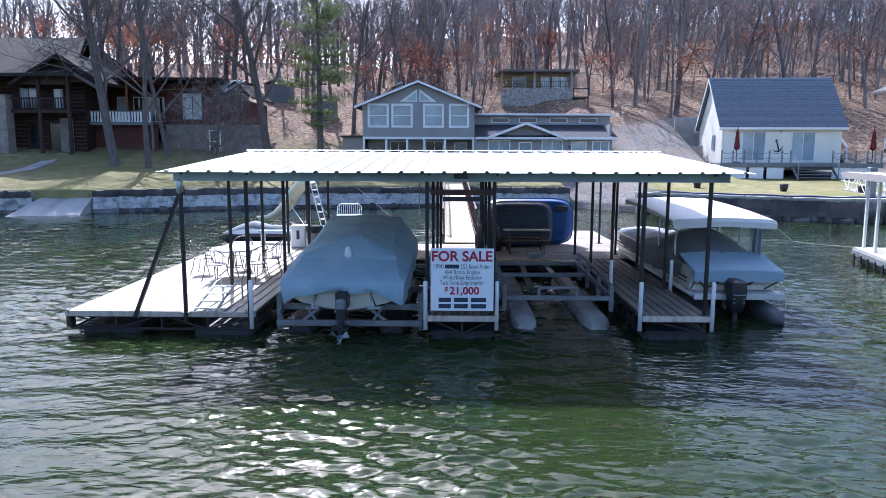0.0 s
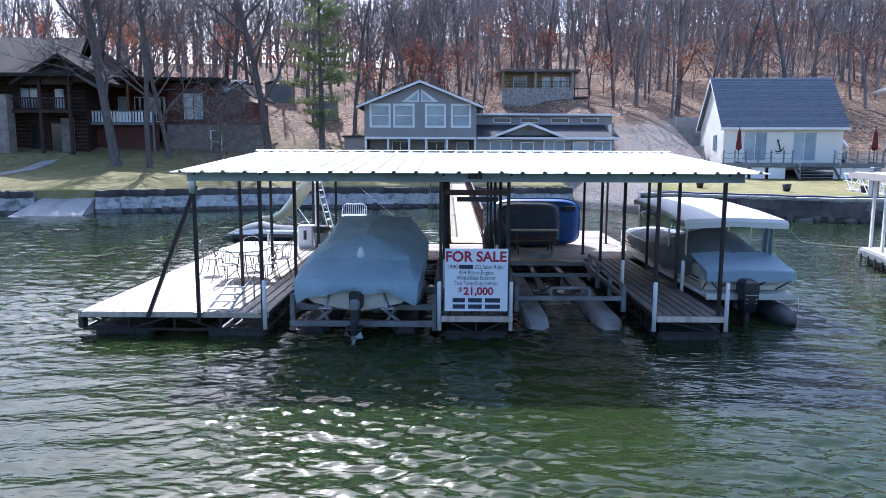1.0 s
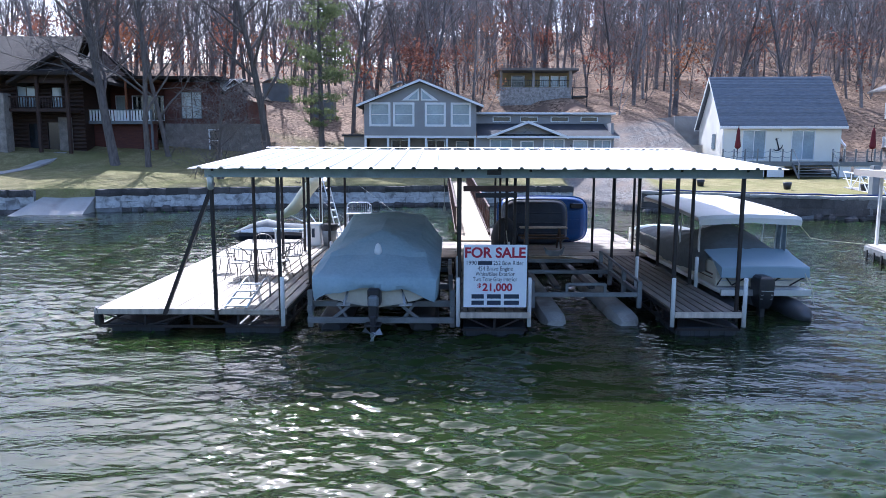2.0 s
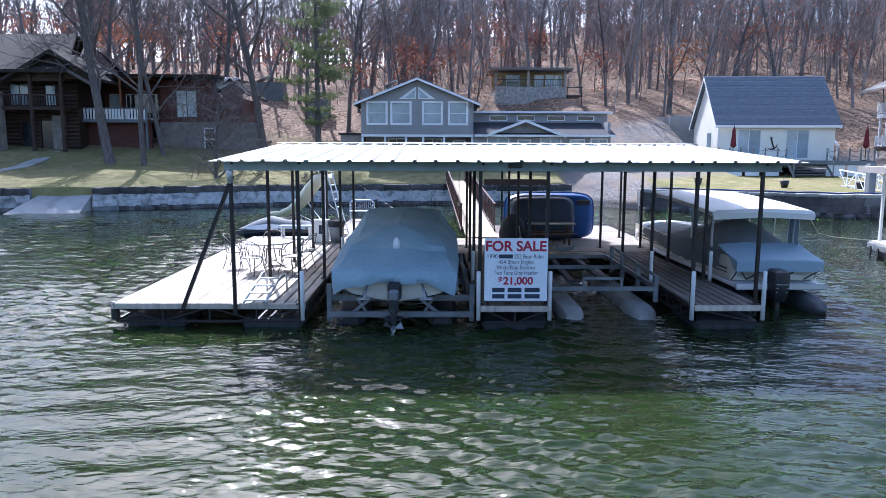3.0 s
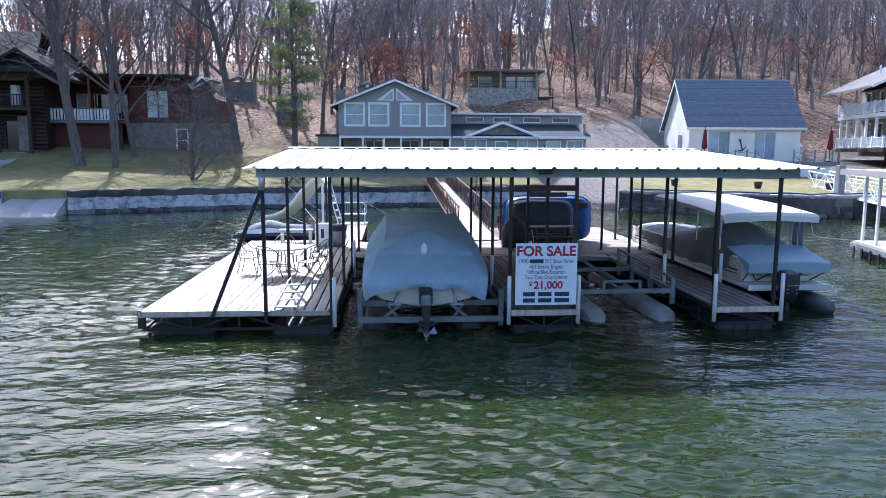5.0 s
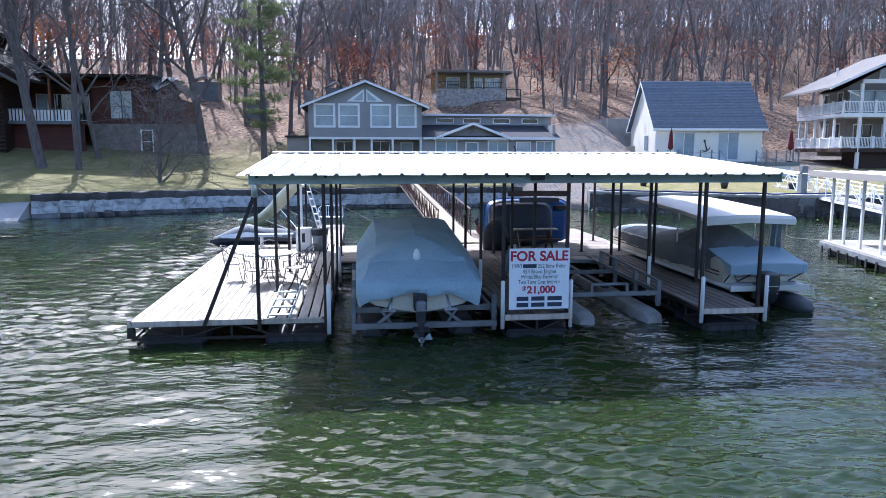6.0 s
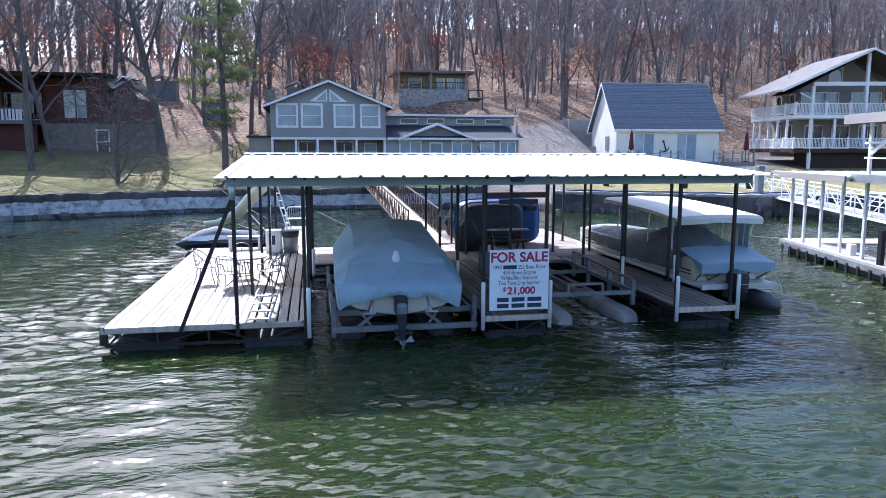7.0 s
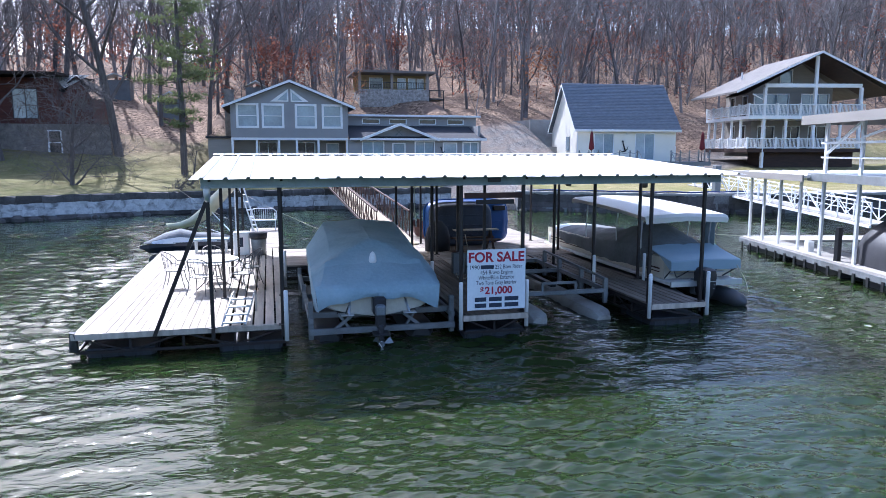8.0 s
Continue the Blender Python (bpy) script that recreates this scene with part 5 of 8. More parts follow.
bin_ = thing("trash_can", "grey plastic trash can with a black liner", "trash can", (-4.78, 9.8, DECK))
part("body", Geo().tube([(-4.78, 9.8, DECK + 0.002), (-4.78, 9.8, DECK + 0.35), (-4.78, 9.8, DECK + 0.68)], [0.20, 0.235, 0.26], 18), "galv", bin_, "", True)
part("liner", Geo().tube([(-4.78, 9.8, DECK + 0.52), (-4.78, 9.8, DECK + 0.60), (-4.78, 9.8, DECK + 0.71), (-4.78, 9.8, DECK + 0.725)], [0.255, 0.272, 0.285, 0.25], 18), "darkcloth", bin_, "black bin liner", True)
cab = thing("dock_cabinet", "white plastic storage cabinet with a small notice", "cabinet", (-5.3, 10.0, DECK))
part("body", Geo().box(-5.56, -5.06, 9.75, 10.2, DECK + 0.002, DECK + 0.74, 0.02), "white", cab)
part("door", Geo().box(-5.53, -5.09, 9.73, 9.748, DECK + 0.05, DECK + 0.68, 0.006), "white", cab)
part("notice", Geo().box(-5.36, -5.26, 9.722, 9.728, DECK + 0.28, DECK + 0.58), "signnavy", cab)
ben = thing("low_bench", "low bench with a pale blue top by the jet ski", "bench", (-6.3, 11.0, DECK))
part("seat", Geo().box(-6.9, -5.75, 10.7, 11.2, DECK + 0.40, DECK + 0.44, 0.01), "covblue", ben)
for x in (-6.8, -5.85):
    for y in (10.76, 11.14):
        part("leg", Geo().box(x - 0.03, x + 0.03, y - 0.03, y + 0.03, DECK + 0.001, DECK + 0.40, 0.004), "alu", ben)
seat = thing("wire_bench", "white wire garden bench at the end of the dock", "bench", (-4.65, 17.2, DECK))
part("seat", Geo().box(-5.2, -4.15, 16.85, 17.3, DECK + 0.42, DECK + 0.45, 0.008), "rail", seat)
g = Geo().tube([(-5.2, 17.3, DECK + 0.45), (-5.2, 17.36, DECK + 0.78), (-5.05, 17.38, DECK + 0.9), (-4.3, 17.38, DECK + 0.9), (-4.15, 17.36, DECK + 0.78), (-4.15, 17.3, DECK + 0.45)], 0.02, 6)
for k in range(11):
    x = -5.12 + k * 0.089
    g.tube([(x, 17.3, DECK + 0.45), (x, 17.37, DECK + 0.89)], 0.009, 4)
part("back", g, "rail", seat)
for x in (-5.15, -4.2):
    for y in (16.9, 17.26):
        part("leg", Geo().tube([(x, y, DECK + 0.001), (x, y, DECK + 0.43)], 0.018, 6), "rail", seat)
    part("armrest", Geo().tube([(x, 16.88, DECK + 0.44), (x, 16.88, DECK + 0.66), (x, 17.34, DECK + 0.68)], 0.016, 6), "rail", seat)

# water slide with its ladder
sl = thing("water_slide", "cream curved water slide with a white ladder", "water slide", (-5.4, 12.8, DECK))
path = [(-5.45, 12.9, 2.52), (-5.75, 13.1, 2.46), (-6.2, 13.6, 2.02), (-6.6, 14.2, 1.55), (-7.1, 14.9, 1.14), (-7.6, 15.5, 0.92), (-8.15, 16.0, 0.84)]
rings = []
for i, p in enumerate(path):
    d = (Vector(path[min(i + 1, 6)]) - Vector(path[max(i - 1, 0)])).normalized()
    s = d.cross(Vector((0, 0, 1))).normalized()
    u = s.cross(d)
    rings.append([Vector(p) + s * a + u * b for a, b in ((-0.30, 0.16), (-0.26, 0.16), (-0.18, 0.02), (0, -0.02), (0.18, 0.02), (0.26, 0.16), (0.30, 0.16), (0.22, -0.03), (0, -0.07), (-0.22, -0.03))])
part("chute", Geo().loft(rings), "slide", sl, "cream fibreglass chute", True)
for sx in (-0.2, 0.2):
    part("ladder_rail", Geo().tube([(-4.75 + sx * 0.3, 12.1 + sx, DECK + 0.002), (-5.35 + sx * 0.3, 12.7 + sx, 2.5), (-5.5 + sx * 0.3, 12.85 + sx, 2.95), (-5.8 + sx * 0.3, 13.1 + sx, 2.75)], 0.025, 6), "rail", sl)
    part("support", Geo().tube([(-5.6, 13.0 + sx, DECK - 0.15), (-5.6, 13.0 + sx, 2.45)], 0.03, 6), "rail", sl)
for k in range(7):
    f = (k + 0.7) / 7.6
    part("rung", Geo().box(-4.75 - 0.6 * f - 0.08, -4.75 - 0.6 * f + 0.08, 12.1 + 0.6 * f - 0.22, 12.1 + 0.6 * f + 0.22, DECK + 2.0 * f - 0.012, DECK + 2.0 * f + 0.014), "rail", sl)
part("brace", Geo().tube([(-5.6, 12.9, 0.7), (-6.5, 14.1, 1.55)], 0.022, 6).tube([(-5.3, 13.1, DECK), (-7.2, 15.0, 1.05)], 0.018, 6), "rail", sl)

# jet ski on its float
ski = thing("jet_ski", "black jet ski under a grey and black striped cover", "jet ski", (-7.0, 12.2, 0.2))
part("float_bed", Geo().box(-8.4, -5.4, 11.6, 12.9, -0.1, 0.28, 0.05), "float", ski)
hr = []
for x, w, z0, z1 in ((-8.75, 0.06, 0.52, 0.60), (-8.4, 0.32, 0.36, 0.66), (-7.6, 0.52, 0.30, 0.74), (-6.4, 0.56, 0.30, 0.74), (-5.7, 0.52, 0.34, 0.70)):
    hr.append([(x, 12.2 - w, z1), (x, 12.2 - w, z1 - 0.12), (x, 12.2 - w * 0.6, z0), (x, 12.2 + w * 0.6, z0), (x, 12.2 + w, z1 - 0.12), (x, 12.2 + w, z1)])
part("hull", Geo().loft(hr), "navy", ski)
cr = []
for x, w, z in ((-8.7, 0.06, 0.66), (-8.3, 0.34, 0.84), (-7.9, 0.44, 1.04), (-7.4, 0.44, 1.16), (-6.9, 0.36, 1.02), (-6.2, 0.34, 0.98), (-5.75, 0.4, 0.86)):
    cr.append([(x, 12.2 + c * w, 0.70 + (z - 0.70) * k + noise.noise((x * 3, c, k)) * 0.03) for c, k in ((-1.15, 0), (-1.0, 0.45), (-0.55, 0.9), (0, 1), (0.55, 0.9), (1.0, 0.45), (1.15, 0))])
part("cover", Geo().loft(cr, False, False), "cover2", ski, "grey fabric cover", True)
part("cover_stripe", Geo().loft([[(x, 12.2 - w * 1.19, 0.71), (x, 12.2 - w * 1.06, 0.71 + (z - 0.7) * 0.45)] for x, w, z in ((-8.3, 0.34, 0.84), (-7.9, 0.44, 1.04), (-7.4, 0.44, 1.16), (-6.9, 0.36, 1.02), (-6.2, 0.34, 0.98))], False, False), "signwhite", ski)

# ---- stored craft and bench on the platform ----
def side_dish(name, label, cat, x0, x1, y, z0, z1, deep, lean, material, rimmat):
    """A small open boat standing on its edge, bottom to the lake."""
    t = thing(name, label, cat, ((x0 + x1) / 2, y, z0))
    cx, cz, hw, hh = (x0 + x1) / 2, (z0 + z1) / 2, (x1 - x0) / 2, (z1 - z0) / 2

    def ring(k, yy, n=28):
        out = []
        for i in range(n):
            a = 2 * math.pi * i / n
            c, s = math.cos(a), math.sin(a)
            c, s = math.copysign(abs(c) ** 0.4, c), math.copysign(abs(s) ** 0.4, s)
            zz = cz + s * hh * k
            out.append((cx + c * hw * k, yy + lean * (zz - z0), zz))
        return out
    g = Geo().loft([ring(1.0, y + deep), ring(1.0, y + deep - 0.05), ring(0.95, y + 0.12), ring(0.90, y + 0.02), ring(0.80, y)], True, True)
    part("hull", g, material, t, "", True)
    part("gunwale", Geo().tube([*ring(1.012, y + deep - 0.01), ring(1.012, y + deep - 0.01)[0]], 0.03, 6), rimmat, t)
    for k in (-0.45, 0.0, 0.45):
        zz = cz + k * hh
        part("keel_rib", Geo().box(cx - hw * 0.78, cx + hw * 0.78, y - 0.018 + lean * (zz - z0), y + 0.02 + lean * (zz - z0), zz - 0.02, zz + 0.02, 0.006), material, t)
    return t


side_dish("jon_boat", "dark aluminium jon boat stored on its side", "boat", 1.0, 3.2, 9.95, DECK + 0.01, 2.0, 0.45, 0.10, "jon", "galv")
pb = side_dish("paddle_boat", "blue plastic paddle boat stood on its side", "boat", 0.92, 4.0, 10.62, DECK + 0.01, 2.08, 0.40, 0.06, "blue", "blue")
part("seat_recess", Geo().box(3.36, 3.78, 10.56, 10.72, 1.70, 1.86, 0.01), "dark", pb)
pt = thing("picnic_bench", "dark weathered wooden picnic table", "picnic table", (2.1, 9.0, DECK))
part("tabletop", Geo().box(1.45, 2.95, 8.75, 9.1, DECK + 0.70, DECK + 0.74, 0.006), "deck", pt, "sun-bleached top board")
part("seat_board", Geo().box(1.45, 2.95, 8.42, 8.68, DECK + 0.40, DECK + 0.44, 0.006), "picnic", pt)
part("seat_board", Geo().box(1.45, 2.95, 9.2, 9.45, DECK + 0.40, DECK + 0.44, 0.006), "picnic", pt)
for x in (1.65, 2.72):
    for a, b in (((x, 8.5, DECK), (x, 8.95, DECK + 0.7)), ((x, 9.4, DECK), (x, 8.95, DECK + 0.7))):
        part("leg", Geo().beam(a, b, 0.05, 0.09), "picnic", pt)
    part("crossbar", Geo().box(x - 0.02, x + 0.02, 8.45, 9.45, DECK + 0.34, DECK + 0.40), "picnic", pt)
ped = thing("power_pedestal", "grey electrical pedestal box on the walkway", "power pedestal", (0.42, 4.6, DECK))
part("box", Geo().box(0.28, 0.60, 4.5, 4.7, DECK + 0.06, DECK + 0.62, 0.02), "greytrim", ped)
part("foot", Geo().box(0.36, 0.52, 4.54, 4.66, DECK + 0.002, DECK + 0.06), "greytrim", ped)
solo("hose", Geo().tube([(0.62, 4.55, 1.6), (0.66, 4.3, 1.1), (0.6, 4.0, 0.62), (0.45, 3.9, 0.54), (0.3, 4.1, 0.53), (0.34, 4.4, 0.6)], 0.012, 6), "rope", "pale hose looped on a dock post", "hose", smooth=True)
cart = thing("wheelbarrow_cover", "dark crumpled tarpaulin over stored gear", "tarpaulin", (0.9, 9.5, DECK))
part("tarp", Geo().loft([[(1.0 + c * r + 0.05 * noise.noise((c * 3, s * 3, z)), 9.35 + s * r * 0.8, DECK + z) for c, s in ((math.cos(a), math.sin(a)) for a in np.linspace(0, 2 * math.pi, 14, endpoint=False))] for r, z in ((0.42, 0.01), (0.45, 0.4), (0.36, 0.75), (0.16, 0.98), (0.02, 1.02))]), "darkcloth", cart, "", True)
can = thing("canoe", "dull red canoe lying beside the gangway", "canoe", (1.4, 13, DECK))
part("hull", Geo().loft([[(1.45 - w, y, z1), (1.45 - w * 0.8, y, DECK + 0.05), (1.45, y, DECK + 0.005), (1.45 + w * 0.8, y, DECK + 0.05), (1.45 + w, y, z1)] for y, w, z1 in ((11.4, 0.03, DECK + 0.55), (12.2, 0.32, DECK + 0.44), (13.4, 0.42, DECK + 0.40), (14.4, 0.3, DECK + 0.44), (15.1, 0.03, DECK + 0.55))], False, False), "redwood", can)
solo("shore_rope", Geo().tube([(-9.8, 32.7, 1.45), (-8.2, 27.5, 0.95), (-6.6, 22.3, 0.62), (-5.15, 17.6, 0.55)], 0.009, 6), "rope", "pale rope tying the dock to the shore", "rope", smooth=True)
solo("shore_rope", Geo().tube([(-1.2, 10.8, 0.55), (-2.6, 18, 0.5), (-4.4, 26, 0.75), (-6.5, 33.0, 1.4)], 0.007, 6), "rope", "slack yellowish rope between dock and sea wall", "rope", smooth=True)


# ---- houses along the shore ----
def wall_x(g, x0, x1, y0, y1, z0, z1, holes=()):
    """A wall along x from y0 to y1 thick, with openings (x0, x1, z0, z1) cut through it."""
    xs = sorted({x0, x1, *[q for h in holes for q in h[:2]]})
    zs = sorted({z0, z1, *[q for h in holes for q in h[2:]]})
    w = Geo()
    for a, b in zip(xs, xs[1:]):
        for c, d in zip(zs, zs[1:]):
            if not any(h[0] <= (a + b) / 2 <= h[1] and h[2] <= (c + d) / 2 <= h[3] for h in holes):
                w.box(a, b, y0, y1, c, d)
    ids, vs = {}, []
    for p in w.v:
        if p not in ids:
            ids[p] = len(vs)
            vs.append(p)
    faces = [tuple(ids[w.v[i]] for i in f) for f in w.f]
    seen = {}
    for f in faces:
        seen[tuple(sorted(f))] = seen.get(tuple(sorted(f)), 0) + 1
    return g.add(vs, [f for f in faces if seen[tuple(sorted(f))] == 1])


def battens(g, x0, x1, y, z0, ztop, step, holes=(), w=0.035):
    """Upright strips on a wall; ztop is a function of x."""
    x = x0 + step / 2
    while x < x1:
        zt, lo = ztop(x), z0
        cuts = sorted([(h[2] - 0.1, h[3] + 0.1) for h in holes if h[0] - 0.1 < x < h[1] + 0.1])
        for a, b in cuts:
            if a > lo:
                g.box(x - w / 2, x + w / 2, y - 0.02, y + 0.005, lo, min(a, zt))
            lo = max(lo, b)
        if zt > lo:
            g.box(x - w / 2, x + w / 2, y - 0.02, y + 0.005, lo, zt)
        x += step
    return g


def laps(parent, material, x0, x1, y, z0, z1, step, holes=()):
    """Level siding boards, each leaning out at its foot."""
    z = z0
    while z < z1 - 0.02:
        t = min(z + step, z1)
        cuts = sorted([(h[0] - 0.06, h[1] + 0.06) for h in holes if h[2] - 0.06 < (z + t) / 2 < h[3] + 0.06])
        lo = x0
        for a, b in cuts + [(x1, x1)]:
            if a > lo + 0.02:
                part("siding_board", Geo().add([(lo, y - 0.028, z), (a, y - 0.028, z), (a, y - 0.006, t), (lo, y - 0.006, t), (lo, y, z), (a, y, z)], [(0, 1, 2, 3), (0, 4, 5, 1)]), material, parent)
            lo = max(lo, b)
        z = t


def window(parent, x0, x1, z0, z1, y, glass="glass", trim=0.1, trimmat="white", bars=(), mid=None, name="window"):
    """A framed window set in an opening of a wall whose outer face is at y."""
    g = wall_x(Geo(), x0 - trim, x1 + trim, y - 0.045, y + 0.03, z0 - trim, z1 + trim, [(x0, x1, z0, z1)])
    w = part(name, g, trimmat, parent)
    part("pane", Geo().box(x0 - 0.005, x1 + 0.005, y + 0.05, y + 0.065, z0 - 0.005, z1 + 0.005), glass, w)
    g = Geo()
    if mid:
        g.box(x0, x1, y + 0.02, y + 0.048, mid - 0.025, mid + 0.025)
    for x in bars:
        g.box(x - 0.03, x + 0.03, y + 0.02, y + 0.048, z0, z1)
    if g.v:
        part("sash_bar", g, trimmat, w)
    return w


def gable_roof(parent, x0, x1, y0, y1, ze, xr, zr, thick, material, name="roof", fascia=None):
    """Two slopes with the ridge along y at xr."""
    for a in (x0, x1):
        s = Geo().loft([[(a, y, ze), (xr, y, zr), (xr, y, zr - thick), (a, y, ze - thick)] for y in (y0, y1)])
        r = part(name, s, material, parent)
        if fascia:
            part("barge_board", Geo().loft([[(a, y, ze - 0.02), (xr, y, zr - 0.02), (xr, y, zr - 0.20), (a, y, ze - 0.20)] for y in (y0 - 0.03, y0 + 0.02)]), fascia, r)


def ridge_x_roof(parent, x0, x1, y0, ze0, yr, zr, y1, ze1, thick, material, fascia=None, courses=0):
    """Two slopes with the ridge along x; courses lays rows of shingles on the front."""
    for ya, za in ((y0, ze0), (y1, ze1)):
        s = Geo().loft([[(x, ya, za), (x, yr, zr), (x, yr, zr - thick), (x, ya, za - thick)] for x in (x0, x1)])
        r = part("roof", s, material, parent)
        if courses and ya == y0:
            for i in range(courses):
                g = Geo()
                a, b = i / courses, (i + 1) / courses
                p, q = (ya + (yr - ya) * a, za + (zr - za) * a), (ya + (yr - ya) * b, za + (zr - za) * b)
                g.add([(x0, p[0], p[1] + 0.045), (x1, p[0], p[1] + 0.045), (x1, q[0], q[1] + 0.012), (x0, q[0], q[1] + 0.012), (x0, p[0], p[1] + 0.004), (x1, p[0], p[1] + 0.004)], [(0, 1, 2, 3), (0, 4, 5, 1)])
                part("shingle_course", g, material, r)
        if fascia:
            part("eave_board", Geo().box(x0, x1, min(ya, ya) - 0.03, ya + 0.03, za - 0.22, za - 0.02), fascia, r)


# grey gabled house
gh = thing("gabled_house", "two-storey grey board house with white trim and porch", "house", (-2.7, 45, 2.1))
WIN = [(-6.44, -5.15, 5.64, 7.12), (-4.63, -3.33, 5.64, 7.12), (-2.23, -0.95, 5.64, 7.12), (-0.26, 0.97, 5.64, 7.12)]
RZ = lambda x: 8.82 - abs(x + 2.75) * 0.395
g = wall_x(Geo(), -7.0, 1.53, 41.0, 41.2, 4.80, 7.12, WIN)
g.loft([[(-7.0, y, 7.12), (1.53, y, 7.12), (-2.75, y, 8.78)] for y in (41.0, 41.2)])
uw = part("upper_wall", g, "greysiding", gh)
for k in range(28):
    b = battens(Geo(), -7.0 + 0.305 * k, -6.7 + 0.305 * k, 41.0, 4.84, lambda x: RZ(x) - 0.1, 0.305, WIN + [(-4.2, -1.4, 7.4, 8.6)])
    for i in range(0, len(b.v), 8):
        one = Geo()
        one.v, one.f = b.v[i:i + 8], b.f[:6]
        part("batten", one, "greysiding", uw)
part("side_wall", Geo().box(-7.0, -6.8, 41.2, 50, 4.8, 7.1).box(1.33, 1.53, 41.2, 50, 4.8, 7.1).box(-7.0, 1.53, 49.8, 50, 2.0, 7.1), "greysiding", gh)
part("upper_floor", Geo().box(-7.0, 1.53, 41.02, 50, 4.62, 4.82), "white", gh)
for h in WIN:
    window(gh, *h, 41.0, "glass", 0.16, "white", (), (h[2] + h[3]) / 2)
for sx, xa, xb in ((-1, -4.15, -2.83), (1, -1.35, -2.67)):
    g = Geo().loft([[(xa, y, 7.42), (xb, y, 7.42), (xb, y, 8.36)] for y in (40.93, 41.0)])
    w = part("gable_window", g, "white", gh)
    k = 0.3
    part("pane", Geo().loft([[(xa * 0.62 + xb * 0.38, y, 7.51), (xb - sx * -0.0 + sx * 0.1, y, 7.51), (xb + sx * 0.1, y, 8.12)] for y in (40.915, 40.93)]), "glass", w)
gable_roof(gh, -7.55, 2.05, 40.45, 50.4, RZ(-7.55) + 0.16, -2.75, 9.0, 0.14, "darkshingle", "roof", "white")
LOWW = [(-5.0, -3.75, 2.2, 4.45), (-2.2, -0.9, 2.2, 4.45), (0.1, 0.95, 2.2, 4.35)]
part("porch_wall", wall_x(Geo(), -6.8, 1.5, 43.0, 43.15, 2.1, 4.62, LOWW), "taupe", gh)
window(gh, *LOWW[0], 43.0, "glassdark", 0.08, "white", (-4.4,), None, "patio_door")
window(gh, *LOWW[1], 43.0, "glassdark", 0.08, "white", (-1.55,), None, "patio_door")
window(gh, *LOWW[2], 43.0, "glass", 0.08, "white", (), 3.3, "door")
part("porch_floor", Geo().box(-7.0, 1.55, 40.9, 43.2, 1.9, 2.14), "concrete", gh)
for x in (-6.92, -5.2, -3.6, -2.3, -0.7, 1.45):
    part("porch_post", Geo().box(x - 0.08, x + 0.08, 41.02, 41.18, 2.14, 4.62, 0.01), "white", gh)
part("chimney", Geo().box(-7.9, -7.1, 50.4, 51.2, 3.5, 9.0, 0.02).box(-7.95, -7.05, 50.35, 51.25, 8.85, 9.0), "fieldstone", gh)
part("lean_to", Geo().box(-8.7, -7.02, 42.0, 46.0, 2.0, 4.75), "taupe", gh)
part("lean_to_roof", Geo().box(-8.85, -7.02, 41.8, 46.1, 4.76, 4.9), "darkshingle", gh)
# single-storey wing with clerestory
AW = [(2.65, 4.2, 2.9, 4.5), (5.0, 5.85, 2.2, 4.35), (6.75, 8.2, 2.9, 4.5), (9.0, 10.0, 2.9, 4.4), (10.6, 11.75, 2.9, 4.45)]
g = wall_x(Geo(), 1.55, 12.05, 41.0, 41.2, 2.0, 4.72, AW)
g.loft([[(2.5, y, 4.72), (8.35, y, 4.72), (5.42, y, 5.78)] for y in (40.99, 41.15)])
part("wing_wall", g, "greysiding", gh)
for i, h in enumerate(AW):
    window(gh, *h, 41.0, "glasspale" if i == 3 else "glass", 0.09, "white", () if i in (1, 3) else ((h[0] + h[1]) / 2,), 3.5 if i == 1 else None, "door" if i == 1 else "window")
part("wing_side", Geo().box(11.85, 12.05, 41.2, 50, 2.0, 5.8), "greysiding", gh)
part("wing_roof", Geo().loft([[(1.6, y, z), (12.35, y, z), (12.35, y, z - 0.12), (1.6, y, z - 0.12)] for y, z in ((40.5, 4.78), (44.0, 5.84))]), "darkshingle", gh)
part("wing_gutter", Geo().box(1.6, 12.37, 40.44, 40.5, 4.62, 4.79, 0.01), "white", gh)
for a, b in ((2.35, 5.42), (8.5, 5.42)):
    part("door_gable", Geo().loft([[(a, y, 4.72), (b, y, 5.9), (b, y, 5.76), (a, y, 4.58)] for y in (40.35, 43.6)]), "darkshingle", gh)
    part("barge_board", Geo().loft([[(a, y, 4.74), (b, y, 5.92), (b, y, 5.72), (a, y, 4.54)] for y in (40.28, 40.35)]), "white", gh)
CL = [(3.05, 4.35, 6.03, 6.33), (5.25, 6.55, 6.03, 6.33), (7.7, 9.0, 6.03, 6.33), (10.1, 11.35, 6.03, 6.33)]
part("clerestory_wall", wall_x(Geo(), 1.6, 12.5, 44.0, 44.2, 5.6, 6.55, CL), "greysiding", gh)
for h in CL:
    window(gh, *h, 44.0, "glassdark", 0.07)
part("clerestory_roof", Geo().box(1.55, 12.75, 43.5, 50, 6.55, 6.7, 0.01), "white", gh)
for a, b in (((5.15, 40.9, 5.0), (5.7, 40.9, 5.5)), ((5.7, 40.9, 5.0), (5.15, 40.9, 5.5))):
    d = Vector(b) - Vector(a)
    part("oar", Geo().beam(a, b, 0.03).loft([[Vector(a) + Vector((-0.05, y, 0.02)), Vector(a) + Vector((0.05, y, -0.02)), Vector(a) + d * 0.28 + Vector((0.04, y, -0.02)), Vector(a) + d * 0.28 + Vector((-0.04, y, 0.02))] for y in (-0.01, 0.01)]), "greytrim", gh)


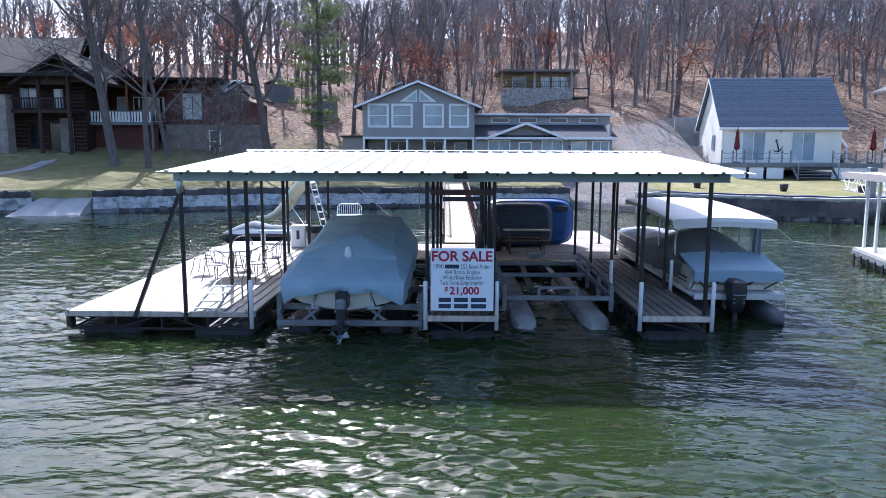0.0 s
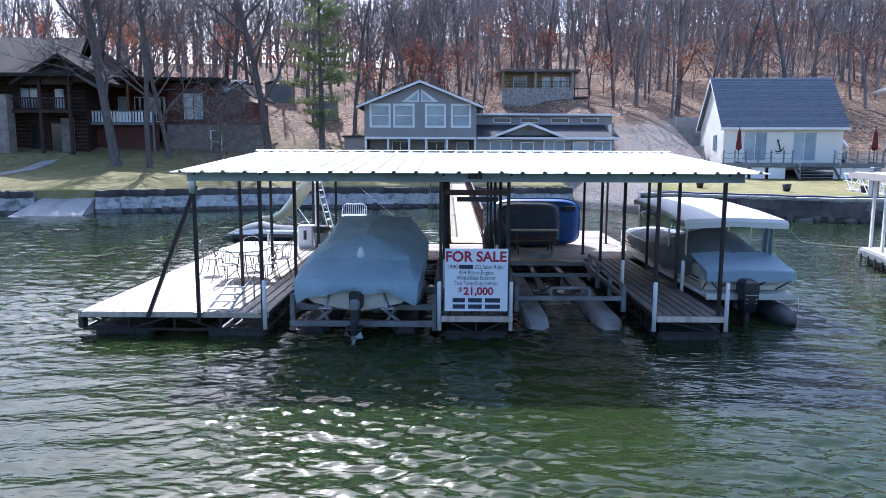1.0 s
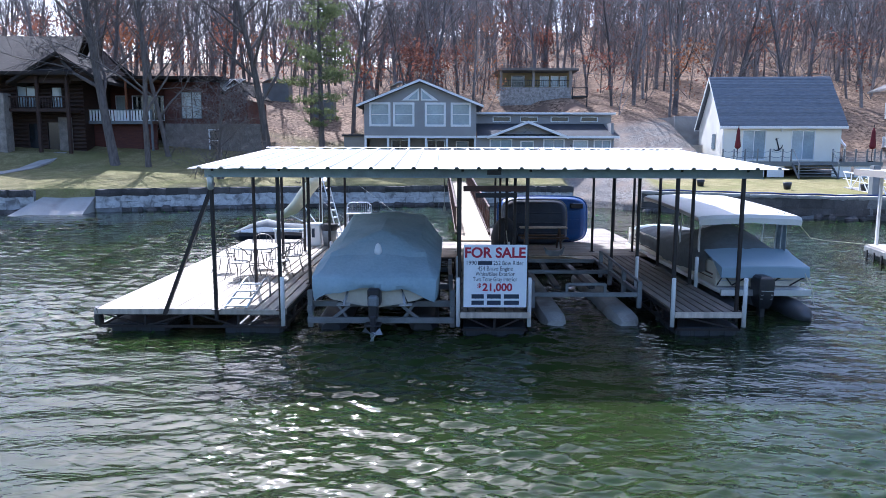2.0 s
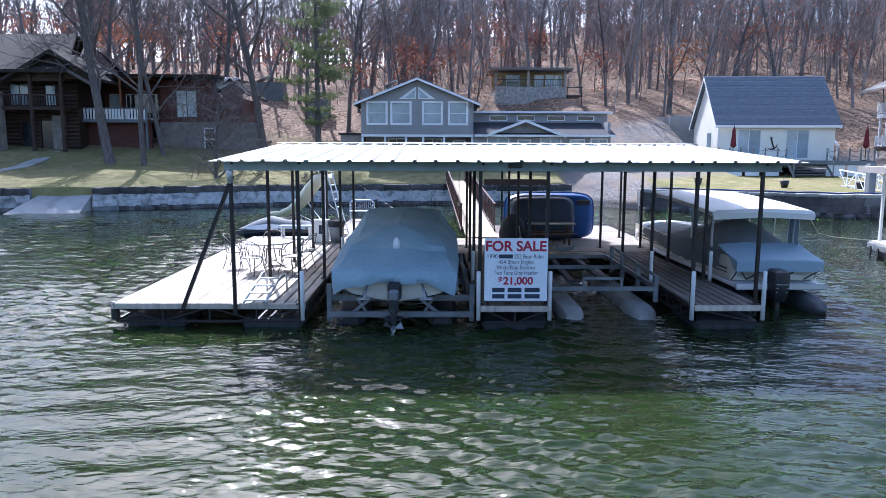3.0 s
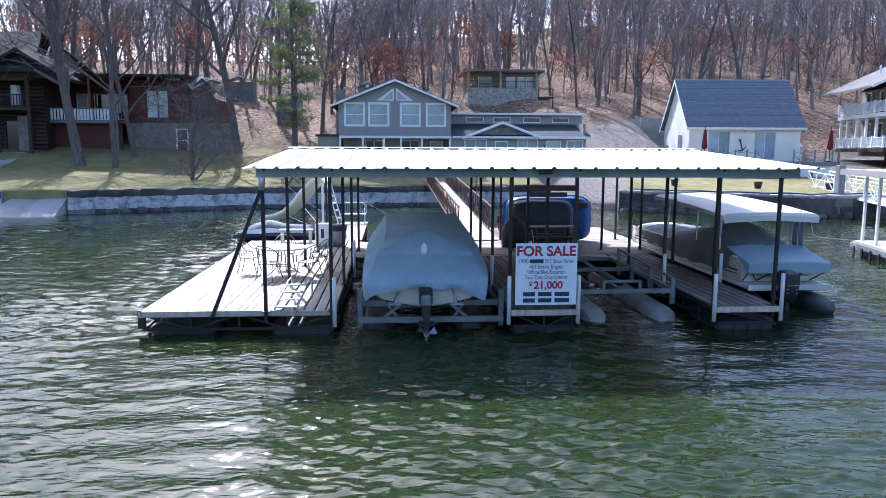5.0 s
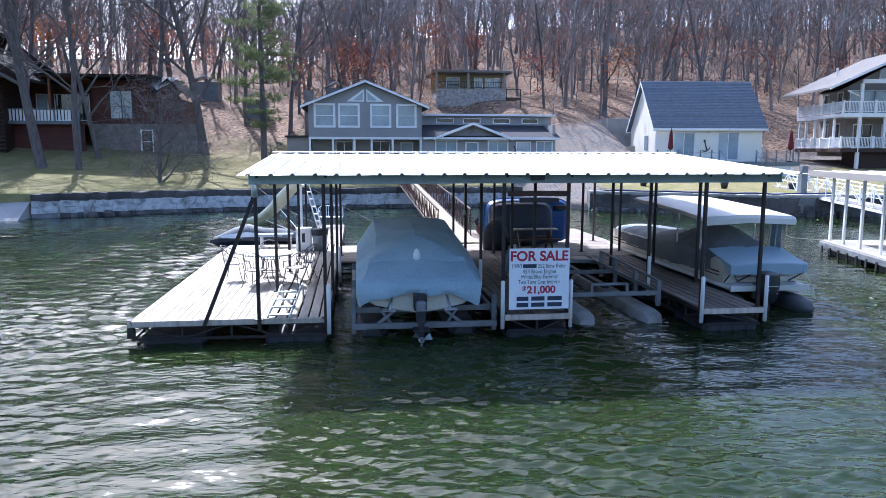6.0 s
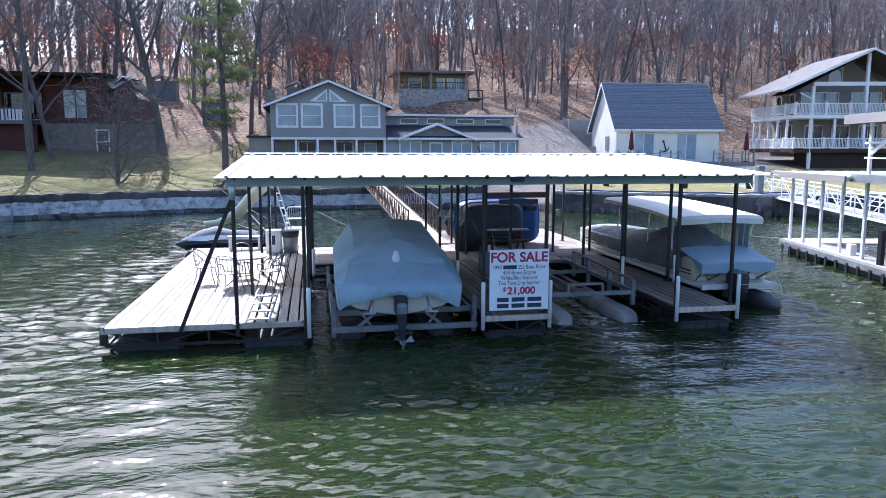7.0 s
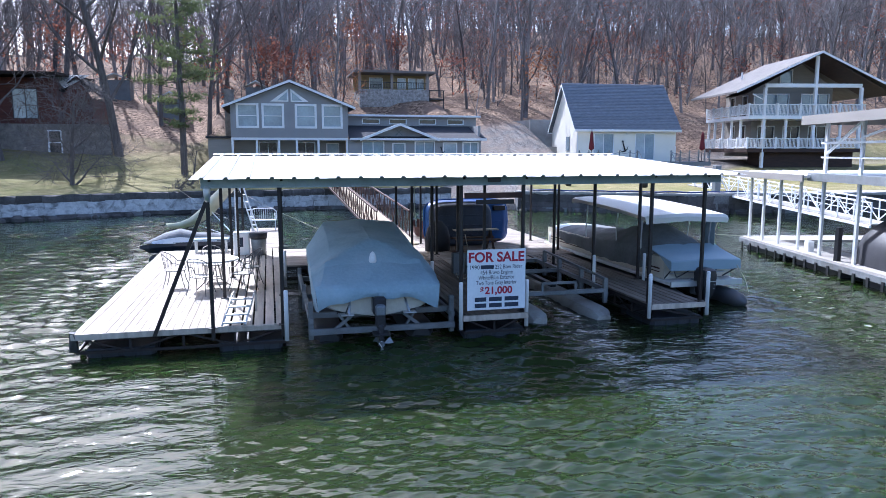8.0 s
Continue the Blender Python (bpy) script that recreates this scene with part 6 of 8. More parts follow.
def anchor(parent, x, y, z, s, material):
    g = Geo().tube([(x - 0.25 * s, y, z + 0.6 * s), (x + 0.12 * s, y, z - 0.5 * s)], 0.07 * s, 6)
    g.tube([(x - 0.48 * s, y, z - 0.52 * s), (x - 0.25 * s, y, z - 0.66 * s), (x + 0.12 * s, y, z - 0.6 * s), (x + 0.42 * s, y, z - 0.36 * s), (x + 0.52 * s, y, z - 0.05 * s)], [0.03 * s, 0.06 * s, 0.09 * s, 0.06 * s, 0.02 * s], 6)
    g.tube([(x - 0.36 * s, y, z + 0.42 * s), (x - 0.02 * s, y, z + 0.56 * s)], 0.04 * s, 6)
    part("anchor_ornament", g, material, parent, "dark wall-hung anchor", True)


anchor(gh, 8.85, 40.95, 3.9, 0.42, "dark")

# cream cottage with a steep blue-grey roof; built at its front corner, then turned
ct = thing("cottage", "cream cottage with steep blue-grey shingle roof and anchor ornament", "house")
CD = [(1.75, 3.6, 0.15, 2.3), (5.85, 7.7, 0.15, 2.3)]
fw = part("front_wall", wall_x(Geo(), 0, 9.9, 0, 0.2, -0.6, 2.72, CD), "cream", ct)
laps(fw, "cream", 0, 9.9, 0, 0.0, 2.7, 0.2, CD)
for x in (0.0, 9.7):
    g = Geo().box(x, x + 0.2, 0.2, 7.6, -0.6, 2.7)
    g.loft([[(q, 0.2, 2.7), (q, 7.6, 2.7), (q, 3.9, 6.5)] for q in (x, x + 0.2)])
    part("gable_wall", g, "cream", ct)
part("back_wall", Geo().box(0.2, 9.7, 7.4, 7.6, -0.6, 2.7), "cream", ct)
for h in CD:
    m = (h[0] + h[1]) / 2
    w = window(ct, *h, 0.0, "glasspale", 0.07, "white", (m,), None, "sliding_door")
    part("open_leaf", Geo().box(m + 0.04, h[1] - 0.04, 0.03, 0.045, h[2] + 0.06, h[3] - 0.06), "glass", w)
ridge_x_roof(ct, -0.35, 10.25, -0.45, 2.68, 3.9, 6.75, 8.05, 2.68, 0.16, "shingle", "white", 30)
for x in (-0.37, 10.2):
    part("rake_board", Geo().loft([[(x, -0.45, 2.66), (x, 3.9, 6.73), (x, 3.9, 6.5), (x, -0.45, 2.42)], [(x + 0.05, -0.45, 2.66), (x + 0.05, 3.9, 6.73), (x + 0.05, 3.9, 6.5), (x + 0.05, -0.45, 2.42)]]), "white", ct)
    part("rake_board", Geo().loft([[(x, 8.05, 2.66), (x, 3.9, 6.73), (x, 3.9, 6.5), (x, 8.05, 2.42)], [(x + 0.05, 8.05, 2.66), (x + 0.05, 3.9, 6.73), (x + 0.05, 3.9, 6.5), (x + 0.05, 8.05, 2.42)]]), "white", ct)
part("gutter", Geo().box(-0.35, 10.25, -0.56, -0.46, 2.52, 2.66, 0.02), "white", ct)
part("downpipe", Geo().tube([(0.06, -0.06, 2.55), (0.06, -0.06, 0.1)], 0.045, 6), "white", ct)
part("side_window", wall_x(Geo(), -0.06, -0.02, 2.0, 3.0, 0.9, 2.1), "glass", ct)
anchor(ct, 4.7, -0.06, 1.3, 0.75, "dark")
part("lamp", Geo().tube([(4.95, -0.02, 2.35), (4.95, -0.16, 2.35)], 0.09, 8), "white", ct)
ct.matrix_basis = pose(20.85, 42.35, 2.95, 0, 0, -4) @ Matrix.Diagonal((0.905, 0.84, 1, 1))
# its deck
cd = thing("cottage_deck", "grey raised deck with chain rail and white skirting", "deck", group="")
part("floor", Geo().box(-0.9, 11.9, -3.0, -0.05, -0.14, 0.0, 0.01), "greytrim", cd)
part("rim_board", Geo().box(-0.92, 11.92, -3.05, -3.0, -0.32, 0.01, 0.006), "greytrim", cd)
for x0, x1 in ((-0.2, 1.2), (1.45, 2.6), (2.85, 4.2), (8.0, 9.5), (9.75, 11.2)):
    part("skirting_panel", Geo().box(x0, x1, -2.95, -2.9, -1.15, -0.3, 0.006), "white", cd)
for x in [-0.8, 0.1, 1.0, 2.0, 3.0, 4.0, 4.7, 8.0, 8.9, 9.8, 10.7, 11.3, 11.8]:
    part("rail_post", Geo().box(x - 0.05, x + 0.05, -2.98, -2.88, -0.3, 0.95, 0.008), "greytrim", cd)
for a, b in [(-0.8, 0.1), (0.1, 1.0), (1.0, 2.0), (2.0, 3.0), (3.0, 4.0), (4.0, 4.7), (8.0, 8.9), (8.9, 9.8), (9.8, 10.7), (10.7, 11.8)]:
    for z in (0.82, 0.42):
        part("chain", Geo().tube([(a + (b - a) * t, -2.93, z - 0.5 * t * (1 - t)) for t in (0, 0.25, 0.5, 0.75, 1)], 0.018, 5), "greytrim", cd)
for k in range(5):
    part("step", Geo().box(4.85, 7.85, -3.3 - 0.28 * k, -3.02 - 0.28 * k, -0.24 - 0.2 * k, -0.19 - 0.2 * k, 0.006), "greytrim", cd)
for x in (4.8, 7.9):
    part("stair_string", Geo().beam((x, -3.0, -0.2), (x, -4.5, -1.2), 0.05, 0.22), "greytrim", cd)
    part("stair_rail", Geo().beam((x, -3.0, 0.9), (x, -4.4, -0.15), 0.06).beam((x, -4.35, -1.1), (x, -4.35, -0.12), 0.07), "greytrim", cd)
cd.matrix_basis = pose(20.85, 42.35, 2.92, 0, 0, -4) @ Matrix.Diagonal((0.905, 0.9, 1, 1))


def umbrella(x, y, z, label):
    u = thing("closed_umbrella", label, "umbrella", (x, y, z), "patio umbrellas")
    part("pole", Geo().tube([(x, y, z), (x, y, z + 2.75)], 0.03, 6), "dark", u)
    part("canopy", Geo().tube([(x, y, z + 0.95), (x, y, z + 1.1), (x, y, z + 1.7), (x, y, z + 2.3), (x, y, z + 2.55)], [0.10, 0.24, 0.17, 0.12, 0.02], 8), "wine", u)
    part("base", Geo().disc((x, y), 0.28, z, z + 0.08, 12), "dark", u)


umbrella(21.2, 40.2, 2.92, "closed wine-red umbrella on the cottage deck")
umbrella(31.0, 39.6, 2.92, "closed wine-red umbrella on the cottage deck")

# two-storey house with white balconies
rh = thing("balcony_house", "taupe two-storey house with white balconies under a gable roof", "house", (42, 47, 2.3))
X0, X1, XP = 36.7, 46.0, 41.55
UPW = [(37.5, 40.9, 7.0, 8.95), (42.3, 45.0, 7.0, 8.95), (40.0, 41.1, 10.0, 11.1)]
g = wall_x(Geo(), X0 + 0.6, X1 - 0.6, 42.4, 42.6, 6.9, 9.6, UPW[:2])
part("upper_wall", g, "taupe", rh)
LW2 = [(38.0, 39.6, 4.2, 6.1), (40.6, 42.2, 4.2, 6.1), (43.2, 44.9, 4.2, 6.1)]
part("lower_wall", wall_x(Geo(), X0 + 0.6, X1 - 0.6, 42.4, 42.6, 3.6, 6.9, LW2), "taupe", rh)
for i, h in enumerate(UPW):
    window(rh, *h, 42.4 if i < 2 else 42.37, "glass", 0.1, "white", () if i == 2 else ((h[0] * 2 + h[1]) / 3, (h[0] + 2 * h[1]) / 3))
for h in LW2:
    window(rh, *h, 42.4, "glassdark", 0.08, "white", ((h[0] + h[1]) / 2,))
SW = [(43.4, 44.3, 7.0, 8.9), (46.0, 46.8, 7.4, 8.9), (43.6, 44.4, 4.2, 6.2), (45.8, 46.6, 4.2, 6.2)]
g = Geo()
ys, zs = sorted({42.6, 48.0, *[q for h in SW for q in h[:2]]}), sorted({3.4, 9.6, *[q for h in SW for q in h[2:]]})
for a, b in zip(ys, ys[1:]):
    for c, d in zip(zs, zs[1:]):
        if not any(h[0] <= (a + b) / 2 <= h[1] and h[2] <= (c + d) / 2 <= h[3] for h in SW):
            g.box(X0 + 0.6, X0 + 0.8, a, b, c, d)
part("side_wall", g, "taupe", rh)
for h in SW:
    w = part("window", Geo().box(X0 + 0.55, X0 + 0.65, h[0] - 0.1, h[0], h[2] - 0.1, h[3] + 0.1).box(X0 + 0.55, X0 + 0.65, h[1], h[1] + 0.1, h[2] - 0.1, h[3] + 0.1).box(X0 + 0.55, X0 + 0.65, h[0], h[1], h[3], h[3] + 0.1).box(X0 + 0.55, X0 + 0.65, h[0], h[1], h[2] - 0.1, h[2]), "white", rh)
    part("pane", Geo().box(X0 + 0.66, X0 + 0.68, h[0], h[1], h[2], h[3]), "glassdark", w)
part("far_wall", Geo().box(X1 - 0.8, X1 - 0.6, 42.6, 48, 3.4, 9.6).box(X0 + 0.8, X1 - 0.8, 47.8, 48, 3.4, 9.8), "taupe", rh)
part("gable_wall", Geo().loft([[(X0 + 0.6, y, 9.6), (X1 - 0.6, y, 9.6), (XP, y, 12.0)] for y in (42.45, 42.55)]), "taupe", rh)
gable_roof(rh, 33.6, 49.5, 38.3, 48.4, 8.95, XP, 12.3, 0.16, "tanroof", "roof", "white")
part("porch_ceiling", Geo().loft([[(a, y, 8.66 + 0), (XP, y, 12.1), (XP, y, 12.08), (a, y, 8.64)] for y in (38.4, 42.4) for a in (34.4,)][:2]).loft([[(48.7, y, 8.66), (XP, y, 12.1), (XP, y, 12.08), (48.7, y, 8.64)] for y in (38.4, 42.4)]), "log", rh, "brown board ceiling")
part("tie_beam", Geo().box(X0, X1, 38.95, 39.15, 9.30, 9.62, 0.01), "rail", rh)
for x in (X0, XP, X1):
    zt = 9.3 if x != XP else 11.95
    part("tall_column", Geo().box(x - 0.13, x + 0.13, 38.92, 39.18, 2.4 if x == X0 else 4.0, zt, 0.01), "rail", rh)
for x in (38.9, 44.2):
    part("porch_column", Geo().box(x - 0.1, x + 0.1, 39.0, 39.2, 4.0, 6.6, 0.01), "rail", rh)
for y in (40.6, 42.4, 44.2, 46.0, 47.4):
    part("porch_column", Geo().box(X0 - 1.45, X0 - 1.25, y, y + 0.2, 3.9 if y < 47 else 3.2, 6.6, 0.01), "rail", rh)


def balcony(z, rail_z):
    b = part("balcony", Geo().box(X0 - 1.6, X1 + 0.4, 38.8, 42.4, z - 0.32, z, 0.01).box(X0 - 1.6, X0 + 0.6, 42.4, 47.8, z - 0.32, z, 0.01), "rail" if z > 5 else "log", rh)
    g = Geo().box(X0 - 1.6, X1 + 0.4, 38.84, 38.92, rail_z - 0.07, rail_z).box(X0 - 1.6, X1 + 0.4, 38.84, 38.92, z + 0.08, z + 0.14)
    g.box(X0 - 1.6, X0 - 1.52, 38.84, 47.8, rail_z - 0.07, rail_z).box(X0 - 1.6, X0 - 1.52, 38.84, 47.8, z + 0.08, z + 0.14)
    x = X0 - 1.5
    while x < X1 + 0.4:
        g.box(x - 0.018, x + 0.018, 38.86, 38.90, z + 0.1, rail_z - 0.03)
        x += 0.13
    y = 39.0
    while y < 47.8:
        g.box(X0 - 1.58, X0 - 1.54, y - 0.018, y + 0.018, z + 0.1, rail_z - 0.03)
        y += 0.16
    part("railing", g, "rail", b)
    for x in (X0 - 1.56, X0 + 1.2, X0 + 3.4, XP, X0 + 7.2, X1):
        part("newel", Geo().box(x - 0.08, x + 0.08, 38.80, 38.96, z, rail_z + 0.1, 0.01), "rail", b)
    for y in (40.8, 42.6, 44.4, 46.2, 47.7):
        part("newel", Geo().box(X0 - 1.64, X0 - 1.48, y - 0.08, y + 0.08, z, rail_z + 0.1, 0.01), "rail", b)


balcony(6.93, 7.88)
balcony(4.10, 4.98)
# solid dark block added in place of the shaded space below the porch
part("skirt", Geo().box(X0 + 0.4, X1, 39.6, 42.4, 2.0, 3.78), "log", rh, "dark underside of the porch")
part("downpipe", Geo().tube([(35.2, 38.5, 8.7), (X0 - 0.1, 38.9, 8.2), (X0 - 0.1, 38.8, 2.4)], 0.06, 6), "rail", rh)
part("roof_vent", Geo().tube([(37.4, 45, 10.4), (37.4, 45, 11.2)], 0.1, 8), "white", rh)
corner = Matrix.Translation((36.7, 38.9, 0))
rh.matrix_basis = Matrix.Translation((-0.35, 0, 0)) @ corner @ pose(0, 0, 0, 0, 0, -12) @ Matrix.Diagonal((0.885, 1, 0.98, 1)) @ corner.inverted() @ Matrix.Translation(rh.location)
st = thing("hill_stair", "white-railed timber steps up the bank beside the house", "stairs", (33.5, 50, 3))
for k in range(8):
    part("step", Geo().box(32.9, 34.2, 49 + 0.3 * k, 49.35 + 0.3 * k, 3.0 + 0.2 * k, 3.06 + 0.2 * k), "log", st)
for x in (32.85, 34.25):
    part("handrail", Geo().beam((x, 48.9, 4.1), (x, 51.6, 6.0), 0.12, 0.18), "rail", st)
    for y, z in ((49.0, 3.0), (51.4, 4.6)):
        part("newel", Geo().box(x - 0.07, x + 0.07, y - 0.07, y + 0.07, z - 0.5, z + 1.2), "rail", st)

# dark red house with white-panelled balcony
rd = thing("red_house", "dark red timber house with balcony over a stone base", "house", (-25, 49, 4))
RW = [(-22.95, -21.3, 6.30, 8.45)]
rw = part("front_wall", wall_x(Geo(), -24.2, -19.85, 46.9, 47.1, 3.4, 9.3, RW), "redwood", rd)
laps(rw, "redwood", -24.2, -19.85, 46.9, 5.9, 9.3, 0.24, RW)
window(rd, *RW[0], 46.9, "glasspale", 0.05, "dark", (-22.1,), None, "patio_door")
PW = [(-29.0, -28.2, 6.2, 8.2), (-27.6, -25.0, 6.2, 8.2)]
pw = part("porch_wall", wall_x(Geo(), -31.2, -24.2, 48.2, 48.4, 3.4, 9.3, PW), "redwood", rd)
laps(pw, "redwood", -31.2, -24.2, 48.2, 6.2, 9.3, 0.24, PW)
window(rd, *PW[0], 48.2, "glasspale", 0.06, "white", ())
window(rd, *PW[1], 48.2, "glassdark", 0.06, "white", (-26.7, -25.8), None, "patio_door")
part("side_wall", Geo().box(-20.05, -19.85, 47.1, 56, 3.4, 9.3).box(-31.2, -31.0, 48.4, 56, 3.4, 9.3).box(-31, -20.05, 55.8, 56, 3.4, 9.3).box(-24.4, -24.2, 47.1, 48.2, 3.4, 9.3), "redwood", rd)
part("roof", Geo().loft([[(x, 44.6, 9.55), (x, 56.5, 10.1), (x, 56.5, 9.95), (x, 44.6, 9.33)] for x in (-31.0, -19.2)]), "brownroof", rd)
part("soffit", Geo().loft([[(x, 44.7, 9.325), (x, 48.2, 9.29), (x, 48.2, 9.26), (x, 44.7, 9.295)] for x in (-30.9, -24.25)]), "soffit", rd, "orange-brown board soffit over the balcony")
part("roof_post", Geo().box(-26.75, -26.6, 44.75, 44.9, 6.2, 9.32), "soffit", rd)
b = part("balcony", Geo().box(-29.7, -24.4, 44.2, 48.2, 5.75, 5.95), "picnic", rd)
part("edge_board", Geo().box(-29.7, -24.4, 44.15, 44.2, 5.72, 5.97), "greytrim", b)
for x in (-29.6, -28.0, -26.2, -24.5):
    part("balcony_post", Geo().box(x - 0.07, x + 0.07, 44.25, 44.40, ground_z(x, 44.3) - 0.1 if x in (-29.6, -24.5) else 5.95, 6.85), "greytrim", b)
part("top_rail", Geo().box(-29.7, -24.4, 44.22, 44.32, 6.80, 6.88), "greytrim", b)
x = -29.45
while x < -24.6:
    part("rail_slat", Geo().box(x, x + 0.16, 44.26, 44.29, 5.97, 6.80), "rail", b)
    x += 0.25
uw2 = part("under_wall", Geo().box(-29.5, -24.4, 45.0, 45.2, 2.6, 5.75), "redwood", rd)
laps(uw2, "redwood", -29.5, -24.4, 45.0, 2.9, 5.7, 0.22)
part("stone_base", wall_x(Geo(), -24.2, -16.2, 46.3, 46.88, 2.6, 5.85, [(-20.6, -19.6, 3.5, 5.4)]), "fieldstone", rd, "mortared field-stone base")
bw = part("basement_window", wall_x(Geo(), -20.6, -19.6, 46.27, 46.4, 3.5, 5.4, [(-20.5, -19.7, 3.6, 4.4), (-20.5, -19.7, 4.5, 5.3)]), "white", rd)
part("pane", Geo().box(-20.5, -19.7, 46.42, 46.44, 3.55, 5.35), "glassdark", bw)
part("wing_wall", Geo().box(-19.85, -17.6, 47.6, 54, 3.4, 7.9), "redwood", rd)
part("wing_gable", Geo().loft([[(-19.85, y, 7.9), (-17.6, y, 7.9), (-18.6, y, 9.4)] for y in (47.6, 47.8)]), "redwood", rd)
for a, zz in ((-20.3, 9.0), (-17.1, 8.2)):
    part("wing_roof", Geo().loft([[(a, y, zz - 0.9 if a < -18 else zz), (-18.6, y, 9.55), (-18.6, y, 9.43), (a, y, zz - 1.02 if a < -18 else zz - 0.12)] for y in (47.3, 54.4)]), "brownroof", rd)
mr = part("metal_roof", Geo().loft([[(-19.4, y, 8.62), (-20.5, y + 1.2, 9.68), (-17.8, y + 1.2, 9.68), (-19.3, y, 8.58)] for y in (46.9, 47.0)]), "roof", rd, "pale ribbed metal roof")
for k in range(6):
    f = (k + 0.5) / 6
    part("rib", Geo().beam((-20.45 + 2.6 * f, 48.06, 9.70), (-19.9 + 1.1 * f, 47.42, 9.2 - 0.1 * abs(f - 0.4)), 0.05), "galv", mr)

# log house
lg = thing("log_house", "dark brown log house with gabled roof and timber balconies", "house", (-38, 46, 4))
LWN = [(-34.6, -33.2, 7.0, 8.6), (-31.9, -31.1, 7.0, 8.5), (-38.8, -37.0, 7.0, 8.7), (-33.9, -33.0, 3.6, 5.7), (-32.4, -31.5, 3.4, 5.8)]
lw = part("log_wall", wall_x(Geo(), -48, -29.5, 43.5, 43.8, 2.8, 9.4, LWN), "log", lg)
for k in range(22):
    z = 2.95 + 0.3 * k
    lo = -48.0
    for a, c in sorted((h[0], h[1]) for h in LWN if h[2] - 0.1 < z < h[3] + 0.1) + [(-29.4, -29.4)]:
        part("log", Geo().tube([(lo, 43.5, z), (a, 43.5, z)], 0.165, 7), "log", lw)
        lo = c
for i, h in enumerate(LWN):
    window(lg, *h, 43.38, "glasspale" if i < 2 else "glassdark", 0.09, "log", ((h[0] + h[1]) / 2,) if i in (0, 2) else ())
part("end_wall", Geo().box(-29.8, -29.5, 43.8, 54, 2.8, 9.4), "log", lg)
b = part("balcony", Geo().box(-48, -29.7, 41.6, 43.4, 6.55, 6.78), "log", lg)
part("top_rail", Geo().box(-48, -29.7, 41.62, 41.74, 7.62, 7.72), "log", b)
x = -47.8
while x < -29.8:
    part("baluster", Geo().box(x, x + 0.06, 41.65, 41.71, 6.78, 7.62), "log", b)
    x += 0.22
for x in (-29.8, -32.1, -35.4, -38.8, -42.4):
    part("log_post", Geo().tube([(x, 41.7, ground_z(x, 41.7) - 0.2), (x, 41.7, 9.2)], 0.16, 8), "log", lg)
part("stone_pier", Geo().box(-35.9, -34.3, 41.0, 42.0, 1.8, 7.9, 0.03), "fieldstone", lg)
part("stone_pier", Geo().box(-31.4, -30.4, 43.1, 43.33, 2.4, 6.2, 0.03), "fieldstone", lg)
for ya, za in ((40.9, 9.5), (56, 9.5)):
    part("roof", Geo().loft([[(x, ya, za), (xr, 48.4, 13.2), (xr, 48.4, 12.95), (x, ya, za - 0.25)] for x, xr in ((-50, -50), (-28.9, -31.6))]), "logroof", lg)
part("end_gable", Geo().loft([[(x, 43.5, 9.4), (x, 54, 9.4), (x - 1.0, 48.4, 12.6)] for x in (-29.8, -29.6)]), "log", lg)
for a, za in ((-34.0, 8.75), (-26.9, 8.9)):
    part("front_roof", Geo().loft([[(a, y, za), (-30.1, y, 11.0), (-30.1, y, 10.78), (a, y, za - 0.22)] for y in (41.0, 47.5)]), "logroof", lg)
part("front_gable", Geo().loft([[(-33.4, y, 8.85), (-27.6, y, 8.9), (-30.1, y, 10.75)] for y in (41.8, 42.0)]), "log", lg)
part("gable_beam", Geo().box(-33.6, -29.5, 41.72, 41.8, 8.7, 8.95), "log", lg)

# cabin up the hill
sc = thing("hill_cabin", "small flat-roofed cabin on a stone base up the hill", "house", (8.6, 63, 8.4))
part("stone_base", Geo().box(4.9, 12.2, 60.6, 66, 7.8, 10.15), "cobble", sc, "rounded stone base")
CW = [(6.2, 7.5, 10.25, 11.4), (9.2, 10.0, 10.4, 11.4), (10.35, 11.1, 10.4, 11.4), (11.3, 11.9, 10.3, 11.4)]
part("upper_wall", wall_x(Geo(), 4.9, 12.2, 62.2, 62.4, 10.15, 11.75, CW), "sidingyellow", sc)
for i, h in enumerate(CW):
    window(sc, *h, 62.2, "glassdark" if i == 0 else "glasspale", 0.07)
part("back", Geo().box(4.9, 12.2, 62.5, 66, 10.15, 11.75), "sidingyellow", sc)
part("roof", Geo().box(4.3, 12.8, 60.0, 66.6, 11.78, 12.02, 0.02), "tanroof", sc)
for x in (4.95, 8.3, 12.1):
    part("porch_post", Geo().box(x - 0.13, x + 0.13, 60.7, 60.96, 10.15, 11.78), "taupe", sc)
part("porch_rail", Geo().box(4.9, 12.2, 60.75, 60.8, 10.85, 10.92).box(4.9, 12.2, 60.75, 60.8, 10.3, 10.34), "dark", sc)
g = Geo()
for k in range(40):
    g.box(5.0 + k * 0.18, 5.03 + k * 0.18, 60.76, 60.79, 10.3, 10.9)
part("porch_baluster", g, "dark", sc)
part("side_deck", Geo().box(12.3, 14.0, 61, 64, 9.2, 9.35).box(12.35, 12.45, 61, 61.1, 8.2, 10.2).box(13.85, 13.95, 61, 61.1, 8.2, 10.2).box(12.3, 14, 61, 61.08, 10.1, 10.2), "dark", sc)

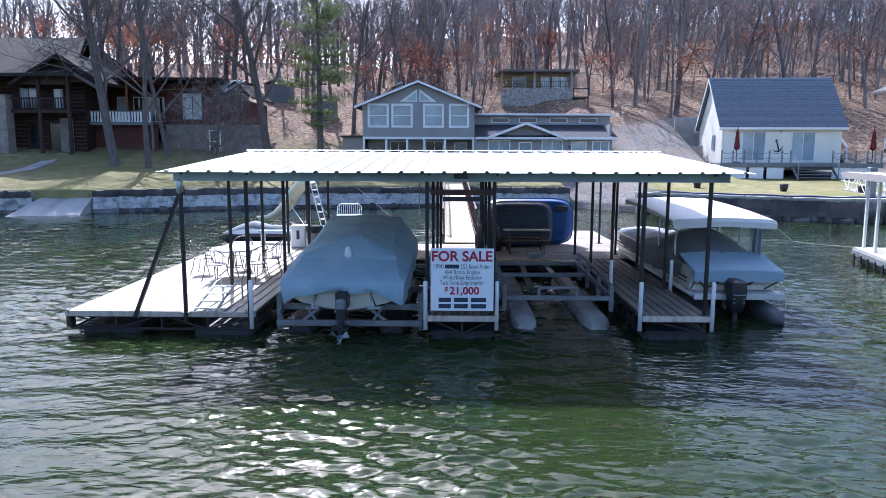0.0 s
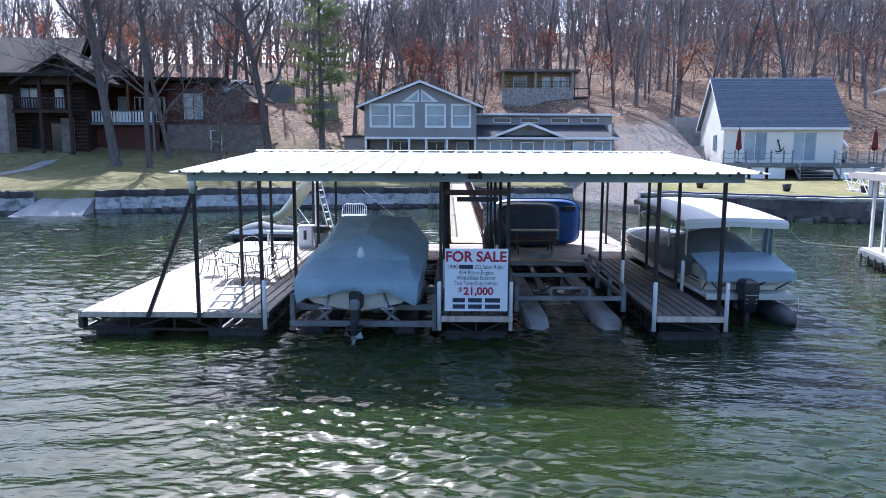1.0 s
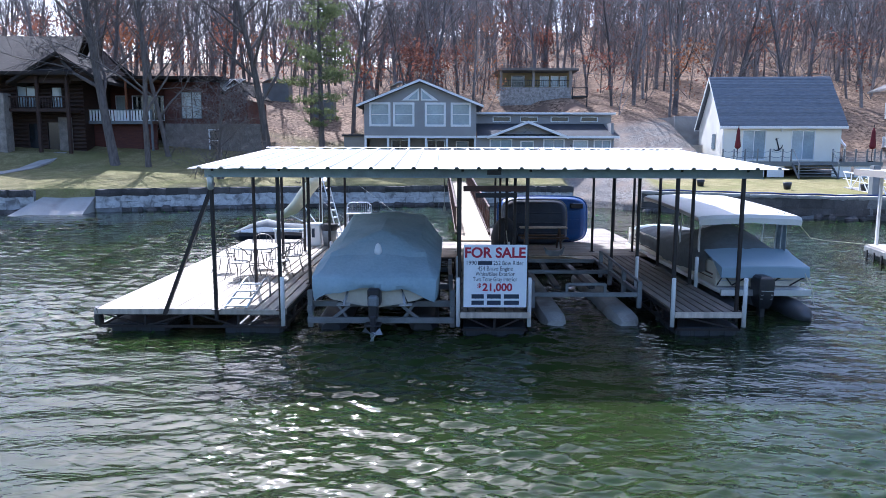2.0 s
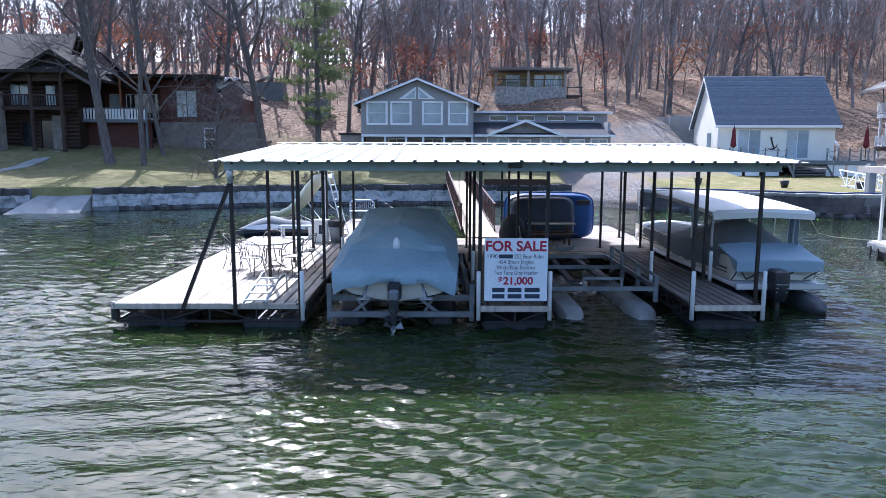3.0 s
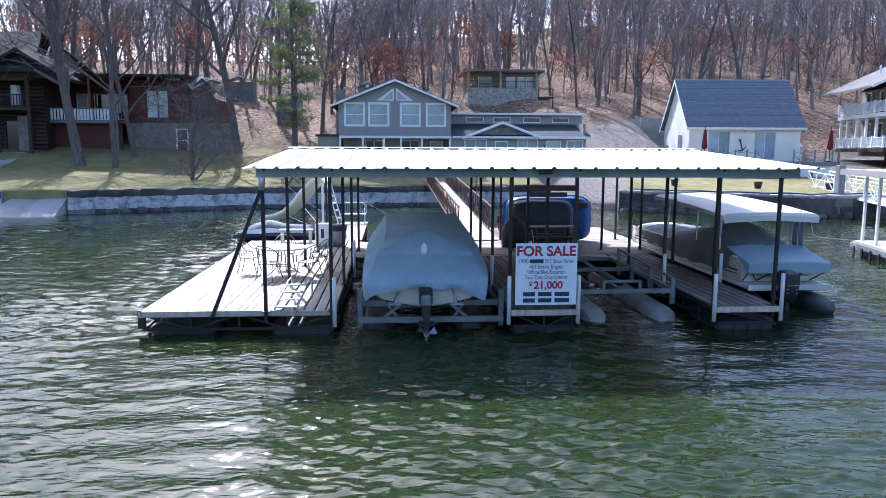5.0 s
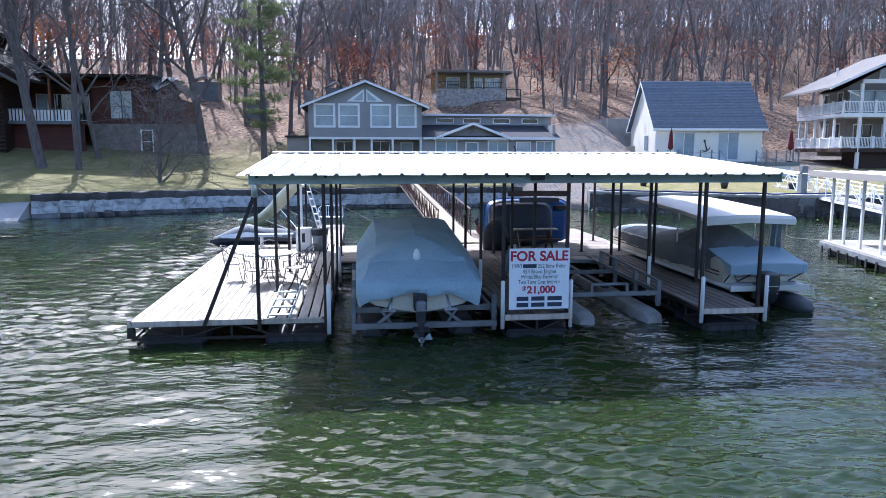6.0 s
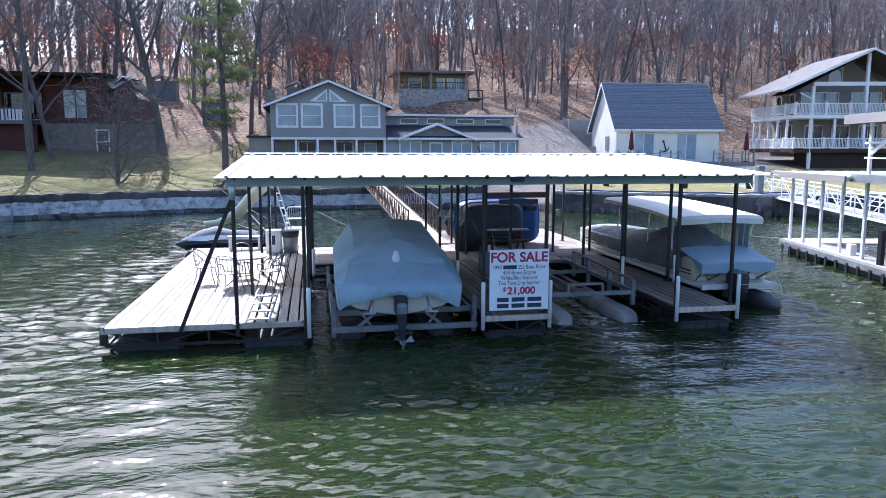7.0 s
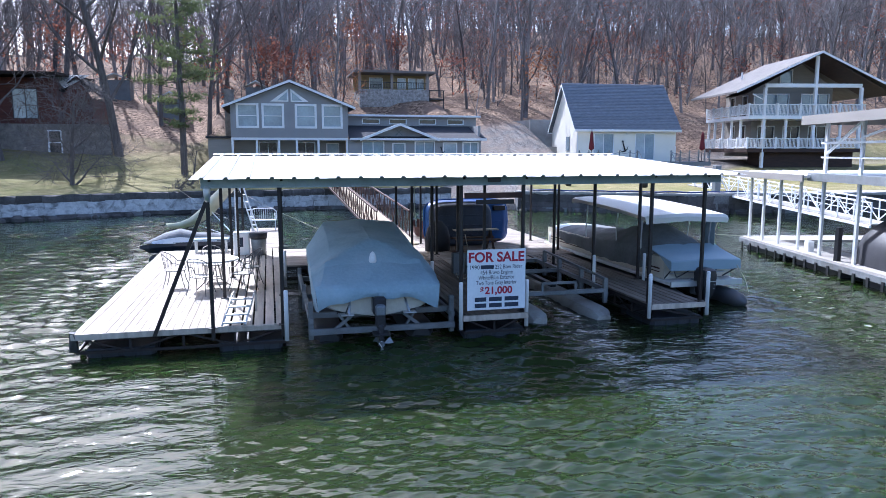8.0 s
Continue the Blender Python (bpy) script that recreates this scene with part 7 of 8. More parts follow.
# walls and small structures of the slope
solo("retaining_wall", Geo().box(19.6, 24.5, 50.2, 50.6, 2.0, 6.75, 0.03).loft([[(19.6, 50.4, 2.4), (19.9, 50.4, 2.4), (19.9, 50.4, 6.7), (19.6, 50.4, 6.7)], [(18.4, 54.5, 4.0), (18.7, 54.5, 4.0), (18.7, 54.5, 6.7), (18.4, 54.5, 6.7)]]), "concrete", "stained concrete retaining wall behind the cottage", "wall", kind="structure")
solo("low_wall", Geo().box(19.0, 20.9, 46.6, 47.2, 2.0, 4.2, 0.03), "concrete", "low concrete block wall on the gravel", "wall", kind="structure")
solo("shore_walk", Geo().loft([[(x, lerp(SHORE, x) + 0.55, 1.262), (x, lerp(SHORE, x) + 2.0, 1.285), (x, lerp(SHORE, x) + 2.0, 1.0), (x, lerp(SHORE, x) + 0.55, 1.0)] for x in np.linspace(12.4, 44, 20)]), "concrete", "concrete shore walk along the sea wall", "path", kind="structure")
solo("garden_path", Geo().loft([[(x - 0.5, y, ground_z(x, y) + 0.03), (x + 0.5, y, ground_z(x, y) + 0.03), (x + 0.5, y, ground_z(x, y) - 0.1), (x - 0.5, y, ground_z(x, y) - 0.1)] for x, y in ((-31.5, 32), (-31.2, 34.5), (-30.8, 37), (-30.5, 39.5), (-30.8, 42))]), "concrete", "pale concrete path over the lawn", "path", kind="structure")
solo("hose_run", Geo().tube([(x, lerp(SHORE, x) - 0.05 + 0.1 * math.sin(x * 2), 1.34 + 0.02 * math.sin(x * 3)) for x in np.linspace(12, 24, 30)], 0.045, 6), "bluehose", "blue hose lying along the sea wall top", "hose", smooth=True)
for x, y in ((19.3, 28.2), (24.0, 28.4), (15.2, 31.0)):
    t = thing("plant_pot", "dark plastic plant pot on the shore walk", "plant pot", (x, y, ground_z(x, y)), "plant pots")
    zz = ground_z(x, y)
    part("pot", Geo().tube([(x, y, zz), (x, y, zz + 0.4), (x, y, zz + 0.42)], [0.18, 0.26, 0.2], 14), "dark", t, "", True)
t = thing("shore_bollard", "grey steel mooring post on the sea wall", "post", (23.2, 26.2, 1.2))
part("post", Geo().box(23.0, 23.4, 26.0, 26.4, 1.1, 2.9, 0.03), "greytrim", t)
sb = thing("slat_bench", "black slatted bench on the lawn", "bench", (-31.0, 28.6, 1.5))
zz = ground_z(-31, 28.4)
for k in range(16):
    part("slat", Geo().box(-32.0 + k * 0.12, -31.92 + k * 0.12, 28.35, 28.39, zz + 0.42, zz + 0.95), "dark", sb)
part("seat", Geo().box(-32.05, -30.1, 28.4, 28.9, zz + 0.4, zz + 0.44), "dark", sb)
for x in (-32, -30.15):
    part("leg", Geo().box(x - 0.03, x + 0.03, 28.36, 28.88, zz, zz + 0.42), "dark", sb)
fl = thing("bird_feeder", "small dark feeder on a thin post", "bird feeder", (-29.6, 29.2, 1.5))
zz = ground_z(-29.6, 29.2)
part("post", Geo().tube([(-29.6, 29.2, zz), (-29.6, 29.2, zz + 1.3)], 0.03, 6), "greytrim", fl)
part("box", Geo().box(-29.75, -29.45, 29.05, 29.35, zz + 1.3, zz + 1.75, 0.02), "dark", fl)
for x, y, w in ((-13.4, 60, 1.2), (-5.4, 61, 1.0), (-19, 64, 1.4)):
    s = thing("garden_shed", "small grey shed among the trees", "shed", (x, y, ground_z(x, y)), "sheds")
    zz = ground_z(x, y) - 0.3
    part("body", Geo().box(x - w, x + w, y, y + 2, zz, zz + 2.2), "greytrim", s)
    part("roof", Geo().loft([[(x - w - 0.2, q, zz + 2.2), (x, q, zz + 2.9), (x + w + 0.2, q, zz + 2.2), (x, q, zz + 2.75)] for q in (y - 0.2, y + 2.2)]), "alu", s)


def utility_pole(x, y, top, drum):
    z = ground_z(x, y)
    u = thing("utility_pole", "weathered wooden utility pole with a transformer" if drum else "weathered wooden utility pole with crossarm", "utility pole", (x, y, z), "utility poles")
    part("pole", Geo().tube([(x, y, z - 0.5), (x, y, top)], [0.17, 0.11], 8), "utility", u)
    part("crossarm", Geo().box(x - 0.9, x + 0.9, y - 0.06, y + 0.06, top - 0.7, top - 0.55), "utility", u)
    if drum:
        part("transformer", Geo().tube([(x - 0.4, y - 0.1, top - 2.2), (x - 0.4, y - 0.1, top - 1.1)], 0.28, 12), "galv", u)


utility_pole(37.5, 76.0, 16.0, True)
utility_pole(43.6, 74.0, 13.7, False)
utility_pole(-2.0, 66.0, 15.0, False)
for a, b, sag in (((37.5, 76, 15.4), (43.6, 74, 13.2), 1.3), ((37.5, 76, 13.6), (43.6, 74, 12.2), 1.0), ((-2, 66, 14.5), (37.5, 76, 13.4), 1.4), ((-2, 66, 14.4), (-60, 70, 14.5), 1.2), ((43.6, 74, 13.0), (110, 66, 15), 1.5)):
    solo("power_line", Geo().tube([tuple(np.array(a) + (np.array(b) - np.array(a)) * t - np.array([0, 0, sag * 4 * t * (1 - t)])) for t in np.linspace(0, 1, 15)], 0.028, 4), "galv", "grey overhead power line strung between poles", "power line", "power lines")

# ---- neighbouring dock ----
nd = thing("neighbour_dock", "two-level pale metal boat dock with grey roof", "boat dock", (15, 6, 0))
A, B = Vector((13.75, 10.9, 0)), Vector((10.9, -1.2, 0))
DIR = (B - A).normalized()
OUT = Vector((-DIR.y, DIR.x, 0))
if OUT.x < 0:
    OUT = -OUT


def P(s, o, z):
    """A point s metres along the dock's lake edge from its shore corner, o metres in from it, z up."""
    v = A + DIR * s + OUT * o
    return (v.x, v.y, z)


def slab(g, s0, s1, o0, o1, z0, z1):
    g.add([P(s, o, z) for s in (s0, s1) for o in (o0, o1) for z in (z0, z1)], [(0, 1, 3, 2), (4, 6, 7, 5), (0, 4, 5, 1), (2, 3, 7, 6), (0, 2, 6, 4), (1, 5, 7, 3)])
    return g


for i in range(8):
    part("deck_panel", slab(Geo(), i * 1.55 + 0.01, i * 1.55 + 1.54, 0, 1.5, 0.40, 0.47), "concrete", nd)
part("deck_panel", slab(Geo(), 0, 1.5, 1.52, 9, 0.40, 0.47), "concrete", nd)
part("edge_beam", slab(Geo(), 0, 12.4, -0.04, 0.04, 0.22, 0.40), "galv", nd)
part("edge_beam", slab(Geo(), -0.04, 0.04, 0, 9, 0.22, 0.40), "galv", nd)
for i in range(18):
    part("rub_strip", slab(Geo(), 0.3 + i * 0.68, 0.42 + i * 0.68, -0.07, -0.03, 0.02, 0.3), "dark", nd)
for s0 in (0.4, 4.2, 8.0):
    part("float", slab(Geo(), s0, s0 + 2.6, 0.15, 1.4, -0.3, 0.22), "float", nd)
for s in (0.25, 1.35, 2.6, 4.0):
    part("post", Geo().beam(P(s, 0.25, 0.44), P(s, 0.25, 2.95), 0.08), "rail", nd)
for s, zt in ((5.4, 4.80), (7.3, 4.80), (9.3, 4.80), (11.4, 4.80)):
    for o in (0.25, 4.2):
        part("tall_post", Geo().beam(P(s, o, 0.44 if o < 2 else -0.4), P(s, o, zt), 0.09), "rail", nd)
for s in (0.25, 2.6):
    part("post", Geo().beam(P(s, 6.5, 0.0), P(s, 6.5, 2.95), 0.1), "rail", nd)
lr = part("lower_roof", slab(Geo(), -0.5, 5.2, -0.3, 9, 2.95, 3.02), "roof", nd)
for i in range(14):
    part("roof_rib", slab(Geo(), -0.5, 5.2, -0.2 + i * 0.65, -0.12 + i * 0.65, 3.02, 3.05), "roof", lr)
part("lower_fascia", slab(Geo(), -0.55, 5.2, -0.36, -0.3, 2.83, 3.04), "taupe", nd)
part("lower_fascia", slab(Geo(), -0.6, -0.52, -0.36, 9, 2.83, 3.04), "taupe", nd)
g = slab(Geo(), 5.0, 13, -0.1, 8, 2.86, 3.10)
part("upper_floor", g, "alu", nd)
part("upper_roof", slab(Geo(), 5.2, 13.5, -0.4, 9, 4.80, 4.88), "tanroof", nd)
part("upper_fascia", slab(Geo(), 5.15, 13.5, -0.46, -0.4, 4.62, 4.9), "taupe", nd)
part("upper_fascia", slab(Geo(), 5.1, 5.15, -0.46, 9, 4.62, 4.9), "taupe", nd)
part("top_rail", Geo().beam(P(5.4, 0.1, 4.05), P(13, 0.1, 4.05), 0.07), "rail", nd)
part("mid_rail", Geo().beam(P(5.4, 0.1, 3.6), P(13, 0.1, 3.6), 0.05), "rail", nd)
part("brace", Geo().beam(P(5.4, 0.25, 3.7), P(7.3, 0.25, 4.7), 0.07).beam(P(9.3, 0.25, 4.6), P(7.3, 0.25, 4.2), 0.06), "rail", nd)
for i in range(5):
    part("upper_stair", Geo().beam(P(8.0 + i * 0.3, 3.4, 3.2 + 0.2 * i), P(8.0 + i * 0.3, 4.3, 3.2 + 0.2 * i), 0.26, 0.05), "rail", nd)
part("cleat_box", slab(Geo(), 4.35, 4.6, 0.3, 0.5, 0.47, 0.82), "white", nd)
part("dark_bollard", Geo().beam(P(6.6, 0.15, 0.3), P(6.6, 0.15, 1.5), 0.14), "dark", nd)
cl = thing("covered_jet_ski", "jet ski under a crumpled black cover", "jet ski", P(7.6, 1.0, 0.47))
rings = []
for s, w, h in ((6.7, 0.1, 0.4), (6.95, 0.45, 0.9), (7.5, 0.55, 1.3), (8.2, 0.55, 1.15), (9.2, 0.5, 0.9), (9.6, 0.2, 0.5)):
    rings.append([P(s + 0.06 * noise.noise((k * 2, s * 3, 0)), 0.95 + w * c, 0.475 + h * q + 0.06 * noise.noise((s * 4, c * 3, q * 3))) for k, (c, q) in enumerate(((-1.05, 0), (-1, 0.5), (-0.6, 0.9), (0, 1), (0.6, 0.9), (1, 0.5), (1.05, 0)))])
part("cover", Geo().loft(rings, False, False), "darkcloth", cl, "black vinyl cover", True)
# its gangway
nr = thing("white_gangway", "white aluminium truss gangway to the neighbouring dock", "gangway", (23, 20, 0.8))
RA, RB = Vector((22.4, 12.6, 0.55)), Vector((24.6, 30.6, 1.5))
rd_ = (RB - RA).normalized()
ro = Vector((rd_.y, -rd_.x, 0)).normalized()
for i in range(10):
    a, b = RA.lerp(RB, i / 10), RA.lerp(RB, (i + 0.98) / 10)
    part("walk_panel", Geo().loft([[p - ro * 0.6, p + ro * 0.6, p + ro * 0.6 - Vector((0, 0, 0.05)), p - ro * 0.6 - Vector((0, 0, 0.05))] for p in (a, b)]), "concrete", nr)
for side in (-0.64, 0.64):
    g = Geo()
    o, up, dn = ro * side, Vector((0, 0, 0.95)), Vector((0, 0, -0.12))
    g.beam(RA + o + dn, RB + o + dn, 0.1, 0.12)
    g.beam(RA + o + up, RB + o + up, 0.07)
    g.beam(RA + o + up * 0.55, RB + o + up * 0.55, 0.035)
    for i in range(16):
        p, q = RA.lerp(RB, i / 16) + o, RA.lerp(RB, (i + 1) / 16) + o
        g.beam(p, p + up, 0.05)
        g.beam(p if i % 2 else p + up, q + up if i % 2 else q, 0.04)
    part("side_truss", g, "rail", nr)


# ---- trees ----
def grow(rnd, height, radius, levels, sides, first=0.35, spread=0.62, limbs=7, leader=True, twig=0.55, lean=0.0, min_r=0.012, drop=0.0):
    """A bare branching tree as plain lists of vertices and faces, rooted at the origin."""
    g = Geo()

    def limb(p, d, length, r, level):
        n = 5 if level == 0 else 4 if level == 1 else 3
        pts, rad = [p], [r]
        q, dd = p.copy(), d.copy()
        for i in range(n):
            wob = 0.10 if level == 0 else 0.26
            dd = (dd + Vector((rnd.uniform(-wob, wob), rnd.uniform(-wob, wob), rnd.uniform(-wob, wob) * 0.6 + (0.05 if level else 0.03) - drop * level * 0.06))).normalized()
            q = q + dd * length / n
            pts.append(q.copy())
            rad.append(max(min_r, r * (1 - (i + 1) / n * (0.62 if level == 0 else 0.78))))
        if level == len(sides) - 1 or sides[level] == 2:
            w = (pts[-1] - p).orthogonal().normalized() * max(min_r, r)
            k = len(g.v)
            mid = pts[len(pts) // 2]
            g.v += [tuple(p - w), tuple(p + w), tuple(mid + w * 0.7), tuple(mid - w * 0.7), tuple(pts[-1])]
            g.f += [(k, k + 1, k + 2, k + 3), (k + 3, k + 2, k + 4)]
            return
        if level == 0:
            rad[0] = r * 1.5
            pts.insert(1, pts[0].lerp(pts[1], 0.12))
            rad.insert(1, r * 1.05)
        g.tube(pts, rad, sides[level], cap=False)
        if level == 0:
            g.stem = (len(g.v), len(g.f))
        if level + 1 >= levels:
            return
        kids = limbs if level == 0 else rnd.randint(4, 6) if level < levels - 2 else rnd.randint(5, 9)
        for k in range(kids):
            lo = first if level == 0 else 0.25
            f = lo + (1 - lo) * (k + rnd.random() * 0.8) / kids
            f = min(0.99, f)
            s = f * (len(pts) - 1)
            i = min(int(s), len(pts) - 2)
            base = pts[i].lerp(pts[i + 1], s - i)
            rr = rad[i] + (rad[i + 1] - rad[i]) * (s - i)
            tang = (pts[i + 1] - pts[i]).normalized()
            turn = Matrix.Rotation(k * 2.4 + rnd.uniform(-0.6, 0.6), 3, tang)
            side = turn @ tang.orthogonal().normalized()
            sp = spread * rnd.uniform(0.7, 1.3)
            nd = (tang * math.cos(sp) + side * math.sin(sp)).normalized()
            ln = length * (rnd.uniform(0.34, 0.55) * (1.15 - 0.45 * f) if level == 0 else twig * rnd.uniform(0.6, 1.1))
            limb(base, nd, ln, max(min_r, rr * (0.55 if level == 0 else 0.6)), level + 1)
    limb(Vector((0, 0, -0.4)), Vector((lean, rnd.uniform(-0.04, 0.04), 1)).normalized(), height, radius, 0)
    return g


def leaves_on(g, rnd, count, size, lo=0.4, jitter=0.5):
    """Small folded leaves strewn near the outer branches of g."""
    out = Geo()
    top = max(p[2] for p in g.v)
    spots = [p for p in g.v if p[2] > top * lo]
    for _ in range(count):
        p = Vector(rnd.choice(spots)) + Vector((rnd.gauss(0, jitter), rnd.gauss(0, jitter), rnd.gauss(0, jitter * 0.7)))
        a = Vector((rnd.uniform(-1, 1), rnd.uniform(-1, 1), rnd.uniform(-1, 1))).normalized()
        b = a.orthogonal().normalized()
        s = size * rnd.uniform(0.6, 1.3)
        out.add([p - a * s, p + b * s * 0.6, p + a * s, p - b * s * 0.6], [(0, 1, 2), (0, 2, 3)])
    return out


def split_bole(g):
    """The stem, which was grown last to first, apart from its limbs."""
    n = g.stem
    bole, rest = Geo(), Geo()
    bole.v, bole.f = g.v[:n[0]], g.f[:n[1]]
    rest.v = g.v[n[0]:]
    rest.f = [tuple(i - n[0] for i in f) for f in g.f[n[1]:]]
    return bole, rest


def stand(name, g, leaf, leafmat, x, y, label, bark="bark", group="", z=None):
    """A single tree as a thing with trunk and crown."""
    zz = ground_z(x, y) if z is None else z
    t = thing(name, label, "tree", (0, 0, 0), group)
    bole, rest = split_bole(g)
    part("trunk", bole, bark, t, "", True)
    part("crown", rest, bark, t, "", True)
    if leaf:
        part("leaves", leaf, leafmat, t)
    t.location = (x, y, zz)
    return t


rnd = random.Random(11)
SIDES = (9, 6, 4, 3, 2)
# shade trees on the lawn: place, height, trunk radius, lean
for x, y, h, r, lean, lim in [(-25.6, 40.0, 20, 0.44, -0.20, 9), (-23.1, 39.9, 18, 0.27, 0.0, 8), (-22.5, 42.4, 17, 0.24, -0.08, 8), (-15.6, 46.3, 20, 0.40, -0.15, 9), (-29.6, 47.6, 19, 0.30, -0.02, 8),
                              (-38.0, 38.0, 17, 0.30, 0.05, 7), (-22.0, 57.5, 18, 0.34, 0.02, 8), (-33.0, 57, 18, 0.3, 0.03, 7), (-9.5, 54, 17, 0.26, 0.0, 7), (-14.0, 57.5, 17, 0.25, 0.0, 8)]:
    stand("shade_tree", grow(rnd, h, r * 0.8, 5, SIDES, 0.33, 0.75, lim + 2, lean=lean, min_r=0.014), None, None, x, y, "tall bare grey-barked tree on the winter lawn", group="lawn trees")
low = grow(rnd, 5.6, 0.15, 5, SIDES, 0.12, 0.95, 11, twig=0.85, min_r=0.011, drop=0.35)
stand("small_tree", low, None, None, -16.4, 35.2, "low spreading bare ornamental tree by the sea wall")
stand("small_tree", grow(rnd, 2.6, 0.06, 4, SIDES, 0.15, 0.8, 6, min_r=0.008, lean=0.15), None, None, -9.3, 35.2, "thin bare sapling by the shore")
stand("brush_pile", grow(random.Random(3), 1.6, 0.05, 4, SIDES, 0.05, 1.2, 10, min_r=0.012, lean=0.9, drop=1.0), None, None, -10.3, 33.6, "pile of dead branches on the sea wall")


def pine(x, y, h, rnd):
    """A tall white pine: whorls of limbs with tufts of needles."""
    trunk = Geo().tube([(0, 0, -0.4), (0.03, 0, h * 0.3), (-0.05, 0.04, h * 0.6), (0.02, 0, h)], [0.27, 0.2, 0.13, 0.02], 9, False)
    crown = Geo()
    z = 3.4
    while z < h - 0.3:
        f = z / h
        reach = (3.0 * (1 - f) ** 0.45 + 0.4) * (0.5 if z < 5.0 else 1)
        for k in range(rnd.randint(4, 6)):
            a = rnd.uniform(0, 2 * math.pi)
            ln = reach * rnd.uniform(0.5, 1.15)
            if rnd.random() < 0.25:
                continue
            d = Vector((math.cos(a), math.sin(a), rnd.uniform(0.0, 0.3)))
            tip = Vector((0, 0, z)) + d * ln
            trunk.tube([(0, 0, z), Vector((0, 0, z)).lerp(tip, 0.5) + Vector((0, 0, -0.06)), tip], [0.035, 0.022, 0.008], 4, False)
            for j in range(int(7 + ln * 15)):
                c = Vector((0, 0, z)).lerp(tip, rnd.uniform(0.3, 1.05)) + Vector((rnd.gauss(0, 0.30), rnd.gauss(0, 0.30), rnd.gauss(0.04, 0.10)))
                for _ in range(8):
                    v = Vector((rnd.gauss(0, 1), rnd.gauss(0, 1), rnd.gauss(0.35, 0.8))).normalized() * rnd.uniform(0.16, 0.30)
                    s = v.orthogonal().normalized() * 0.026
                    crown.add([c - s, c + s, c + v], [(0, 1, 2)])
        z += rnd.uniform(0.42, 0.72)
    t = thing("pine_tree", "tall slender green pine with sparse layered boughs", "tree")
    part("trunk", trunk, "bark", t, "", True)
    part("crown", crown, "needle", t)
    t.location = (x, y, ground_z(x, y))


pine(-10.45, 42.0, 17.5, random.Random(5))


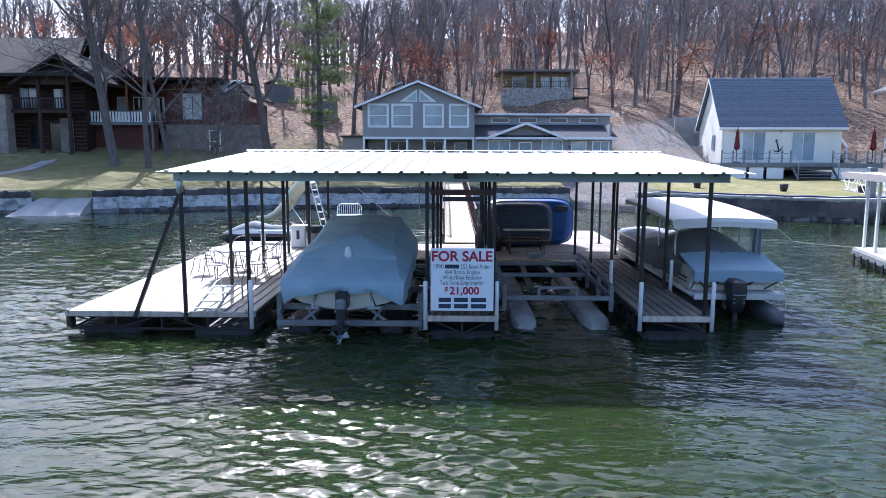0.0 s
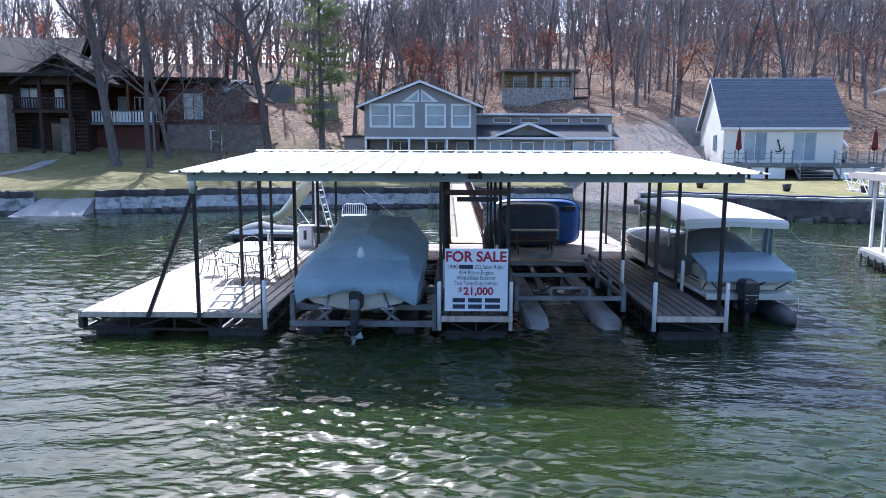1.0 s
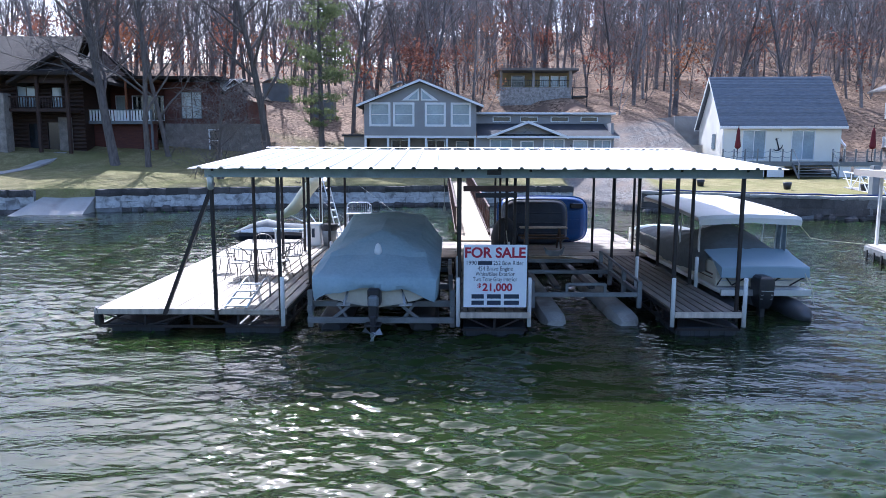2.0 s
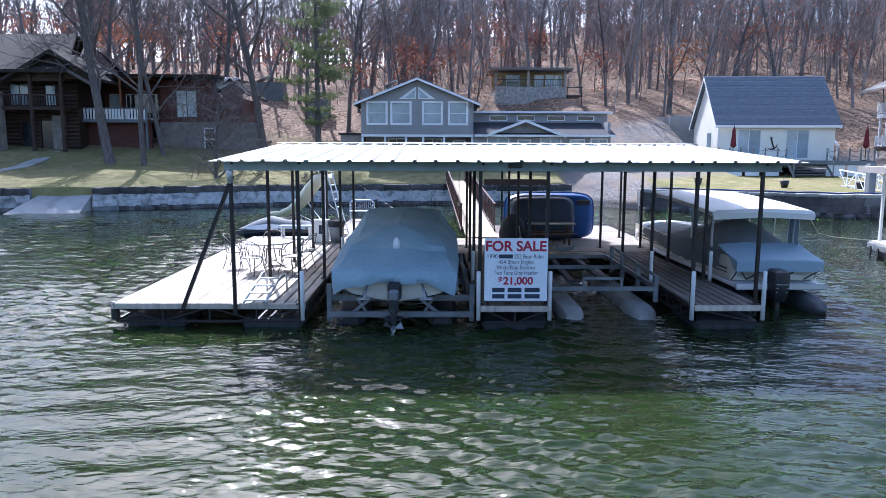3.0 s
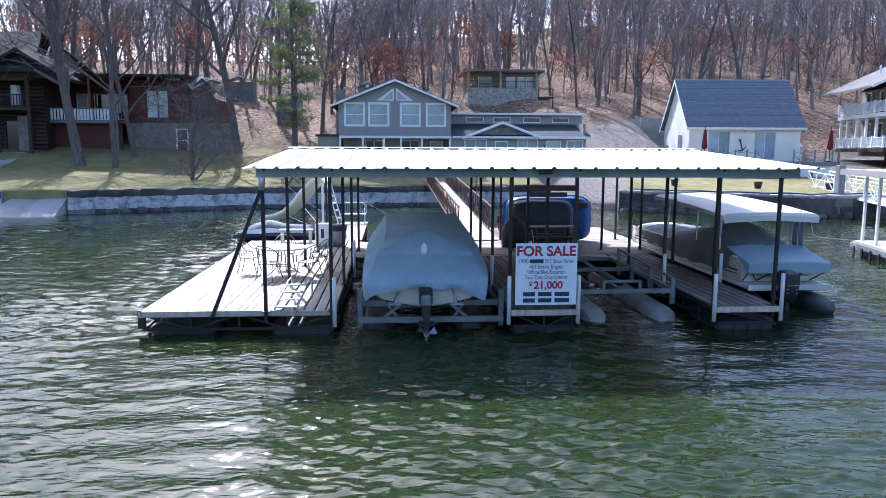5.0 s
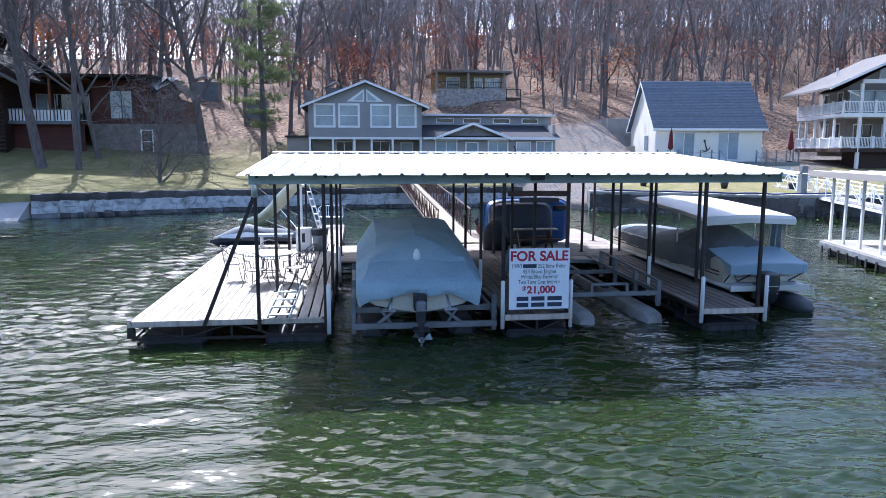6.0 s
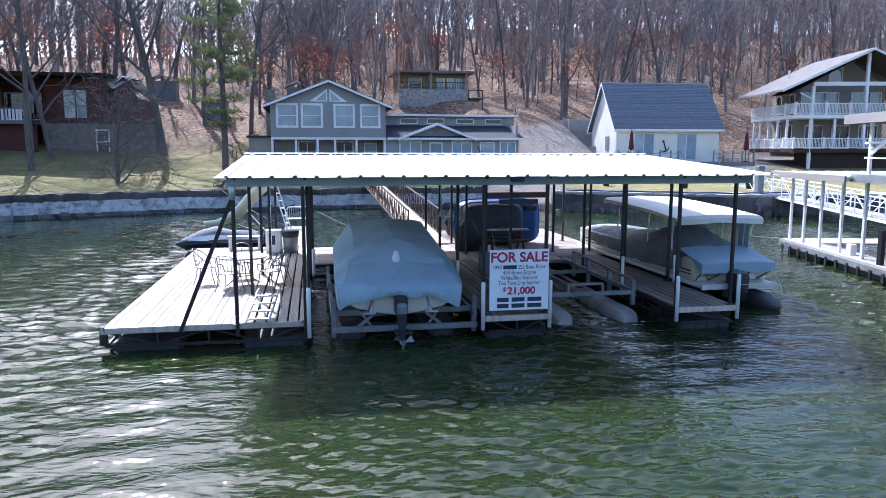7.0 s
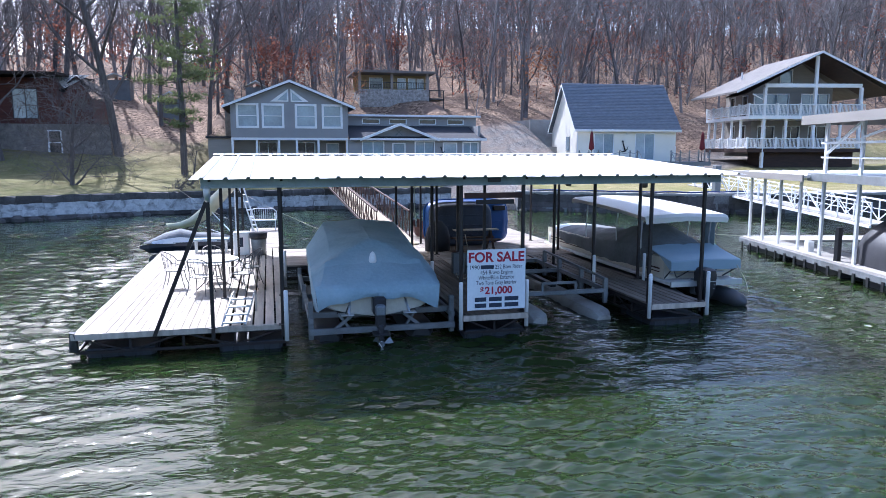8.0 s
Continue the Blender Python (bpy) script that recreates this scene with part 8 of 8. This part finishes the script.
def woods():
    """The bare wood on the hill, too many trees to count."""
    r = random.Random(21)
    kinds, young = [], []
    for i in range(9):
        g = grow(r, r.uniform(12.5, 16.5), r.uniform(0.13, 0.24), 4, (6, 4, 3, 2), 0.38, 0.55, 8, twig=0.55, min_r=0.014)
        kinds.append((np.array(g.v), g.f))
    for i in range(6):
        g = grow(r, r.uniform(5, 13), r.uniform(0.03, 0.085), 4, (4, 3, 3, 2), 0.10, 0.6, 9, twig=0.65, min_r=0.010)
        young.append((np.array(g.v), g.f))
    far = []
    for i in range(7):
        g = grow(r, r.uniform(12, 17), r.uniform(0.13, 0.26), 3, (5, 3, 2), 0.35, 0.55, 9, twig=0.55, min_r=0.016)
        far.append((np.array(g.v), g.f))
    vs, fs, lv, lf, rv, rf = [], [], [], [], [], []
    k = kl = kr = 0
    spots = []
    tries = 0
    while len(spots) < 1150 and tries < 30000:
        tries += 1
        y = 54 + 125 * r.random() ** 1.1
        x = r.uniform(-62 - (y - 55) * 0.35, 72 + (y - 55) * 0.95)
        if 2 < x < 16 and y < 69:
            continue
        if x > 34 and y < 60 or (15 < x < 34 and y < 54.5):
            continue
        if x < -10 and (y < 60 or r.random() < 0.46):
            continue
        if any((x - a) ** 2 + (y - b) ** 2 < 1.6 for a, b in spots):
            continue
        spots.append((x, y))
    for n_, (x, y) in enumerate(spots):
        old = n_ % 10 < 5
        v, f = r.choice(far if y > 105 else kinds if old else young)
        s, a, w = r.uniform(0.75, 1.12), r.uniform(0, 6.28), r.uniform(0.75, 1.25)
        c, q = math.cos(a), math.sin(a)
        p = np.stack([(v[:, 0] * c - v[:, 1] * q) * s * w, (v[:, 0] * q + v[:, 1] * c) * s * w, v[:, 2] * s], 1)
        p[:, 0] += p[:, 2] * r.uniform(-0.06, 0.06)
        p += np.array([x, y, ground_z(x, y)])
        vs.append(p)
        fs += [tuple(i + k for i in t) for t in f]
        k += len(p)
        if old and r.random() < (0.5 if y < 100 else 0.3):
            n = r.randint(80, 420) if y < 110 else r.randint(60, 260)
            hi = v[:, 2].max()
            lo, up = (0.03, 0.35) if r.random() < 0.75 else (0.3, 0.7)
            pick = p[(v[:, 2] > hi * lo) & (v[:, 2] < hi * up)]
            dst_v, dst_f, kk = (lv, lf, kl) if r.random() < 0.22 else (rv, rf, kr)
            for _ in range(n):
                o = pick[r.randrange(len(pick))] + np.array([r.gauss(0, 0.8), r.gauss(0, 0.8), r.gauss(0, 0.5)])
                e = Vector((r.uniform(-1, 1), r.uniform(-1, 1), r.uniform(-1, 1))).normalized()
                b = e.orthogonal().normalized()
                s2 = r.uniform(0.10, 0.22)
                dst_v += [tuple(o - np.array(e) * s2), tuple(o + np.array(b) * s2 * 0.7), tuple(o + np.array(e) * s2), tuple(o - np.array(b) * s2 * 0.7)]
                dst_f += [(kk, kk + 1, kk + 2), (kk, kk + 2, kk + 3)]
                kk += 4
            if dst_v is lv:
                kl = kk
            else:
                kr = kk
    g = Geo()
    g.v, g.f = np.concatenate(vs).tolist(), fs
    solo("far_woods", g, "barkfar", "dense bare winter woodland climbing the hillside", "woods", kind="stuff")
    for nm, v, f, mt, lab in (("oak_leaves", lv, lf, "leafo", "orange dry oak leaves clinging in the wood"), ("russet_leaves", rv, rf, "leafr", "russet dry leaves clinging in the wood")):
        g = Geo()
        g.v, g.f = v, f
        solo(nm, g, mt, lab, "leaves", kind="stuff")


woods()


# small oaks that keep their dry leaves
r5 = random.Random(77)
for x, y, h in ((-45, 84, 7), (-40.5, 88, 7.5), (-36, 82, 7), (-32, 87, 8), (-27, 84, 7), (-23.5, 89, 8), (-19, 83, 7), (2.6, 57.0, 9.0), (-13.5, 86, 8), (16.0, 72.0, 9), (-1.0, 72, 8), (7.0, 76, 9), (24, 78, 9), (31, 70, 8), (20, 66, 7)):
    g = grow(r5, h, 0.10, 4, (6, 4, 3, 2), 0.2, 0.7, 9, min_r=0.014)
    stand("oak_tree", g, leaves_on(g, r5, 900, 0.10, 0.2, 0.4), "leafo" if x < 5 else "leafr", x, y, "young oak still holding dry orange leaves", group="young oaks")
